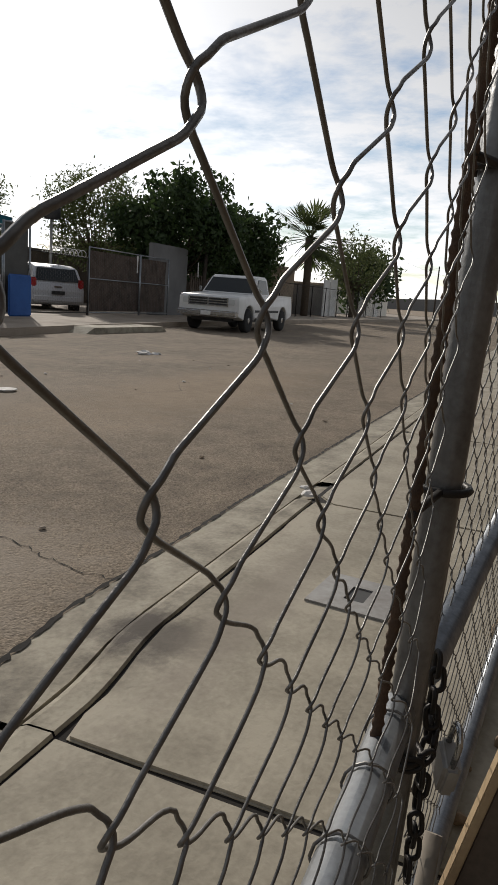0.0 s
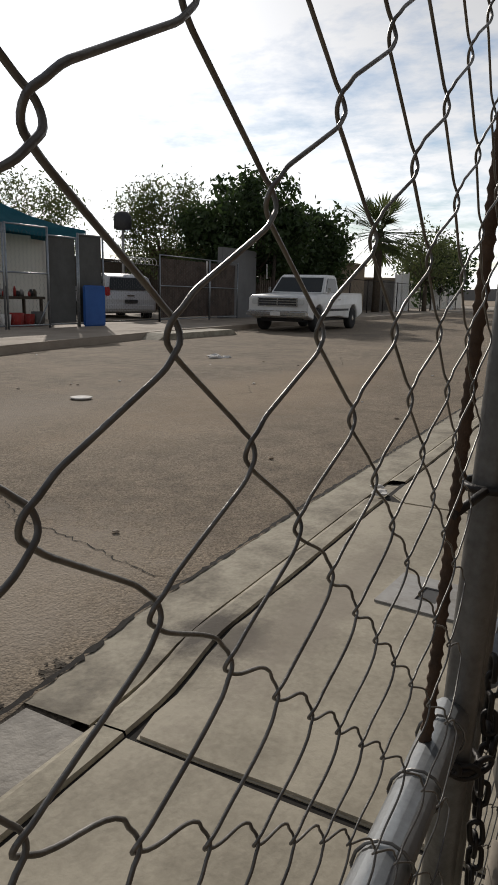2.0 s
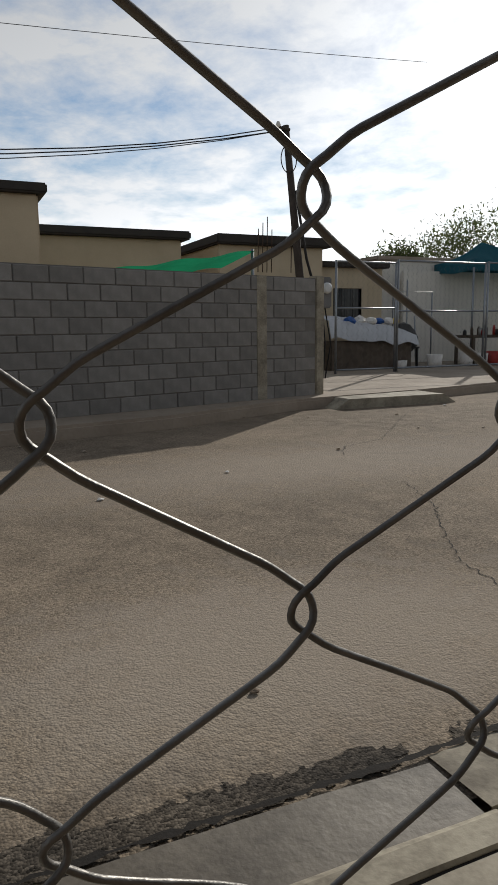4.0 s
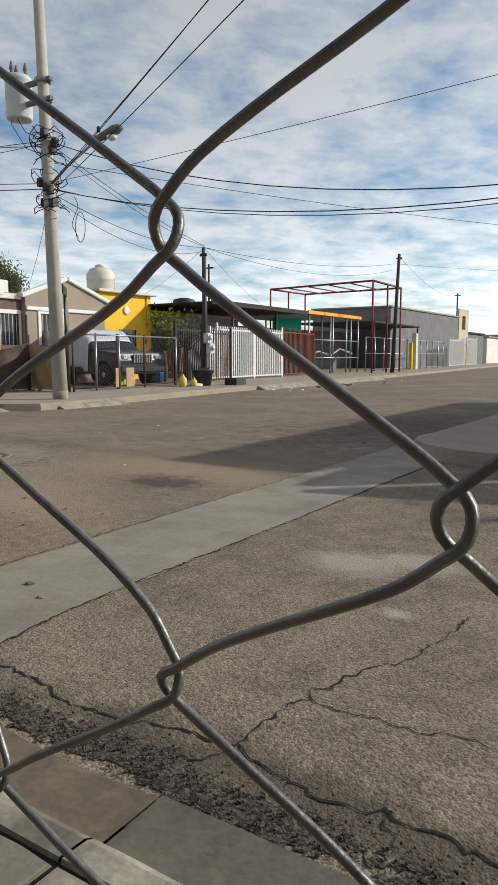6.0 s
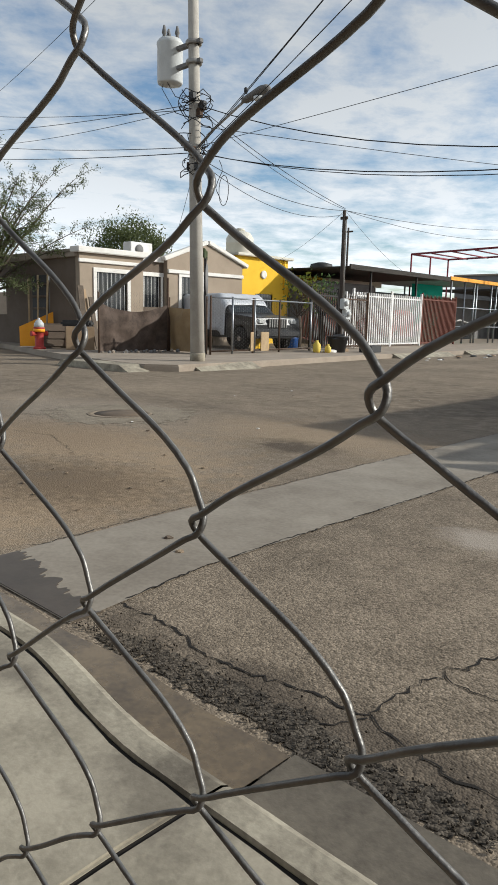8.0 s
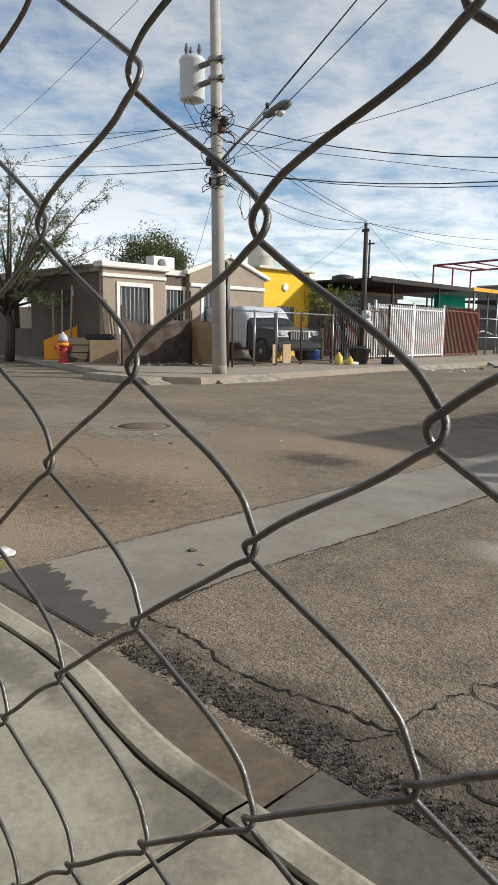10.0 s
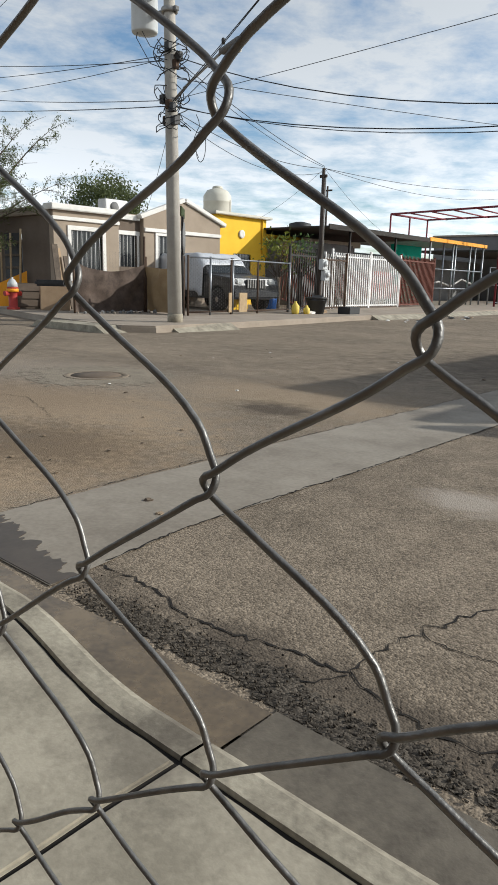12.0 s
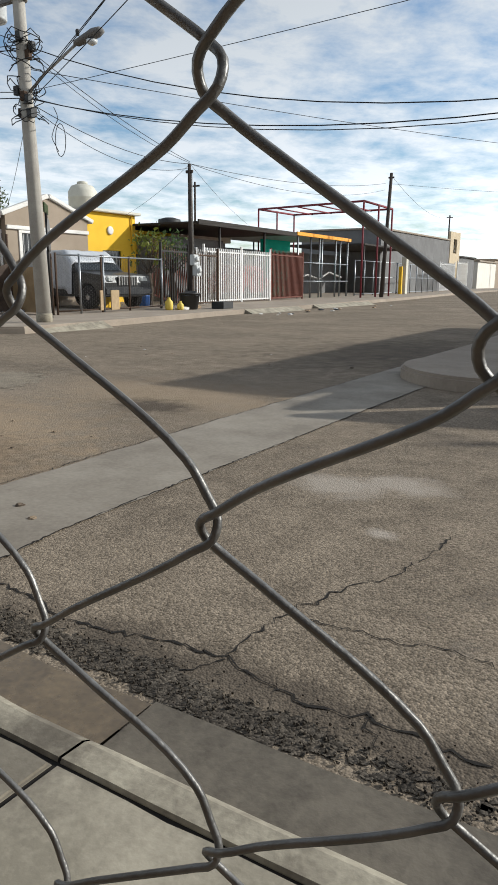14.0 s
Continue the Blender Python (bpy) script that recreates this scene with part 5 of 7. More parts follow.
for x, z, nm in ((18.9, 1.5, "white_rag"), (22.95, 1.6, "white_rag")):
    v, f = grid_sheet(-0.12, 0, 0.12, 0.5, 0, 6, 10)
    rag = new(nm, raw_mesh(nm, [(a * (0.4 + b), 0.05 * math.sin(a * 20), b) for a, b, _ in v], f, "paper", True))
    rag.matrix_world = pose(x, 11.55, z - 0.1)
    tagged(rag, "white rag hung on the fence", "rag")

# rendered block wall at the corner: single blocks with open joints
bw = thing("block_wall", "unrendered grey concrete block wall round the corner plot", "wall", kind="structure", at=pose(4.55, 7.75, 0.12, 0, 0, 180 + 14.8))
WL, WH = 4.5, 1.45
core = bmesh.new()
box(core, 0, 0.012, 0, WL, 0.12, WH)
part("core", core, "mortar", bw)
part("column", rbox(-0.14, -0.01, 0, 0.0, 0.14, WH + 0.03, 0.01), "concrete_kerb", bw)
part("column", rbox(0.8, 0.12, 0, 0.95, 0.135, WH, 0.003), "concrete_kerb", bw)
# the near side of the wall looks along its local +y
blk = finish("block", rbox(0, 0, 0, 0.333, 0.016, 0.152, 0.006, 1), "block_grey")
for r in range(9):
    off = 0.173 * (r % 2)
    for c in range(15):
        x = c * 0.345 - off
        if 0 <= x and x + 0.34 <= WL:
            ob = new("block", blk)
            ob.parent = bw
            rr = random.Random(r * 40 + c)
            ob.location = (x + 0.007, 0.112 + rr.uniform(0, 0.006), 0.006 + r * 0.16)
side = thing("block_wall", "grey concrete block wall along the side street", "wall", kind="structure", at=pose(0.2, 6.72, 0.12, 0, 0, 91))
part("core", rbox(0, 0, 0, 26, 0.15, WH, 0.01), "block_grey", side)
corner = thing("house", "plain rendered house inside the walled corner plot", "house", pose(0.3, 9.0, 0.1))
part("wall", rbox(0, 0, 0, 1.2, 3.8, 2.5, 0.02), "plaster_beige", corner)
part("roof", rbox(-0.1, -0.12, 2.5, 1.3, 3.9, 2.62, 0.02), "roof_dark", corner)
v, f = grid_sheet(0, 0, 2.3, 1.4, 0, 16, 10)
aw = new("awning", raw_mesh("awning", [(a, b, 1.80 + 0.15 * a + 0.02 * math.sin(a * 7) - 0.10 * b) for a, b, _ in v], f, "green_cloth", True))
aw.matrix_world = pose(2.5, 9.9, 0.0)
tagged(aw, "bright green cloth awning stretched above the wall", "awning")
for x, y, z in ((2.5, 9.95, 1.8), (4.78, 9.95, 2.14)):
    solid("awning_pole", tubes([[(x, y, 0.1), (x, y, z + 0.03)]], 0.025, 8), "galvanised", "thin steel pole under the awning", "pole")

# leaning wooden pole with its meter
pb = thing("utility_pole", "thin dark leaning utility pole with a cable and meter", "utility pole", pose(5.68, 9.75, 0.12))
part("shaft", tubes([[(0, 0, -0.1), (-0.40, 0.05, 3.85)]], [0.075, 0.05], 12), "pole_wood", pb)
part("crossbar", tubes([[(-0.55, 0.0, 3.8), (-0.36, 0.0, 3.78)]], 0.025, 8), "pole_wood", pb)
part("insulator", lathe([(0.03, 0), (0.04, 0.03), (0.02, 0.08)], 10, Matrix.Translation((-0.55, 0, 3.8))), "plaster_white", pb)
part("conduit", tubes([[(-0.30, -0.08, 2.9), (-0.1, -0.06, 1.9), (0.05, -0.08, 1.4), (0.05, -0.1, 0.1)]], 0.022, 8), "black_iron", pb)
part("wire_loop", tubes([[(-0.4 + 0.13 * math.cos(a), -0.05, 3.35 + 0.2 * math.sin(a)) for a in (6.283 * i / 20 for i in range(21))]], 0.008, 5), "cable", pb)
mt = part("meter_box", rbox(-0.03, -0.28, 1.15, 0.23, -0.1, 1.62, 0.02), "plaster_grey", pb, "grey electricity meter box")
part("dial", lathe([(0.085, 0), (0.085, 0.05), (0.05, 0.07)], 18, Matrix.Translation((0.12, -0.28, 1.45)) @ Matrix.Rotation(radians(90), 4, "X")), "lens", mt, "round glass meter dial")
for i in range(5):
    part("cable", tubes([[(0.0 + 0.045 * i, -0.15, 1.15), (0.02 + 0.05 * i + 0.04 * math.sin(i * 2), -0.2, 0.6), (0.03 + 0.04 * i, -0.15, 0.05)]], 0.012, 6), "cable", pb)

# clutter in the yard
sofa = thing("covered_bench", "cluttered bench heaped under a silver sheet", "bench", pose(7.25, 11.75, 0.1))
v, f = [], []
for j in range(13):
    for i in range(25):
        x, y = 2.1 * i / 24, 1.2 * j / 12
        z = 1.12 - 0.30 * (x / 2.1) ** 2 - 0.18 * max(0, 0.7 - y) + 0.05 * noise.noise(Vector((x * 4, y * 4, 0)))
        if j == 0:
            z = 0.66 - 0.15 * (x / 2.1) + 0.1 * noise.noise(Vector((x * 3, 0, 3)))
        v.append((x, y, z))
for j in range(12):
    for i in range(24):
        a = j * 25 + i
        f.append((a, a + 1, a + 26, a + 25))
ob = new("sheet", raw_mesh("sheet", v, f, "tarp_silver", True)); ob.parent = sofa; tagged(ob, "wrinkled silver sheet")
part("frame", rbox(0.05, 0.1, 0, 2.0, 1.1, 0.6, 0.03), "old_wood", sofa)
for i, (x, y, m, s) in enumerate(((0.55, 0.2, "blue_plastic", 0.13), (0.8, 0.25, "paper", 0.15), (1.05, 0.22, "paper", 0.12), (1.3, 0.3, "blue_plastic", 0.1), (1.5, 0.25, "paper", 0.11), (1.7, 0.3, "yellow_plastic", 0.09))):
    bm = bmesh.new()
    bmesh.ops.create_icosphere(bm, subdivisions=2, radius=s)
    for q in bm.verts:
        q.co *= 1 + 0.35 * noise.noise(q.co * 9 + Vector((i, 0, 0)))
        q.co.z *= 0.7
    solid("plastic_bag", bm, m, "crumpled plastic bag on the heap", "bag", "bags on the bench", at=pose(7.25 + x, 11.75 + y, 1.1))
tb = thing("table", "low dark table crowded with jars", "table", pose(10.9, 11.9, 0.1))
part("top", rbox(0, 0, 0.62, 1.5, 0.7, 0.68, 0.01), "old_wood", tb)
for x in (0.05, 1.4):
    for y in (0.05, 0.6):
        part("leg", rbox(x, y, 0, x + 0.06, y + 0.06, 0.62, 0.005), "old_wood", tb)
rnd = random.Random(7)
for i in range(14):
    r, h = rnd.uniform(0.03, 0.07), rnd.uniform(0.1, 0.24)
    solid("jar", lathe([(r, 0), (r, h * 0.75), (r * 0.55, h * 0.85), (r * 0.55, h)], 12), ("plastic_dark", "old_wood", "sheet_metal", "red_paint")[i % 4], "small jar standing on the table", "jar", "jars on the table", at=pose(10.97 + 0.1 * i, 12.1 + rnd.uniform(-0.1, 0.3), 0.78))
for i, (x, m, r, h) in enumerate(((10.6, "paper", 0.15, 0.34), (11.0, "plaster_white", 0.15, 0.3), (11.35, "red_paint", 0.16, 0.33), (11.7, "red_paint", 0.14, 0.3), (12.0, "plaster_grey", 0.16, 0.35), (9.75, "paper", 0.17, 0.3), (8.9, "paper", 0.13, 0.2))):
    solid("bucket", lathe([(r * 0.8, 0), (r, h), (r * 0.93, h), (r * 0.75, 0.03)], 18), m, "plastic bucket standing in the yard", "bucket", "buckets in the yard", at=pose(x, 11.75, 0.1))
sw = thing("easel_frame", "light steel tube stand with a lamp", "stand", pose(9.0, 12.2, 0.1))
for p in ([(0, 0, 0), (0, 0, 1.6), (1.0, 0, 1.6), (1.0, 0, 0)], [(0.35, 0, 0.0), (0.35, 0, 1.85)], [(0.7, 0.1, 0), (0.55, 0, 1.1)]):
    part("tube", tubes([p], 0.018, 8), "galvanised", sw)
bm = bmesh.new()
bmesh.ops.create_icosphere(bm, subdivisions=2, radius=0.32)
for q in bm.verts:
    q.co *= 1 + 0.3 * noise.noise(q.co * 4)
solid("dark_bundle", bm, "plastic_dark", "dark bundle of rags in the yard", "bundle", at=pose(9.35, 12.3, 0.75))
ch = thing("chair", "plain dark chair holding a bundle", "chair", pose(9.1, 12.05, 0.1))
part("seat", rbox(0, 0, 0.42, 0.5, 0.5, 0.46, 0.01), "plastic_dark", ch)
for x in (0.02, 0.44):
    for y in (0.02, 0.44):
        part("leg", rbox(x, y, 0, x + 0.04, y + 0.04, 0.42, 0.004), "plastic_dark", ch)

# far end of the street
for x, w, h, m, y in ((27.5, 9.0, 2.7, "plaster_brown", 15.0), (37.0, 4.0, 2.6, "plaster_taupe", 14.2), (42.0, 6.0, 1.9, "plaster_grey", 13.6), (60.0, 8.0, 2.4, "plaster_pale", 14.0)):
    hh = thing("house", "plain low rendered house along the street", "house", pose(x, y, 0.1))
    part("wall", rbox(0, 0, 0, w, 5, h, 0.02), m, hh)
    part("roof", rbox(-0.1, -0.12, h, w + 0.1, 5.1, h + 0.12, 0.02), "sidewalk_far", hh)
for x, w, h in ((30.8, 0.9, 1.9), (41.5, 1.0, 2.2), (43.0, 1.1, 2.3), (50.5, 2.2, 2.1), (55.0, 1.6, 2.0)):
    g = thing("white_gate", "white sheet-metal gate along the street", "gate", pose(x, 12.4, 0.1), group="white gates along the street")
    part("panel", rbox(0, 0, 0.05, w, 0.04, h, 0.01), "white_paint", g)
    part("post", rbox(-0.1, -0.02, 0, 0, 0.06, h + 0.1, 0.01), "white_paint", g)
    part("post", rbox(w, -0.02, 0, w + 0.1, 0.06, h + 0.1, 0.01), "white_paint", g)
ff = thing("street_fence", "dark wire fence along the far pavement", "fence", pose(27.5, 12.0, 0.12))
for i in range(12):
    part("post", tubes([[(i * 2.6, 0, 0), (i * 2.6, 0, 1.7)]], 0.03, 8), "black_iron", ff)
part("rail", tubes([[(0, 0, 1.65), (28.6, 0, 1.65)]], 0.02, 6), "black_iron", ff)
link_panel(ff, 0, 28.5, 0.05, 1.6, 0, 0.2, 0.004, "black_iron")


def pole(name, x, y, h, r, label, lean=(0, 0), material="pole_wood", arm=0.3):
    p = thing(name, label, "utility pole", pose(x, y, 0.1))
    part("shaft", tubes([[(0, 0, -0.1), (lean[0], lean[1], h)]], [r, r * 0.7], 10), material, p)
    part("crossarm", rbox(lean[0] - arm, lean[1] - 0.03, h - 0.25, lean[0] + arm, lean[1] + 0.03, h - 0.17, 0.01), material, p)
    return p


pole("utility_pole", 40.5, 13.2, 5.4, 0.1, "plain wooden utility pole beside the palm", (0.2, 0))
pole("utility_pole", 51.0, 12.6, 5.6, 0.1, "plain wooden utility pole far down the street")
pole("utility_pole", 23.4, 11.6, 4.2, 0.08, "thin wooden utility pole before the dark tree", (0.5, 0))
pole("utility_pole", 78.0, 11.0, 5.5, 0.1, "plain wooden utility pole far down the street")
pole("utility_pole", 95.0, 11.0, 5.5, 0.1, "plain wooden utility pole far down the street")


def cable(name, a, b, sag, r=0.012, label="thin dark overhead cable", n=16):
    a, b = Vector(a), Vector(b)
    pts = [a.lerp(b, i / n) - Vector((0, 0, 4 * sag * (i / n) * (1 - i / n))) for i in range(n + 1)]
    return solid(name, tubes([pts], r * 0.68, 5), "cable", label, "cable", "overhead cables")


cable("overhead_cable", (23.9, 11.6, 4.2), (41, 13.2, 5.3), 0.4)
cable("overhead_cable", (23.9, 11.6, 4.0), (78, 11, 5.4), 0.9)
cable("overhead_cable", (41, 13.2, 5.3), (51, 12.6, 5.5), 0.25)
cable("overhead_cable", (51, 12.6, 5.6), (95, 11, 5.4), 0.6)
cable("overhead_cable", (30, 4.0, 8.0), (95, 10.0, 5.6), 0.9)
# hills and far houses that close the view
solid("far_hill", prism([(-300, 0), (300, 0), (220, 9), (120, 14), (20, 10), (-90, 16), (-200, 8)], 0, 40), "plaster_grey", "low bluish hill far beyond the street", "hill", kind="structure", at=pose(700, -60, -1, 0, 0, 90))

# ---- the crossing: concrete pole with its gear ----
p1 = thing("concrete_pole", "tall tapered concrete utility pole at the street corner", "utility pole", pose(-10.62, 9.62, 0.1))


def p1_at(z, dx=0.0, dy=0.0):
    return (-0.029 * z + dx, dy, z)


part("shaft", tube(bmesh.new(), [p1_at(-0.2), p1_at(4), p1_at(9.5)], [0.15, 0.118, 0.085], 8), "pole_concrete", p1)
tank = part("transformer", lathe([(0.05, -0.02), (0.24, 0.0), (0.255, 0.03), (0.255, 0.70), (0.265, 0.72), (0.265, 0.76), (0.22, 0.82), (0.05, 0.85)], 28, Matrix.Translation((-0.88, 0.0, 5.5))), "tank_grey", p1, "pale grey round transformer tank")
for x, y in ((-0.94, -0.1), (-0.78, 0.1), (-1.02, 0.08)):
    part("bushing", lathe([(0.03, 0), (0.05, 0.05), (0.03, 0.1), (0.05, 0.15), (0.02, 0.28)], 10, Matrix.Translation((x, y, 6.3))), "plaster_grey", tank)
for z in (5.75, 6.1):
    part("bracket", rbox(-0.68, -0.05, z - 0.04, 0.05, 0.05, z + 0.04, 0.01), "plaster_grey", p1)
    part("collar", lathe([(0.15, -0.04), (0.16, -0.02), (0.16, 0.02), (0.15, 0.04)], 14, Matrix.Translation(p1_at(z))), "sheet_metal", p1)
arm = part("lamp_arm", tubes([[p1_at(4.2, 0.1), (0.45, -0.02, 4.45), (1.25, -0.05, 4.78)]], 0.025, 10), "sheet_metal", p1)
head = part("lamp_head", lathe([(0.03, -0.32), (0.09, -0.25), (0.11, 0.0), (0.13, 0.25), (0.09, 0.38), (0.02, 0.42)], 16, Matrix.Translation((1.5, -0.06, 4.83)) @ Matrix.Rotation(radians(78), 4, "Y") @ Matrix.Diagonal((0.55, 1.0, 0.9, 1))), "plaster_grey", p1, "long grey street-lamp head")
part("diffuser", lathe([(0.1, 0), (0.09, -0.05), (0.03, -0.08)], 14, Matrix.Translation((1.62, -0.06, 4.78))), "lens", head)
part("photocell", lathe([(0.03, 0), (0.035, 0.08), (0.02, 0.1)], 10, Matrix.Translation((1.3, -0.06, 4.9))), "plastic_dark", head)
rnd = random.Random(21)
for i in range(26):
    z = rnd.choice((3.75, 3.9, 4.1, 4.3, 4.6, 4.75, 4.9, 5.05))
    a0 = rnd.uniform(0, 6.28)
    r = rnd.uniform(0.16, 0.36)
    pts = [p1_at(z + 0.18 * math.sin(k * 0.7 + i) * rnd.uniform(0.3, 1), 0.05 + r * math.cos(a0 + k * 0.45), r * math.sin(a0 + k * 0.45)) for k in range(9)]
    part("cable_loop", tubes([pts], 0.009, 5), "cable", p1)
for i in range(10):
    z = (3.8, 4.15, 4.85, 5.0)[i % 4]
    bm = rbox(-0.06, -0.05, -0.08, 0.06, 0.05, 0.08, 0.01, 1)
    b = part("connector", bm, "plastic_dark" if i % 3 else "rust", p1)
    b.location = p1_at(z + rnd.uniform(-0.12, 0.12), rnd.uniform(0.08, 0.24) * (1 if i % 5 else -1), rnd.uniform(-0.15, 0.1))
bm = bmesh.new()
tube(bm, [(0.55 + 0.09 * math.sin(k * 0.9), 0.02, 3.85 - 0.09 * k + 0.02 * math.cos(k * 2)) for k in range(9)], 0.007, 5)
part("hanging_wire", bm, "cable", p1)
part("hanging_wire", tubes([[(0.7 + 0.13 * math.sin(a), 0, 3.3 + 0.28 * math.cos(a)) for a in (6.283 * k / 14 for k in range(15))]], 0.007, 5), "cable", p1)
for z in (5.2, 5.5):
    part("jumper", tubes([[(-0.8, -0.1, z + 0.9), (-0.95, -0.15, z + 0.2), (-0.6, -0.1, z - 0.3), (-0.1, -0.05, z - 0.5)]], 0.008, 5), "cable", p1)
part("base_stain", lathe([(0.155, -0.05), (0.157, 0.16), (0.153, 0.2)], 8, Matrix.Translation((0, 0, 0))), "concrete_kerb", p1, "worn stained foot of the pole")

P1X, P1Y = -10.62, 9.62


def p1w(z):
    return (P1X - 0.029 * z, P1Y, z + 0.1)


p2t = (-12.2, 16.65, 4.1)
for a, b, s, r in ((p1w(4.05), p2t, 0.25, 0.011), (p1w(4.0), (-12.2, 16.65, 4.0), 0.45, 0.009), (p1w(5.0), (-12.2, 16.65, 4.15), 0.12, 0.011), (p1w(4.95), (-12.2, 16.65, 4.12), 0.2, 0.009),
                   (p1w(5.0), (5.25, 9.8, 3.95), 1.3, 0.013), (p1w(4.1), (5.25, 9.8, 3.9), 1.02, 0.013), (p1w(4.12), (5.25, 9.8, 3.9), 1.1, 0.010),
                   (p1w(4.2), (10.0, 12.6, 6.4), 0.15, 0.008), (p1w(4.1), (10.0, -1.2, 6.6), 0.2, 0.010), (p1w(4.15), (10.2, -1.1, 6.7), 0.2, 0.010), (p1w(4.0), (10.4, -1.0, 6.3), 0.3, 0.010),
                   (p1w(4.2), (-40, 16, 10.46), 0.35, 0.012), (p1w(4.1), (-40, 15.6, 9.45), 0.25, 0.014), (p1w(4.9), (-40, 16.3, 11.79), 0.3, 0.012), (p1w(5.0), (-40, 16, 10.64), 0.3, 0.012), (p1w(4.95), (-40, 15.8, 10.05), 0.5, 0.010),
                   (p1w(8.6), (-40, 16, 9.5), 0.5, 0.010), (p1w(3.9), (-17.5, 14.6, 2.9), 0.15, 0.008),
                   (p2t, (-13.3, 34.3, 5.6), 0.3, 0.011), (p2t, (-13.3, 34.3, 5.3), 0.5, 0.010), (p2t, (-17.6, 20.0, 3.2), 0.1, 0.007), (p2t, (-16.0, 27.0, 2.9), 0.2, 0.007),
                   ((-13.1, 34.5, 6.0), (-20.5, 70, 6.9), 0.7, 0.012), ((-13.1, 34.5, 5.6), (4, 60, 7.0), 0.5, 0.010), (p1w(4.6), (4.0, 44.0, 6.5), 0.5, 0.010)):
    cable("overhead_cable", a, b, s, r)

# ---- grey-brown corner house ----
gh = thing("corner_house", "taupe rendered house with white cornices and barred windows", "house", pose(-17.0, 11.0, 0.12, 0, 0, 90))
# local x runs along world +y, local y along world -x; the street side is local y = 0
part("wall", holed_wall(0, 2.2, 0, 2.72, 0, 0.2, [(0.55, 0.75, 1.6, 2.12)]), "plaster_taupe", gh)
# recess and side walls take plaster_brown: their shade is put into the colour
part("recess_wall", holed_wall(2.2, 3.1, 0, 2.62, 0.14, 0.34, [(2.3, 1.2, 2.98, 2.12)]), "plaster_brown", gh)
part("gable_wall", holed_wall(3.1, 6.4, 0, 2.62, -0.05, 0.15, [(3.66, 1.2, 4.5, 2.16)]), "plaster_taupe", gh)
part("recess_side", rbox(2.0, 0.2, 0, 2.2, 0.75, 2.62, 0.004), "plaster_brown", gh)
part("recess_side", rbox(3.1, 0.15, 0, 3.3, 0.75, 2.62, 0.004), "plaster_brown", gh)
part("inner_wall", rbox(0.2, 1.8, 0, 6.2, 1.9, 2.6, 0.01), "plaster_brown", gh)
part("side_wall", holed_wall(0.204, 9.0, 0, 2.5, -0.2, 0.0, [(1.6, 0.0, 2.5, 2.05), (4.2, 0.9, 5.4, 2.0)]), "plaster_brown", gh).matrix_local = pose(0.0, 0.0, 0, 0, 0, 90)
bm = prism([(3.0, 2.62), (6.5, 2.62), (4.75, 3.22)], -0.05, 0.2)
part("gable", bm, "plaster_taupe", gh)
for pts in ([(2.95, -0.12, 2.6), (4.75, -0.12, 3.24)], [(4.75, -0.12, 3.24), (6.6, -0.12, 2.6)]):
    d = Vector(pts[1]) - Vector(pts[0])
    m = Matrix.Translation(pts[0]) @ Matrix.Rotation(-math.atan2(d.z, d.x), 4, "Y")
    part("cornice", rbox(0, -0.02, 0, d.length, 0.2, 0.13, 0.02, 2, m), "plaster_white", gh)
part("cornice", rbox(-0.12, -0.14, 2.62, 2.3, 0.3, 2.78, 0.02), "plaster_white", gh)
part("cornice", rbox(-0.05, -0.06, 2.36, 2.2, 0.0, 2.46, 0.01), "plaster_white", gh)
part("cornice", rbox(2.2, 0.04, 2.55, 3.05, 0.34, 2.7, 0.01), "plaster_white", gh)
part("cornice", rbox(3.1, -0.12, 2.25, 6.4, -0.05, 2.36, 0.01), "plaster_white", gh)
part("cornice", rbox(-0.1, 0.1, 2.5, 0.06, 9.0, 2.62, 0.01), "sidewalk_far", gh)
part("roof", rbox(0.0, 0.2, 2.64, 6.5, 8.9, 2.74, 0.02), "sidewalk_far", gh)
window(gh, pose(0.55, 0.05, 0.75), 1.05, 1.37, 7)
window(gh, pose(2.3, 0.19, 1.2), 0.68, 0.92, 5)
window(gh, pose(3.66, 0.0, 1.2), 0.84, 0.96, 5)
for x0, z0, x1, z1, y in ((0.55, 0.75, 1.6, 2.12, 0.0), (2.3, 1.2, 2.98, 2.12, 0.14), (3.66, 1.2, 4.5, 2.16, -0.05)):
    for a, b, c, d in ((x0 - 0.12, z0, x0, z1), (x1, z0, x1 + (0.12 if x1 < 2.9 or x1 > 3.2 else 0.08), z1), (x0 - 0.12 if x0 != 2.3 else x0 - 0.08, z1, x1 + 0.1, z1 + 0.12)):
        part("window_surround", rbox(max(a, 2.21) if x0 == 2.3 else a, y - 0.035, b, c, y + 0.0, d, 0.006), "plaster_white", gh)
dr = part("door", rbox(-0.05, 1.6, 0.0, -0.01, 2.5, 2.05, 0.01), "plastic_dark", gh, "dark barred iron door")
for z in (0.35, 0.7, 1.05, 1.4, 1.75):
    part("slat", rbox(-0.09, 1.65, z, -0.05, 2.45, z + 0.07, 0.005, 1), "old_wood", dr)
ac = thing("air_conditioner", "white rooftop air-conditioner unit with a round fan grille", "air conditioner", pose(-17.9, 13.7, 2.86))
part("case", rbox(-0.2, -0.42, 0, 0.2, 0.42, 0.42, 0.02), "white_paint", ac)
part("fan_grille", lathe([(0.15, 0), (0.15, 0.02), (0.03, 0.03)], 20, Matrix.Translation((0.2, -0.1, 0.2)) @ Matrix.Rotation(radians(90), 4, "Y")), "plaster_grey", ac)


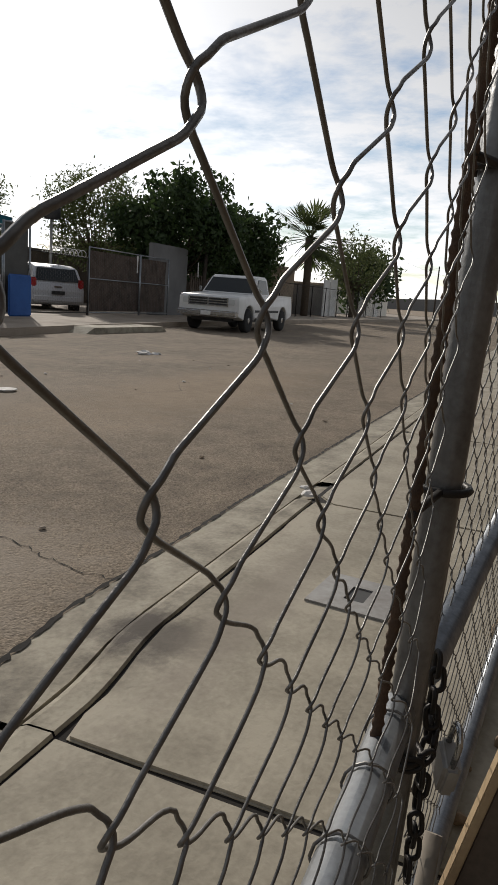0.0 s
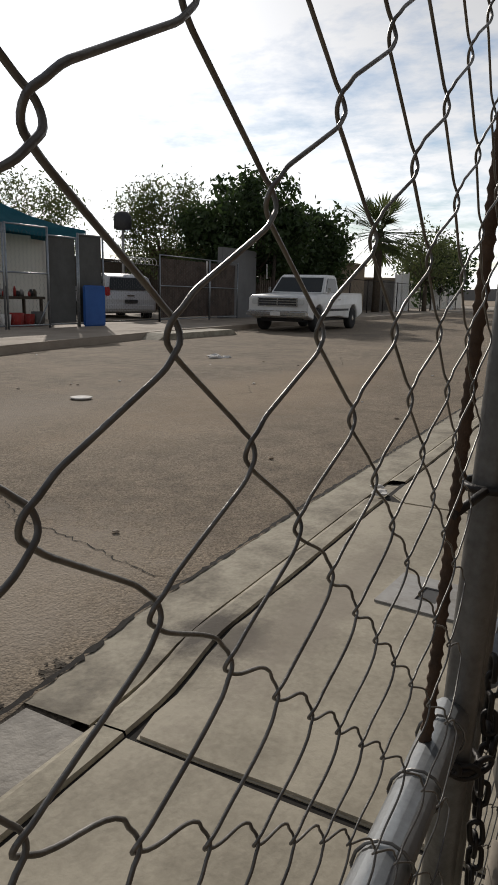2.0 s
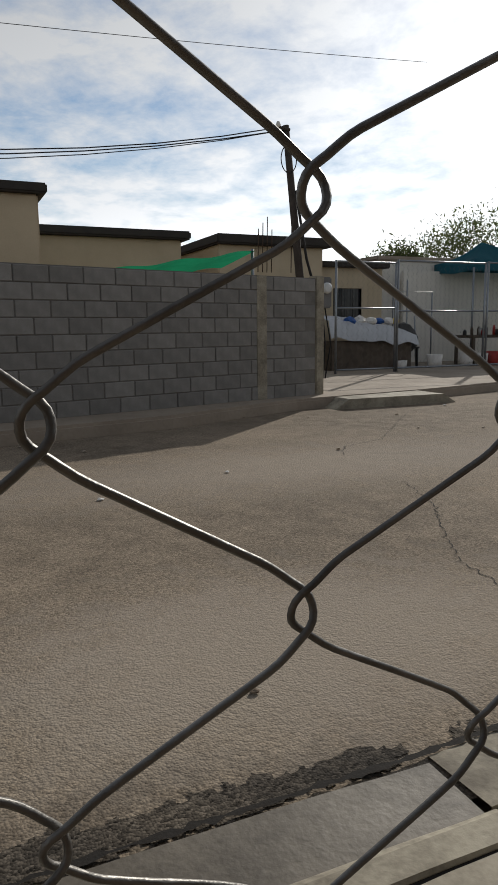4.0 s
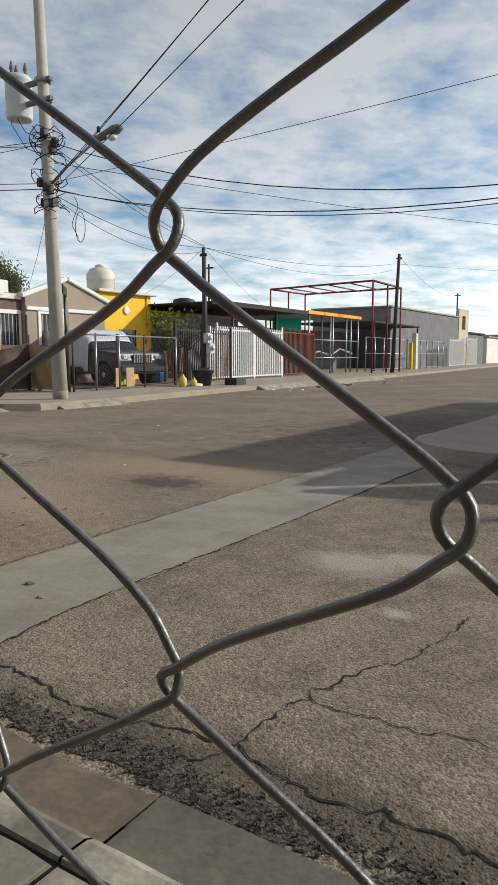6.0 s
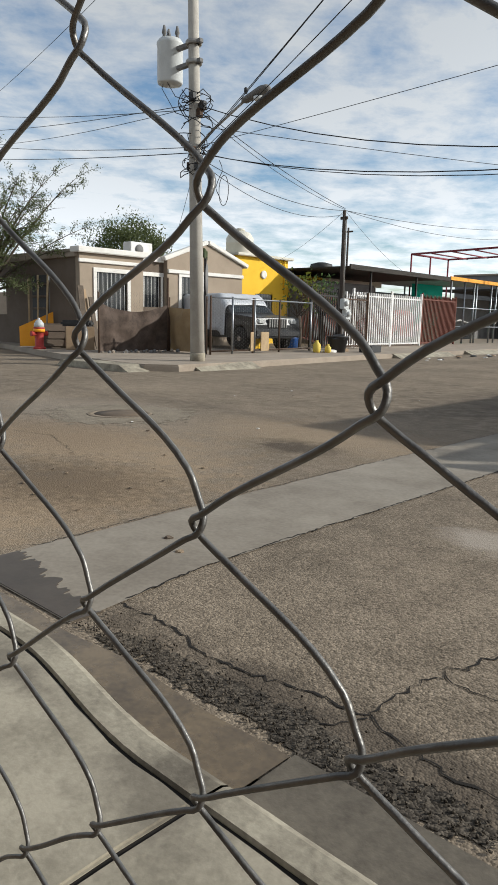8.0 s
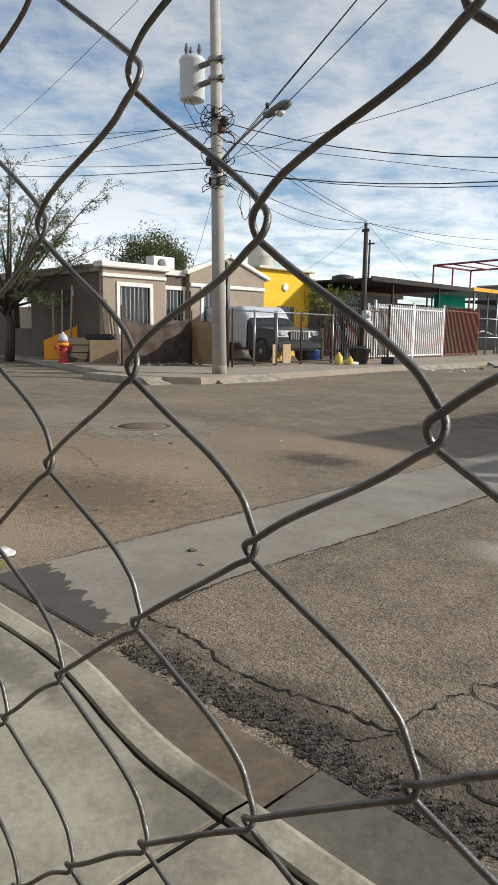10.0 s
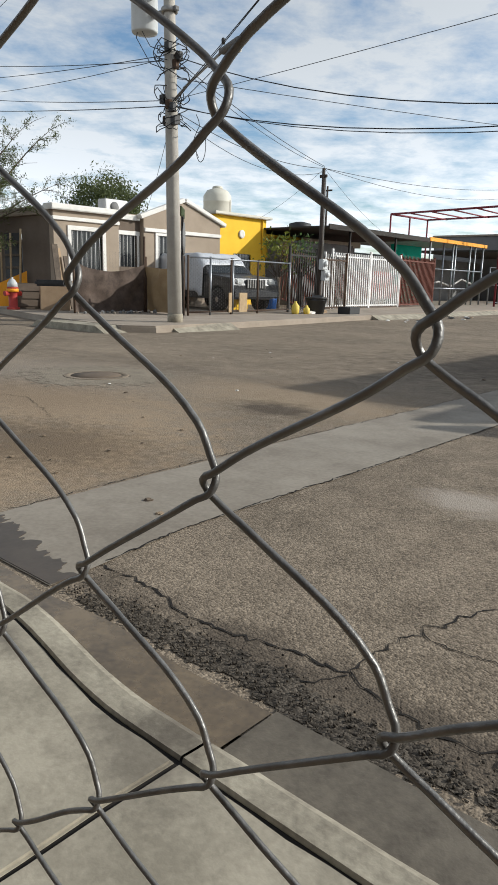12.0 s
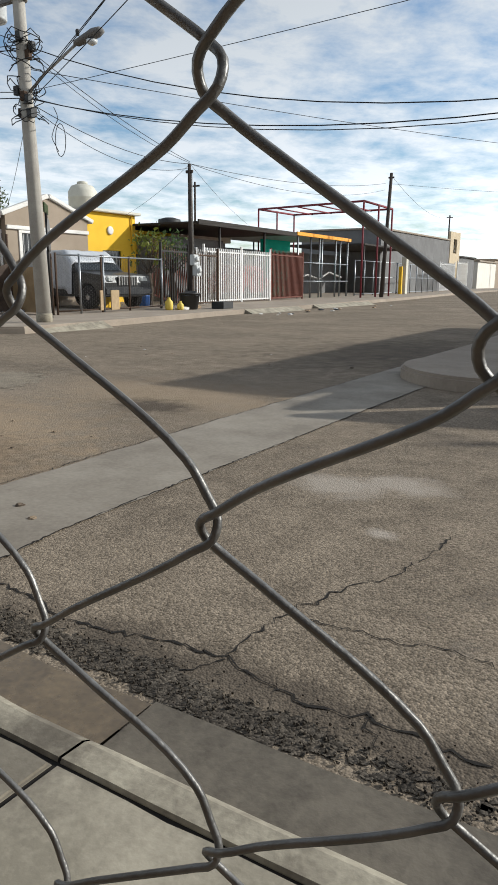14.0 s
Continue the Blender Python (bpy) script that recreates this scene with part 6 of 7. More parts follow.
# sagging cloth fences before the house
def cloth_fence(name, at, w, h, material, label, sag=0.08):
    t = thing(name, label, "fence", at)
    v, f = grid_sheet(0, 0, w, 1, 0, 30, 16)
    v = [(a, 0.10 * noise.noise(Vector((a * 2.4, b * 2.5, 3))) + 0.035 * math.sin(a * 9 + b * 4) * b, 0.03 + b * (h - sag * math.sin(math.pi * a / w) - 0.03)) for a, b, _ in v]
    ob = new("cloth", raw_mesh("cloth", v, f, material, True)); ob.parent = t
    for x in (0.0, w):
        part("post", tubes([[(x, 0, -0.05), (x, 0, h + 0.25)]], 0.028, 8), "rust", t)
    return t


cloth_fence("cloth_fence", pose(-14.3, 9.75, 0.13, 0, 0, 90), 2.15, 1.2, "brown_cloth", "fence hung with sagging dark brown cloth", 0.2)
cloth_fence("cloth_fence", pose(-14.3, 11.95, 0.13, 0, 0, -8), 1.7, 1.15, "tan_cloth", "fence hung with torn tan sacking", 0.05)
wf = thing("wire_fence", "wire fence before the corner house", "fence", pose(-14.36, 9.75, 0.13, 0, 0, 90))
link_panel(wf, 0, 2.2, 0.9, 1.5, 0, 0.09)
part("post", tubes([[(2.2, 0, 0), (2.2, 0, 1.9)]], 0.03, 8), "rust", wf)
rnd = random.Random(31)
for i in range(26):
    x, y = -14.1 + rnd.uniform(-0.15, 0.35), 9.8 + 0.08 * i
    s = rnd.uniform(0.025, 0.06)
    bm = bmesh.new(); bmesh.ops.create_icosphere(bm, subdivisions=1, radius=s)
    for q in bm.verts:
        q.co *= 1 + 0.4 * noise.noise(q.co * 9 + Vector((i, 0, 0)))
    solid("stone", bm, "plaster_grey" if i % 3 else "sidewalk_far", "loose stone along the foot of the fence", "stone", "stones along the fence", at=pose(x, y, 0.13 + s * 0.5))
for i, (x, y, z, w, m) in enumerate(((-15.0, 10.05, 0.13, 1.7, "old_wood"), (-15.05, 10.2, 0.13, 1.6, "cardboard"), (-15.0, 10.4, 0.13, 1.4, "old_wood"))):
    solid("board", rbox(0, -0.09, 0, 0.03, 0.09, w, 0.004), m, "tall weathered board leaning on the wall", "board", "boards by the house", at=pose(x - 1.2, y + 0.6, z, 0, -9, 10 * i))

hyd = thing("fire_hydrant", "red fire hydrant with a yellow band and grey cap", "hydrant", pose(-16.5, 9.42, 0.13))
part("barrel", lathe([(0.16, 0), (0.16, 0.05), (0.11, 0.07), (0.11, 0.5), (0.14, 0.52), (0.14, 0.56)], 18), "red_paint", hyd)
part("bonnet", lathe([(0.13, 0.56), (0.12, 0.66), (0.07, 0.74), (0.03, 0.76), (0.03, 0.8)], 18), "tank_grey", hyd, "grey domed cap")
part("band", lathe([(0.145, 0.44), (0.145, 0.52), (0.10, 0.52)], 18), "orange_plastic", hyd)
for s in (-1, 1):
    part("outlet", lathe([(0.055, 0), (0.055, 0.1), (0.065, 0.1), (0.065, 0.13)], 12, Matrix.Translation((0, s * 0.1, 0.4)) @ Matrix.Rotation(radians(-90 * s), 4, "X")), "red_paint", hyd)
solid("orange_board", prism([(0, 0), (0.95, 0), (0.95, 1.0), (0, 0.55)], -0.02, 0.02), "orange_plastic", "bright orange board propped at the roadside", "board", at=pose(-18.5, 9.95, 0.13, -12, 0, 62))
dresser = thing("old_dresser", "old brown dresser dumped by the wall", "dresser", pose(-16.95, 10.1, 0.13, 0, 0, 70))
part("case", rbox(-0.35, -0.25, 0, 0.35, 0.25, 0.66, 0.01), "old_wood", dresser)
for z in (0.06, 0.26, 0.46):
    part("drawer", rbox(-0.32, -0.275, z, 0.32, -0.25, z + 0.17, 0.006), "plaster_brown", dresser)
solid("crate", rbox(-0.36, -0.25, 0, 0.36, 0.25, 0.6, 0.01), "cardboard", "large plain cardboard box on the pavement", "box", at=pose(-15.9, 10.25, 0.13, 0, 0, 60))
solid("dark_motor", rbox(-0.4, -0.2, 0, 0.4, 0.2, 0.16, 0.05), "plastic_dark", "dark scrap lying on the box", "scrap", at=pose(-16.0, 10.25, 0.73, 0, 0, 40))
for i in range(3):
    solid("stake", tubes([[(0, 0, 0), (0.1 * i - 0.1, 0.05, 1.9 + 0.1 * i)]], 0.03, 8), "wood_light", "pale wooden stake standing by the tree", "stake", "stakes by the tree", at=pose(-18.9 + 0.45 * i, 10.5, 0.13))

# stop sign seen from behind
sg = thing("stop_sign", "octagonal road sign seen from behind on a steel post", "road sign", pose(-11.6, 10.72, 0.13, 0, 0, -48))
part("post", tubes([[(0, 0, 0), (0, 0, 2.2)]], 0.03, 10), "black_iron", sg)
part("plate", lathe([(0.02, 0), (0.36, 0.0), (0.36, 0.012), (0.02, 0.012)], 8, Matrix.Translation((0, 0.04, 1.72)) @ Matrix.Rotation(radians(90), 4, "X") @ Matrix.Rotation(radians(22.5), 4, "Z")), "plaster_grey", sg, "bare grey back of the plate")
part("street_plate", rbox(-0.4, -0.015, 2.16, 0.4, 0.015, 2.36, 0.005), "frond", sg, "small dark green street-name plate")


# ---- fences, yellow house and carports ----
jf = thing("jeep_fence", "rusty tube fence with wire mesh round the car yard", "fence", pose(-12.45, 11.7, 0.13, 0, 0, 96))
for i, x in enumerate((0.0, 0.85, 1.7, 1.78, 2.9, 4.5)):
    part("post", tubes([[(x, 0, -0.05), (x, 0, 1.42)]], 0.026, 8), "galvanised" if i % 2 else "rust", jf)
for z in (0.08, 1.38):
    part("rail", tubes([[(0, 0, z), (4.5, 0, z)]], 0.02, 8), "galvanised" if z > 1 else "rust", jf)
link_panel(jf, 0, 4.5, 0.08, 1.36, 0, 0.085, 0.0025)
for x, w in ((1.55, 0.12), (2.0, 0.35)):
    part("board", rbox(x, -0.06, 0.05, x + w, -0.03, 0.55, 0.004), "wood_light", jf)


def bar_fence(name, at, w, h, n, material, label, tips=True, t=0.016, step=None):
    g = thing(name, label, "gate", at)
    for x in (0, w):
        part("post", rbox(x - 0.035, -0.035, 0, x + 0.035, 0.035, h + 0.12, 0.006), material, g)
    for z in (0.1, h - 0.12):
        part("rail", rbox(0, -0.015, z - 0.025, w, 0.015, z + 0.025, 0.005), material, g)
    bar = bmesh.new()
    box(bar, -t, -t, 0.06, t, t, h if not tips else h - 0.05)
    if tips:
        tube(bar, [(0, 0, h - 0.05), (0, 0, h + 0.08)], [t * 1.3, 0.003], 4)
    me = finish("bar", bar, material)
    for k in range(n):
        ob = new("bar", me); ob.parent = g; ob.location = (w * (k + 0.5) / n, 0, 0)
    return g


bar_fence("iron_fence", pose(-13.0, 16.25, 0.13, 0, 0, 95), 1.5, 1.75, 12, "black_iron", "black iron bar fence beside the yellow house", t=0.012)
bar_fence("iron_fence", pose(-13.2, 17.9, 0.13, 0, 0, 95), 1.8, 1.7, 12, "rust", "rusty iron bar fence beside the pole", t=0.012)
bar_fence("white_gate", pose(-14.25, 20.15, 0.13, 0, 0, 92), 2.55, 1.9, 17, "white_paint", "white steel bar gate, slightly bent", tips=False, t=0.022)
bar_fence("white_gate", pose(-14.36, 22.75, 0.13, 0, 0, 93), 2.35, 1.9, 15, "white_paint", "white steel bar gate, slightly bent", tips=False, t=0.022)
bar_fence("white_gate", pose(-13.95, 19.3, 0.13, 0, 0, 100), 0.8, 1.75, 6, "white_paint", "narrow white steel bar gate beside the pole", t=0.018)
bar_fence("brown_gate", pose(-14.5, 25.2, 0.13, 0, 0, 97), 3.7, 1.95, 26, "brown_steel", "red-brown steel bar gate with pointed tips", t=0.02)
bar_fence("roof_bars", pose(-19.5, 17.0, 1.6, 0, 0, 95), 1.2, 1.0, 9, "black_iron", "iron bars above the yard wall", t=0.012)
bar_fence("slanted_bars", pose(-15.4, 18.6, 0.4, 0, 12, 95), 2.6, 1.9, 16, "brown_steel", "red-brown bars leaning beside the yellow house", t=0.018, tips=False)

yh = thing("yellow_house", "bright yellow rendered house with a flat roof and round ornament", "house", pose(-18.0, 18.15, 0.12, 0, 0, 90))
part("wall", holed_wall(0, 2.85, 0, 3.15, 0, 0.2, [(1.05, 0.95, 2.0, 1.85)]), "plaster_yellow", yh)
part("wing_wall", holed_wall(2.85, 5.0, 0, 2.55, 0.3, 0.5, [(3.2, 0.9, 4.0, 1.8)]), "plaster_yellow", yh)
part("side_wall", rbox(0.0, 0.2, 0, 0.2, 7.0, 3.1, 0.01), "plaster_taupe", yh)
part("side_wall", rbox(4.8, 0.5, 0, 5.0, 7.0, 2.5, 0.01), "plaster_taupe", yh)
part("inner_wall", rbox(0.2, 2.2, 0, 4.8, 2.3, 2.5, 0.01), "plaster_brown", yh)
part("roof", rbox(-0.1, -0.2, 3.15, 3.0, 7.1, 3.25, 0.02), "tank_cream", yh)
part("roof", rbox(2.85, 0.1, 2.55, 5.2, 7.1, 2.66, 0.02), "plaster_yellow", yh)
part("ornament", lathe([(0.09, 0), (0.15, 0.0), (0.15, 0.05), (0.09, 0.05)], 20, Matrix.Translation((1.45, -0.0, 2.55)) @ Matrix.Rotation(radians(90), 4, "X")), "plaster_white", yh, "round white ring ornament")
part("pipe", tubes([[(2.6, -0.05, 1.9), (2.6, -0.05, 3.2)]], 0.03, 8), "plaster_yellow", yh)
part("wall_lamp", rbox(0.15, -0.18, 2.7, 0.4, 0.0, 2.8, 0.02), "plaster_grey", yh)
window(yh, pose(1.05, 0.05, 0.95), 0.95, 0.9, 6)
window(yh, pose(3.2, 0.35, 0.9), 0.8, 0.9, 5)
solid("yard_wall", rbox(-17.9, 16.3, 0.12, -17.7, 18.1, 2.1, 0.01), "plaster_taupe", "plain taupe yard wall beside the yellow house", "wall", kind="structure")
solid("yellow_sheet", rbox(-14.6, 15.55, 0.13, -14.55, 16.2, 1.3, 0.01), "plaster_yellow", "yellow sheet fence panel in the yard", "panel")
dt = thing("water_tank", "small dark rooftop water tank on a thin stand", "water tank", pose(20.45, 16.0, 0.1))
part("tank", lathe([(0.2, 2.95), (0.3, 3.0), (0.32, 3.4), (0.2, 3.55), (0.08, 3.58)], 20), "plastic_dark", dt)
part("stand", tubes([[(0, 0, 0), (0, 0, 2.95)]], 0.05, 8), "sheet_metal", dt)
wt = thing("water_tank", "cream plastic rooftop water tank with a domed lid", "water tank", pose(-22.0, 22.4, 3.05))
part("tank", lathe([(0.55, 0), (0.6, 0.05), (0.6, 0.4), (0.615, 0.43), (0.6, 0.46), (0.6, 1.2), (0.615, 1.23), (0.6, 1.26), (0.6, 1.45), (0.45, 1.68), (0.22, 1.76)], 28), "tank_cream", wt)
part("lid", lathe([(0.22, 1.75), (0.22, 1.84), (0.1, 1.88)], 20), "tank_cream", wt)
part("stand", rbox(-0.7, -0.7, -2.9, 0.7, 0.7, 0.0, 0.02), "plaster_taupe", wt)
part("pipe", tubes([[(0.62, 0.2, -0.2), (0.62, 0.2, 1.3)]], 0.02, 6), "plaster_white", wt)

p2 = pole("utility_pole", -12.2, 16.62, 4.0, 0.065, "thin dark wooden utility pole with meter boxes", arm=0.12)
for z, y in ((1.25, -0.02), (0.95, 0.1)):
    mb = part("meter_box", rbox(0.06, y - 0.12, z, 0.22, y + 0.12, z + 0.3, 0.02), "tank_grey", p2, "pale grey meter box")
    part("dial", lathe([(0.075, 0), (0.075, 0.05), (0.03, 0.07)], 16, Matrix.Translation((0.22, y, z + 0.17)) @ Matrix.Rotation(radians(90), 4, "Y")), "lens", mb)
part("conduit", tubes([[(0.09, 0, 1.5), (0.08, 0, 3.8)]], 0.018, 6), "sheet_metal", p2)
pole("utility_pole", -13.1, 33.9, 6.0, 0.11, "dark wooden utility pole leaning slightly", (0, 0.65), arm=0.15)
pole("utility_pole", -22.5, 31.0, 5.8, 0.07, "thin far utility pole behind the roofs", (0.05, 0))
pole("utility_pole", -20.5, 70.0, 7.0, 0.1, "far utility pole down the side street")
pole("utility_pole", -19.0, 88.0, 6.5, 0.1, "far utility pole down the side street")

# carport of thin steel with an orange edge
cp = thing("carport", "long low carport of thin steel posts and sheet roof", "carport", pose(-15.0, 20.9, 0.0, 0, 0, 92))
part("roof", rbox(0, 0.0, 2.92, 8.0, 5.5, 2.98, 0.01), "roof_dark", cp)
part("fascia", rbox(-0.05, -0.06, 2.86, 7.9, 0.0, 3.04, 0.01), "roof_dark", cp)
part("roof", rbox(7.9, 0.0, 2.96, 14.3, 5.0, 3.02, 0.01), "sheet_metal", cp, "sheet-metal roof")
part("fascia", rbox(7.9, -0.07, 2.92, 14.4, 0.0, 3.08, 0.01), "orange_plastic", cp, "orange painted edge beam")
for x in (1.5, 5.0, 8.2, 9.6, 10.6, 10.9, 12.6, 13.2, 14.2):
    part("post", tubes([[(x, 0.05, 0), (x, 0.05, 2.92)]], 0.045, 8), "galvanised" if x > 8 else "black_iron", cp)
for x in (2.0, 6.0, 9.0, 12.0):
    part("post", tubes([[(x, 4.5, 0), (x, 4.5, 2.92)]], 0.045, 8), "galvanised", cp)
for z in (0.9, 1.75):
    part("rail", tubes([[(8.2, 0.0, z), (14.2, 0.0, z)]], 0.028, 8), "galvanised", cp)
part("rail", tubes([[(8.2, 0.3, 0.95), (9.8, 0.3, 1.2), (11.2, 0.3, 1.0), (12.4, 0.3, 1.35), (14.0, 0.3, 1.1)]], 0.05, 8), "sheet_metal", cp)
solid("carport_wall", rbox(-21.0, 20.5, 0.1, -20.8, 46.0, 2.6, 0.02), "plaster_grey", "dark grey wall at the back of the carports", "wall", kind="structure")
solid("teal_wall", rbox(-18.6, 31.2, 0.1, -18.4, 34.0, 3.05, 0.02), "teal_wall", "bright teal wall panel under the carport", "wall", kind="structure")
solid("dark_block", rbox(-20.6, 21.5, 0.1, -17.0, 25.5, 2.55, 0.02), "plaster_grey", "dark grey rendered shed behind the white gate", "shed")
rt = thing("roof_tank", "dark rooftop tank and unit on a pale roof", "roof tank", pose(-20.5, 26.3, 3.0))
part("roof", rbox(-1.5, -1.6, -0.3, 1.0, 3.6, 0.0, 0.02), "tank_cream", rt)
part("wall", rbox(-1.3, -1.4, -2.9, 0.8, 3.4, -0.3, 0.02), "plaster_grey", rt)
part("tank", lathe([(0.5, 0), (0.52, 0.5), (0.5, 0.62), (0.2, 0.7)], 20), "plastic_dark", rt)
part("unit", rbox(-0.3, 0.8, 0, 0.3, 1.4, 0.4, 0.02), "tank_grey", rt)
red = thing("rooftop_trellis", "open frame of red steel tubes above the carports", "steel frame", pose(0, 0, 0.1))
A, B, C, D = (-19.9, 33.2), (-13.5, 32.2), (-13.7, 36.5), (-19.8, 37.0)
for a, b in ((A, B), (B, C), (C, D), (D, A)):
    part("beam", tubes([[(*a, 4.5), (*b, 4.5)]], 0.055, 6), "red_steel", red)
for k in range(1, 5):
    t = k / 5
    a = (A[0] + (B[0] - A[0]) * t, A[1] + (B[1] - A[1]) * t)
    b = (D[0] + (C[0] - D[0]) * t, D[1] + (C[1] - D[1]) * t)
    part("beam", tubes([[(*a, 4.46), (*b, 4.46)]], 0.035, 6), "red_steel", red)
for q in (A, B, C, D, ((A[0] + D[0]) / 2, (A[1] + D[1]) / 2), ((B[0] + C[0]) / 2, (B[1] + C[1]) / 2)):
    part("post", tubes([[(*q, 0.0), (*q, 4.5)]], 0.05, 6), "red_steel", red)
fe = thing("far_fence", "galvanised tube fence and gate beyond the carport", "fence", pose(-15.3, 35.6, 0.12, 0, 0, 93))
for i in range(12):
    part("post", tubes([[(i * 1.5, 0, 0), (i * 1.5, 0, 1.9)]], 0.035, 8), "galvanised", fe)
for z in (0.1, 1.0, 1.88):
    part("rail", tubes([[(0, 0, z), (16.5, 0, z)]], 0.025, 6), "galvanised", fe)
solid("yellow_post", rbox(-15.45, 43.2, 0.1, -15.15, 43.6, 2.4, 0.02), "tank_cream", "pale square gate pillar", "pillar")
solid("yellow_post", rbox(-15.4, 42.6, 0.1, -15.2, 42.8, 1.8, 0.02), "plaster_yellow", "yellow painted gate post", "post")
cp2 = thing("carport", "dark low carport beyond the leaning pole", "carport", pose(-15.6, 37.5, 0.12, 0, 0, 93))
part("roof", rbox(0, 0, 2.75, 9.0, 5.0, 2.85, 0.02), "roof_dark", cp2)
for x in (0.2, 4.0, 8.8):
    part("post", tubes([[(x, 0.1, 0), (x, 0.1, 2.75)]], 0.06, 8), "black_iron", cp2)
# larger grey building and the far end of the side street
gb = thing("grey_building", "two-storey grey block building behind the fences", "building", pose(-24.0, 46.0, 0.1))
part("wall", rbox(0, 0, 0, 6.0, 16.0, 4.2, 0.03), "plaster_grey", gb)
part("front_wall", holed_wall(0, 3.0, 0, 5.0, 0, 0.2, [(1.0, 3.2, 2.0, 4.4)]), "plaster_beige", gb).matrix_local = pose(6.0, 16.2, 0, 0, 0, 90)
part("roof", rbox(-0.1, -0.1, 4.2, 6.1, 16.1, 4.32, 0.02), "sidewalk_far", gb)
part("pane", rbox(5.7, 17.2, 3.2, 5.8, 18.2, 4.4, 0.01), "window_glass", gb)
for i, (y, w, h, m, xx) in enumerate(((66, 12, 3.1, "plaster_grey", -19.5), (80, 10, 2.9, "plaster_pale", -20), (92, 14, 3.4, "plaster_taupe", -21))):
    hh = thing("house", "plain low house far down the side street", "house", pose(xx, y, 0.1, 0, 0, 92))
    part("wall", rbox(0, 0, 0, w, 6, h, 0.02), m, hh)
    part("roof", rbox(-0.1, -0.2, h, w + 0.1, 6.1, h + 0.15, 0.02), "roof_dark" if i == 0 else "sidewalk_far", hh)
bar_fence("white_gate", pose(-16.6, 55.0, 0.13, 0, 0, 93), 5.0, 2.2, 22, "white_paint", "white steel bar gate far along the street", tips=False, t=0.025)
bar_fence("white_gate", pose(-17.2, 62.0, 0.13, 0, 0, 93), 4.0, 2.4, 18, "white_paint", "white steel bar gate far along the street", tips=False, t=0.025)
for i, (x, y, r) in enumerate(((-15.0, 76.0, 88), (-14.2, 84.0, 92))):
    fc = thing("parked_car", "small white car parked far down the side street", "car", pose(x, y, 0.0, 0, 0, r))
    part("body", soft(prism([(0, 0.3), (4.0, 0.3), (4.0, 0.75), (3.1, 0.9), (2.6, 1.4), (0.9, 1.42), (0.3, 0.95), (0, 0.8)], -0.82, 0.82, lambda x, z: 0.15 * max(0, z - 0.9)), 0.04), "car_white", fc)
    part("windscreen", pane([(3.0, -0.66, 0.95), (3.0, 0.66, 0.95), (2.62, 0.58, 1.37), (2.62, -0.58, 1.37)], 0.03), "car_glass", fc)
    for xw in (0.75, 3.2):
        for yw in (-0.74, 0.74):
            wheel(fc, xw, yw, 0.3, 0.18)
# something closes the far end of both streets
for i, (x, y, w, h) in enumerate(((-8, 104, 14, 3.2), (7, 108, 12, 2.8), (-30, 108, 16, 3.4))):
    solid("far_house", rbox(0, 0, 0, w, 8, h, 0.03), ("plaster_pale", "plaster_taupe", "plaster_grey")[i], "plain low house at the far end of the street", "house", at=pose(x, y, 0))
for i, (x, y, w, h) in enumerate(((-60, 30, 20, 3.0), (-45, 34, 12, 3.4), (-36, 20, 9, 2.8))):
    solid("far_house", rbox(0, 0, 0, w, 8, h, 0.03), ("plaster_taupe", "plaster_pale", "plaster_grey")[i], "plain low house far beyond the crossing", "house", at=pose(x, y, 0))

# red car and motorbike-like clutter behind the gates
rc = thing("red_car", "dull red car parked behind the gates", "car", pose(-16.3, 24.3, 0.12, 0, 0, 100))
part("body", soft(prism([(0, 0.3), (4.0, 0.3), (4.05, 0.75), (3.1, 0.92), (2.6, 1.4), (0.9, 1.42), (0.3, 0.95), (0, 0.8)], -0.82, 0.82, lambda x, z: 0.15 * max(0, z - 0.9)), 0.04), "red_paint", rc)
part("side_window", pane([(0.9, -0.79, 0.97), (2.9, -0.79, 0.97), (2.5, -0.73, 1.35), (1.0, -0.73, 1.35)], 0.02), "car_glass", rc)
for xw in (0.75, 3.2):
    for yw in (-0.74, 0.74):
        wheel(rc, xw, yw, 0.3, 0.18)

# rubbish by the pole
solid("black_tub", lathe([(0.22, 0), (0.3, 0.42), (0.32, 0.42), (0.32, 0.46), (0.27, 0.46), (0.2, 0.03)], 20), "plastic_dark", "black plastic tub full of rubbish", "tub", at=pose(-11.95, 16.2, 0.13))
solid("yellow_jug", lathe([(0.09, 0), (0.11, 0.05), (0.11, 0.22), (0.04, 0.3), (0.04, 0.34)], 16), "yellow_plastic", "yellow plastic jug on the pavement", "jug", at=pose(-12.1, 15.45, 0.13))
solid("yellow_jug", lathe([(0.07, 0), (0.09, 0.04), (0.09, 0.15), (0.035, 0.2), (0.035, 0.24)], 16), "yellow_plastic", "yellow plastic jug on the pavement", "jug", at=pose(-11.9, 15.7, 0.13))
solid("blue_drum", lathe([(0.28, 0), (0.29, 0.3), (0.3, 0.31), (0.29, 0.33), (0.29, 0.6), (0.3, 0.62), (0.29, 0.64), (0.28, 0.88)], 20), "blue_plastic", "blue plastic drum behind the fence", "drum", at=pose(-14.6, 17.2, 0.13))
solid("dark_box", rbox(-0.3, -0.2, 0, 0.3, 0.2, 0.2, 0.01), "plastic_dark", "flat dark box on the kerb", "box", at=pose(-11.5, 17.2, 0.13, 0, 0, 95))


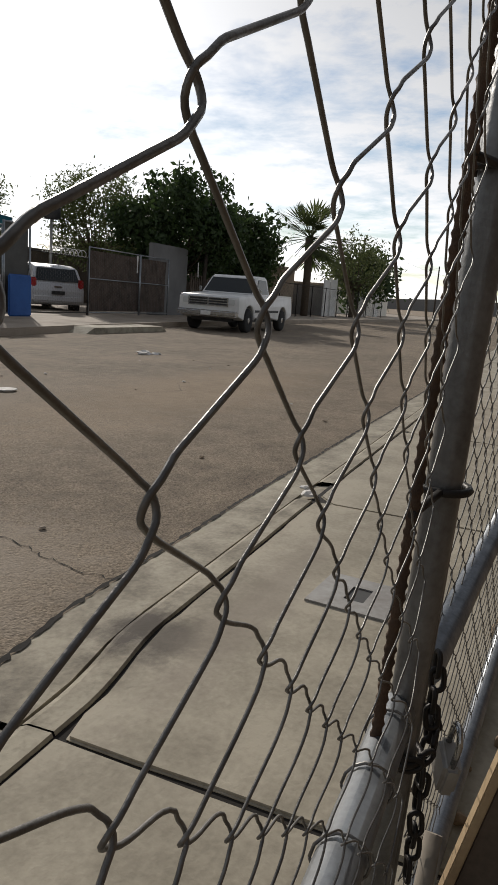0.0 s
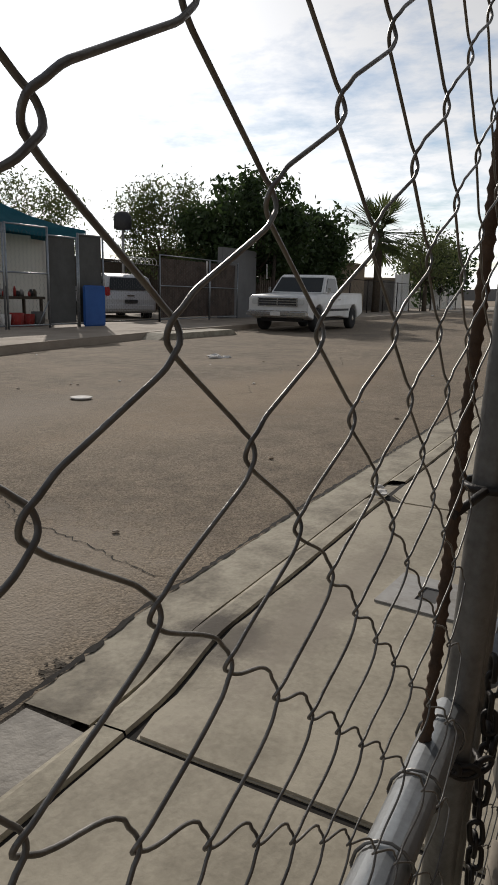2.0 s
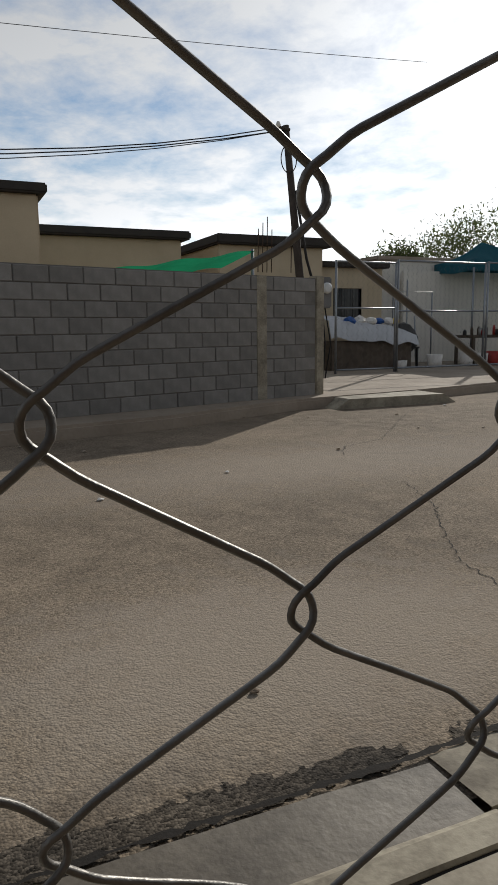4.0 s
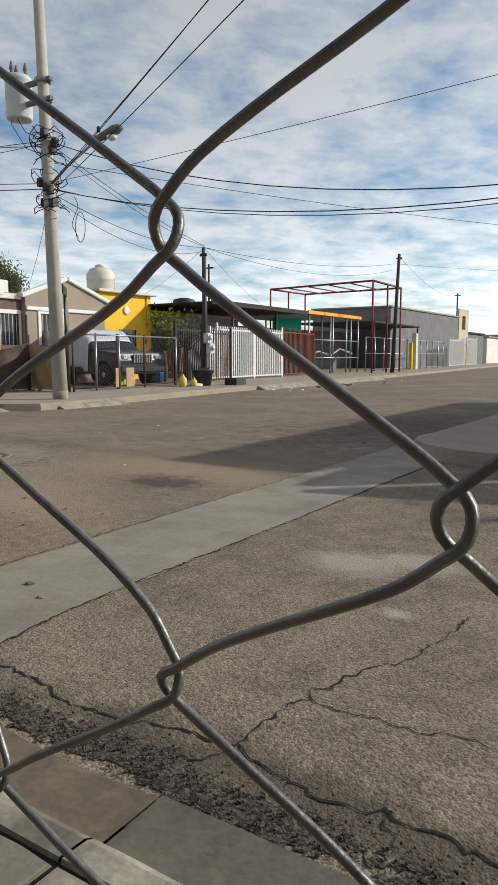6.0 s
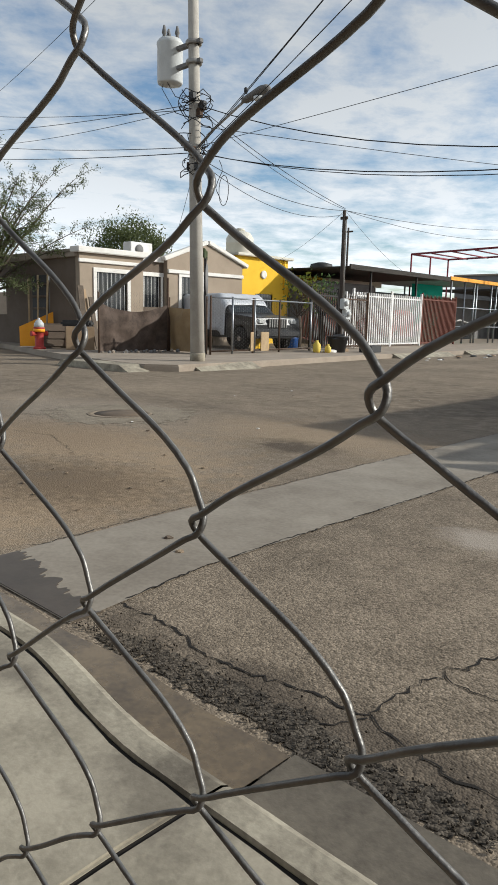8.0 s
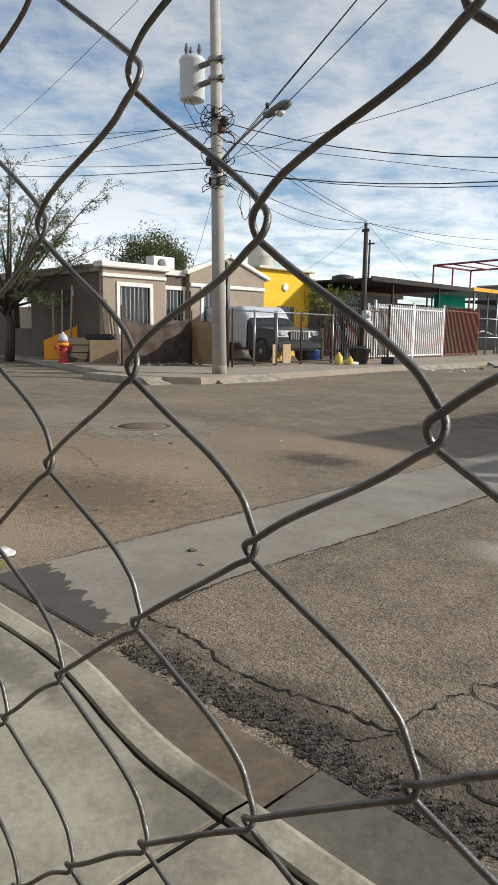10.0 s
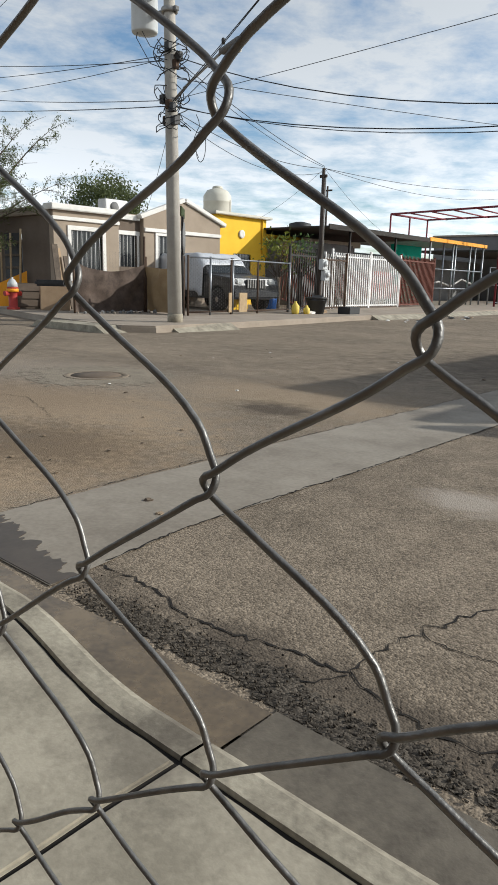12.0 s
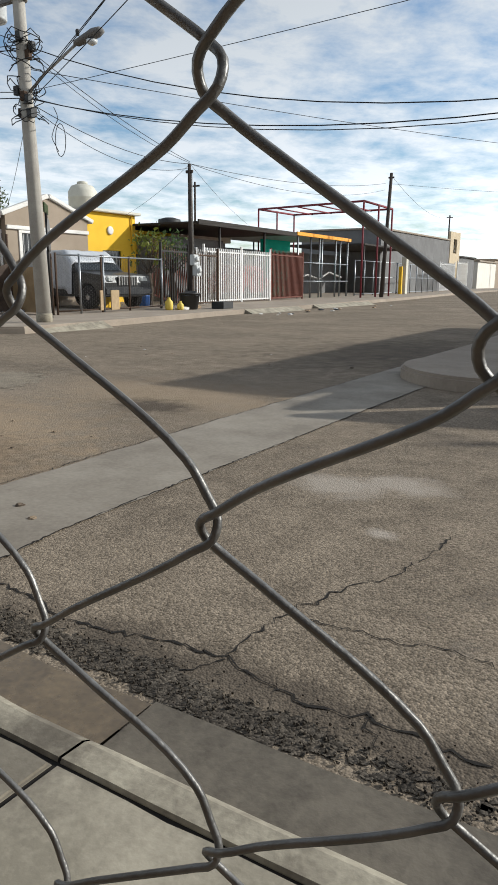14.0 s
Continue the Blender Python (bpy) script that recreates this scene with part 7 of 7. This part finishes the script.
def scrap(x, y, s, material, label, seed, z=0.0, name="litter"):
    rnd = random.Random(seed)
    bm = bmesh.new()
    bmesh.ops.create_icosphere(bm, subdivisions=2, radius=s)
    for q in bm.verts:
        q.co *= 1 + 0.55 * noise.noise(q.co * (1.6 / s) + Vector((seed, 0, 0)))
        q.co.z = max(-0.02 * s, q.co.z * 0.45)
    return solid(name, bm, material, label, "litter", "litter on the street", at=pose(x, y, z + 0.006, 0, 0, rnd.uniform(0, 360)))


scrap(9.1, 5.32, 0.11, "paper", "crumpled pale paper lying on the road", 1)
scrap(9.25, 5.2, 0.07, "paper", "crumpled pale paper lying on the road", 2)
scrap(3.22, 0.86, 0.045, "paper", "crumpled white paper on the kerb", 3, 0.03)
scrap(3.4, 0.93, 0.03, "paper", "crumpled white paper on the kerb", 4, 0.01)
solid("flat_plate", lathe([(0.02, 0), (0.09, 0.0), (0.1, 0.012), (0.085, 0.014), (0.02, 0.006)], 20), "paper", "flattened white plate on the road", "plate", at=pose(4.82, 4.12, 0.006))
rnd = random.Random(77)
for i in range(70):
    x, y = rnd.uniform(-7, 9), rnd.uniform(1.2, 8.0)
    scrap(x, y, rnd.uniform(0.008, 0.022), ("dirt_dark", "paper", "sidewalk_far", "dirt")[i % 4], "tiny scrap of rubbish on the road", 100 + i)
for i in range(16):
    x, y = rnd.uniform(-10.2, -9.2), rnd.uniform(13.5, 26)
    scrap(x, y, rnd.uniform(0.03, 0.11), ("paper", "plastic_dark", "cardboard", "paper")[i % 4], "rubbish lying along the far kerb", 200 + i)
scrap(-12.0, 15.9, 0.2, "paper", "crumpled pale bag beside the tub", 301, 0.13)
scrap(-12.3, 16.9, 0.22, "cardboard", "torn cardboard beside the tub", 302, 0.13)
scrap(-11.9, 16.2, 0.26, "plastic_dark", "dark rubbish heaped in the tub", 303, 0.5)
for i in range(45):
    x, y = rnd.gauss(-3.5, 0.6), rnd.gauss(2.0, 0.6)
    if y > 1.1 and x < -2.7:
        scrap(x, y, 0.003 + 0.012 * rnd.random() ** 3, ("dirt", "dirt_dark", "asphalt")[i % 3], "small clod of earth on the road", 400 + i, name="clod")
scrap(-2.62, 1.09, 0.05, "leaf_yellow", "yellow-green wrapper in the gutter", 501)
scrap(-2.75, 1.2, 0.05, "paper", "pale wrapper in the gutter", 502)
# broken stones along the damp road edge
bm = bmesh.new()
for i in range(1500):
    x = rnd.uniform(-1.75, 0.1)
    y = 1.03 + abs(rnd.gauss(0, 0.075)) + 0.03 * noise.noise(Vector((x * 3, 0, 0)))
    s = rnd.uniform(0.0018, 0.0052)
    bmesh.ops.create_icosphere(bm, subdivisions=1, radius=s, matrix=Matrix.Translation((x, y, 0.007)) @ Euler((rnd.random() * 6, rnd.random() * 6, 0)).to_matrix().to_4x4() @ Matrix.Diagonal((1, 0.8, 0.6, 1))) if i < 900 else None
solid("road_stones", bm, "asphalt_loose", "loose road stones along the broken edge", "stones", kind="stuff")
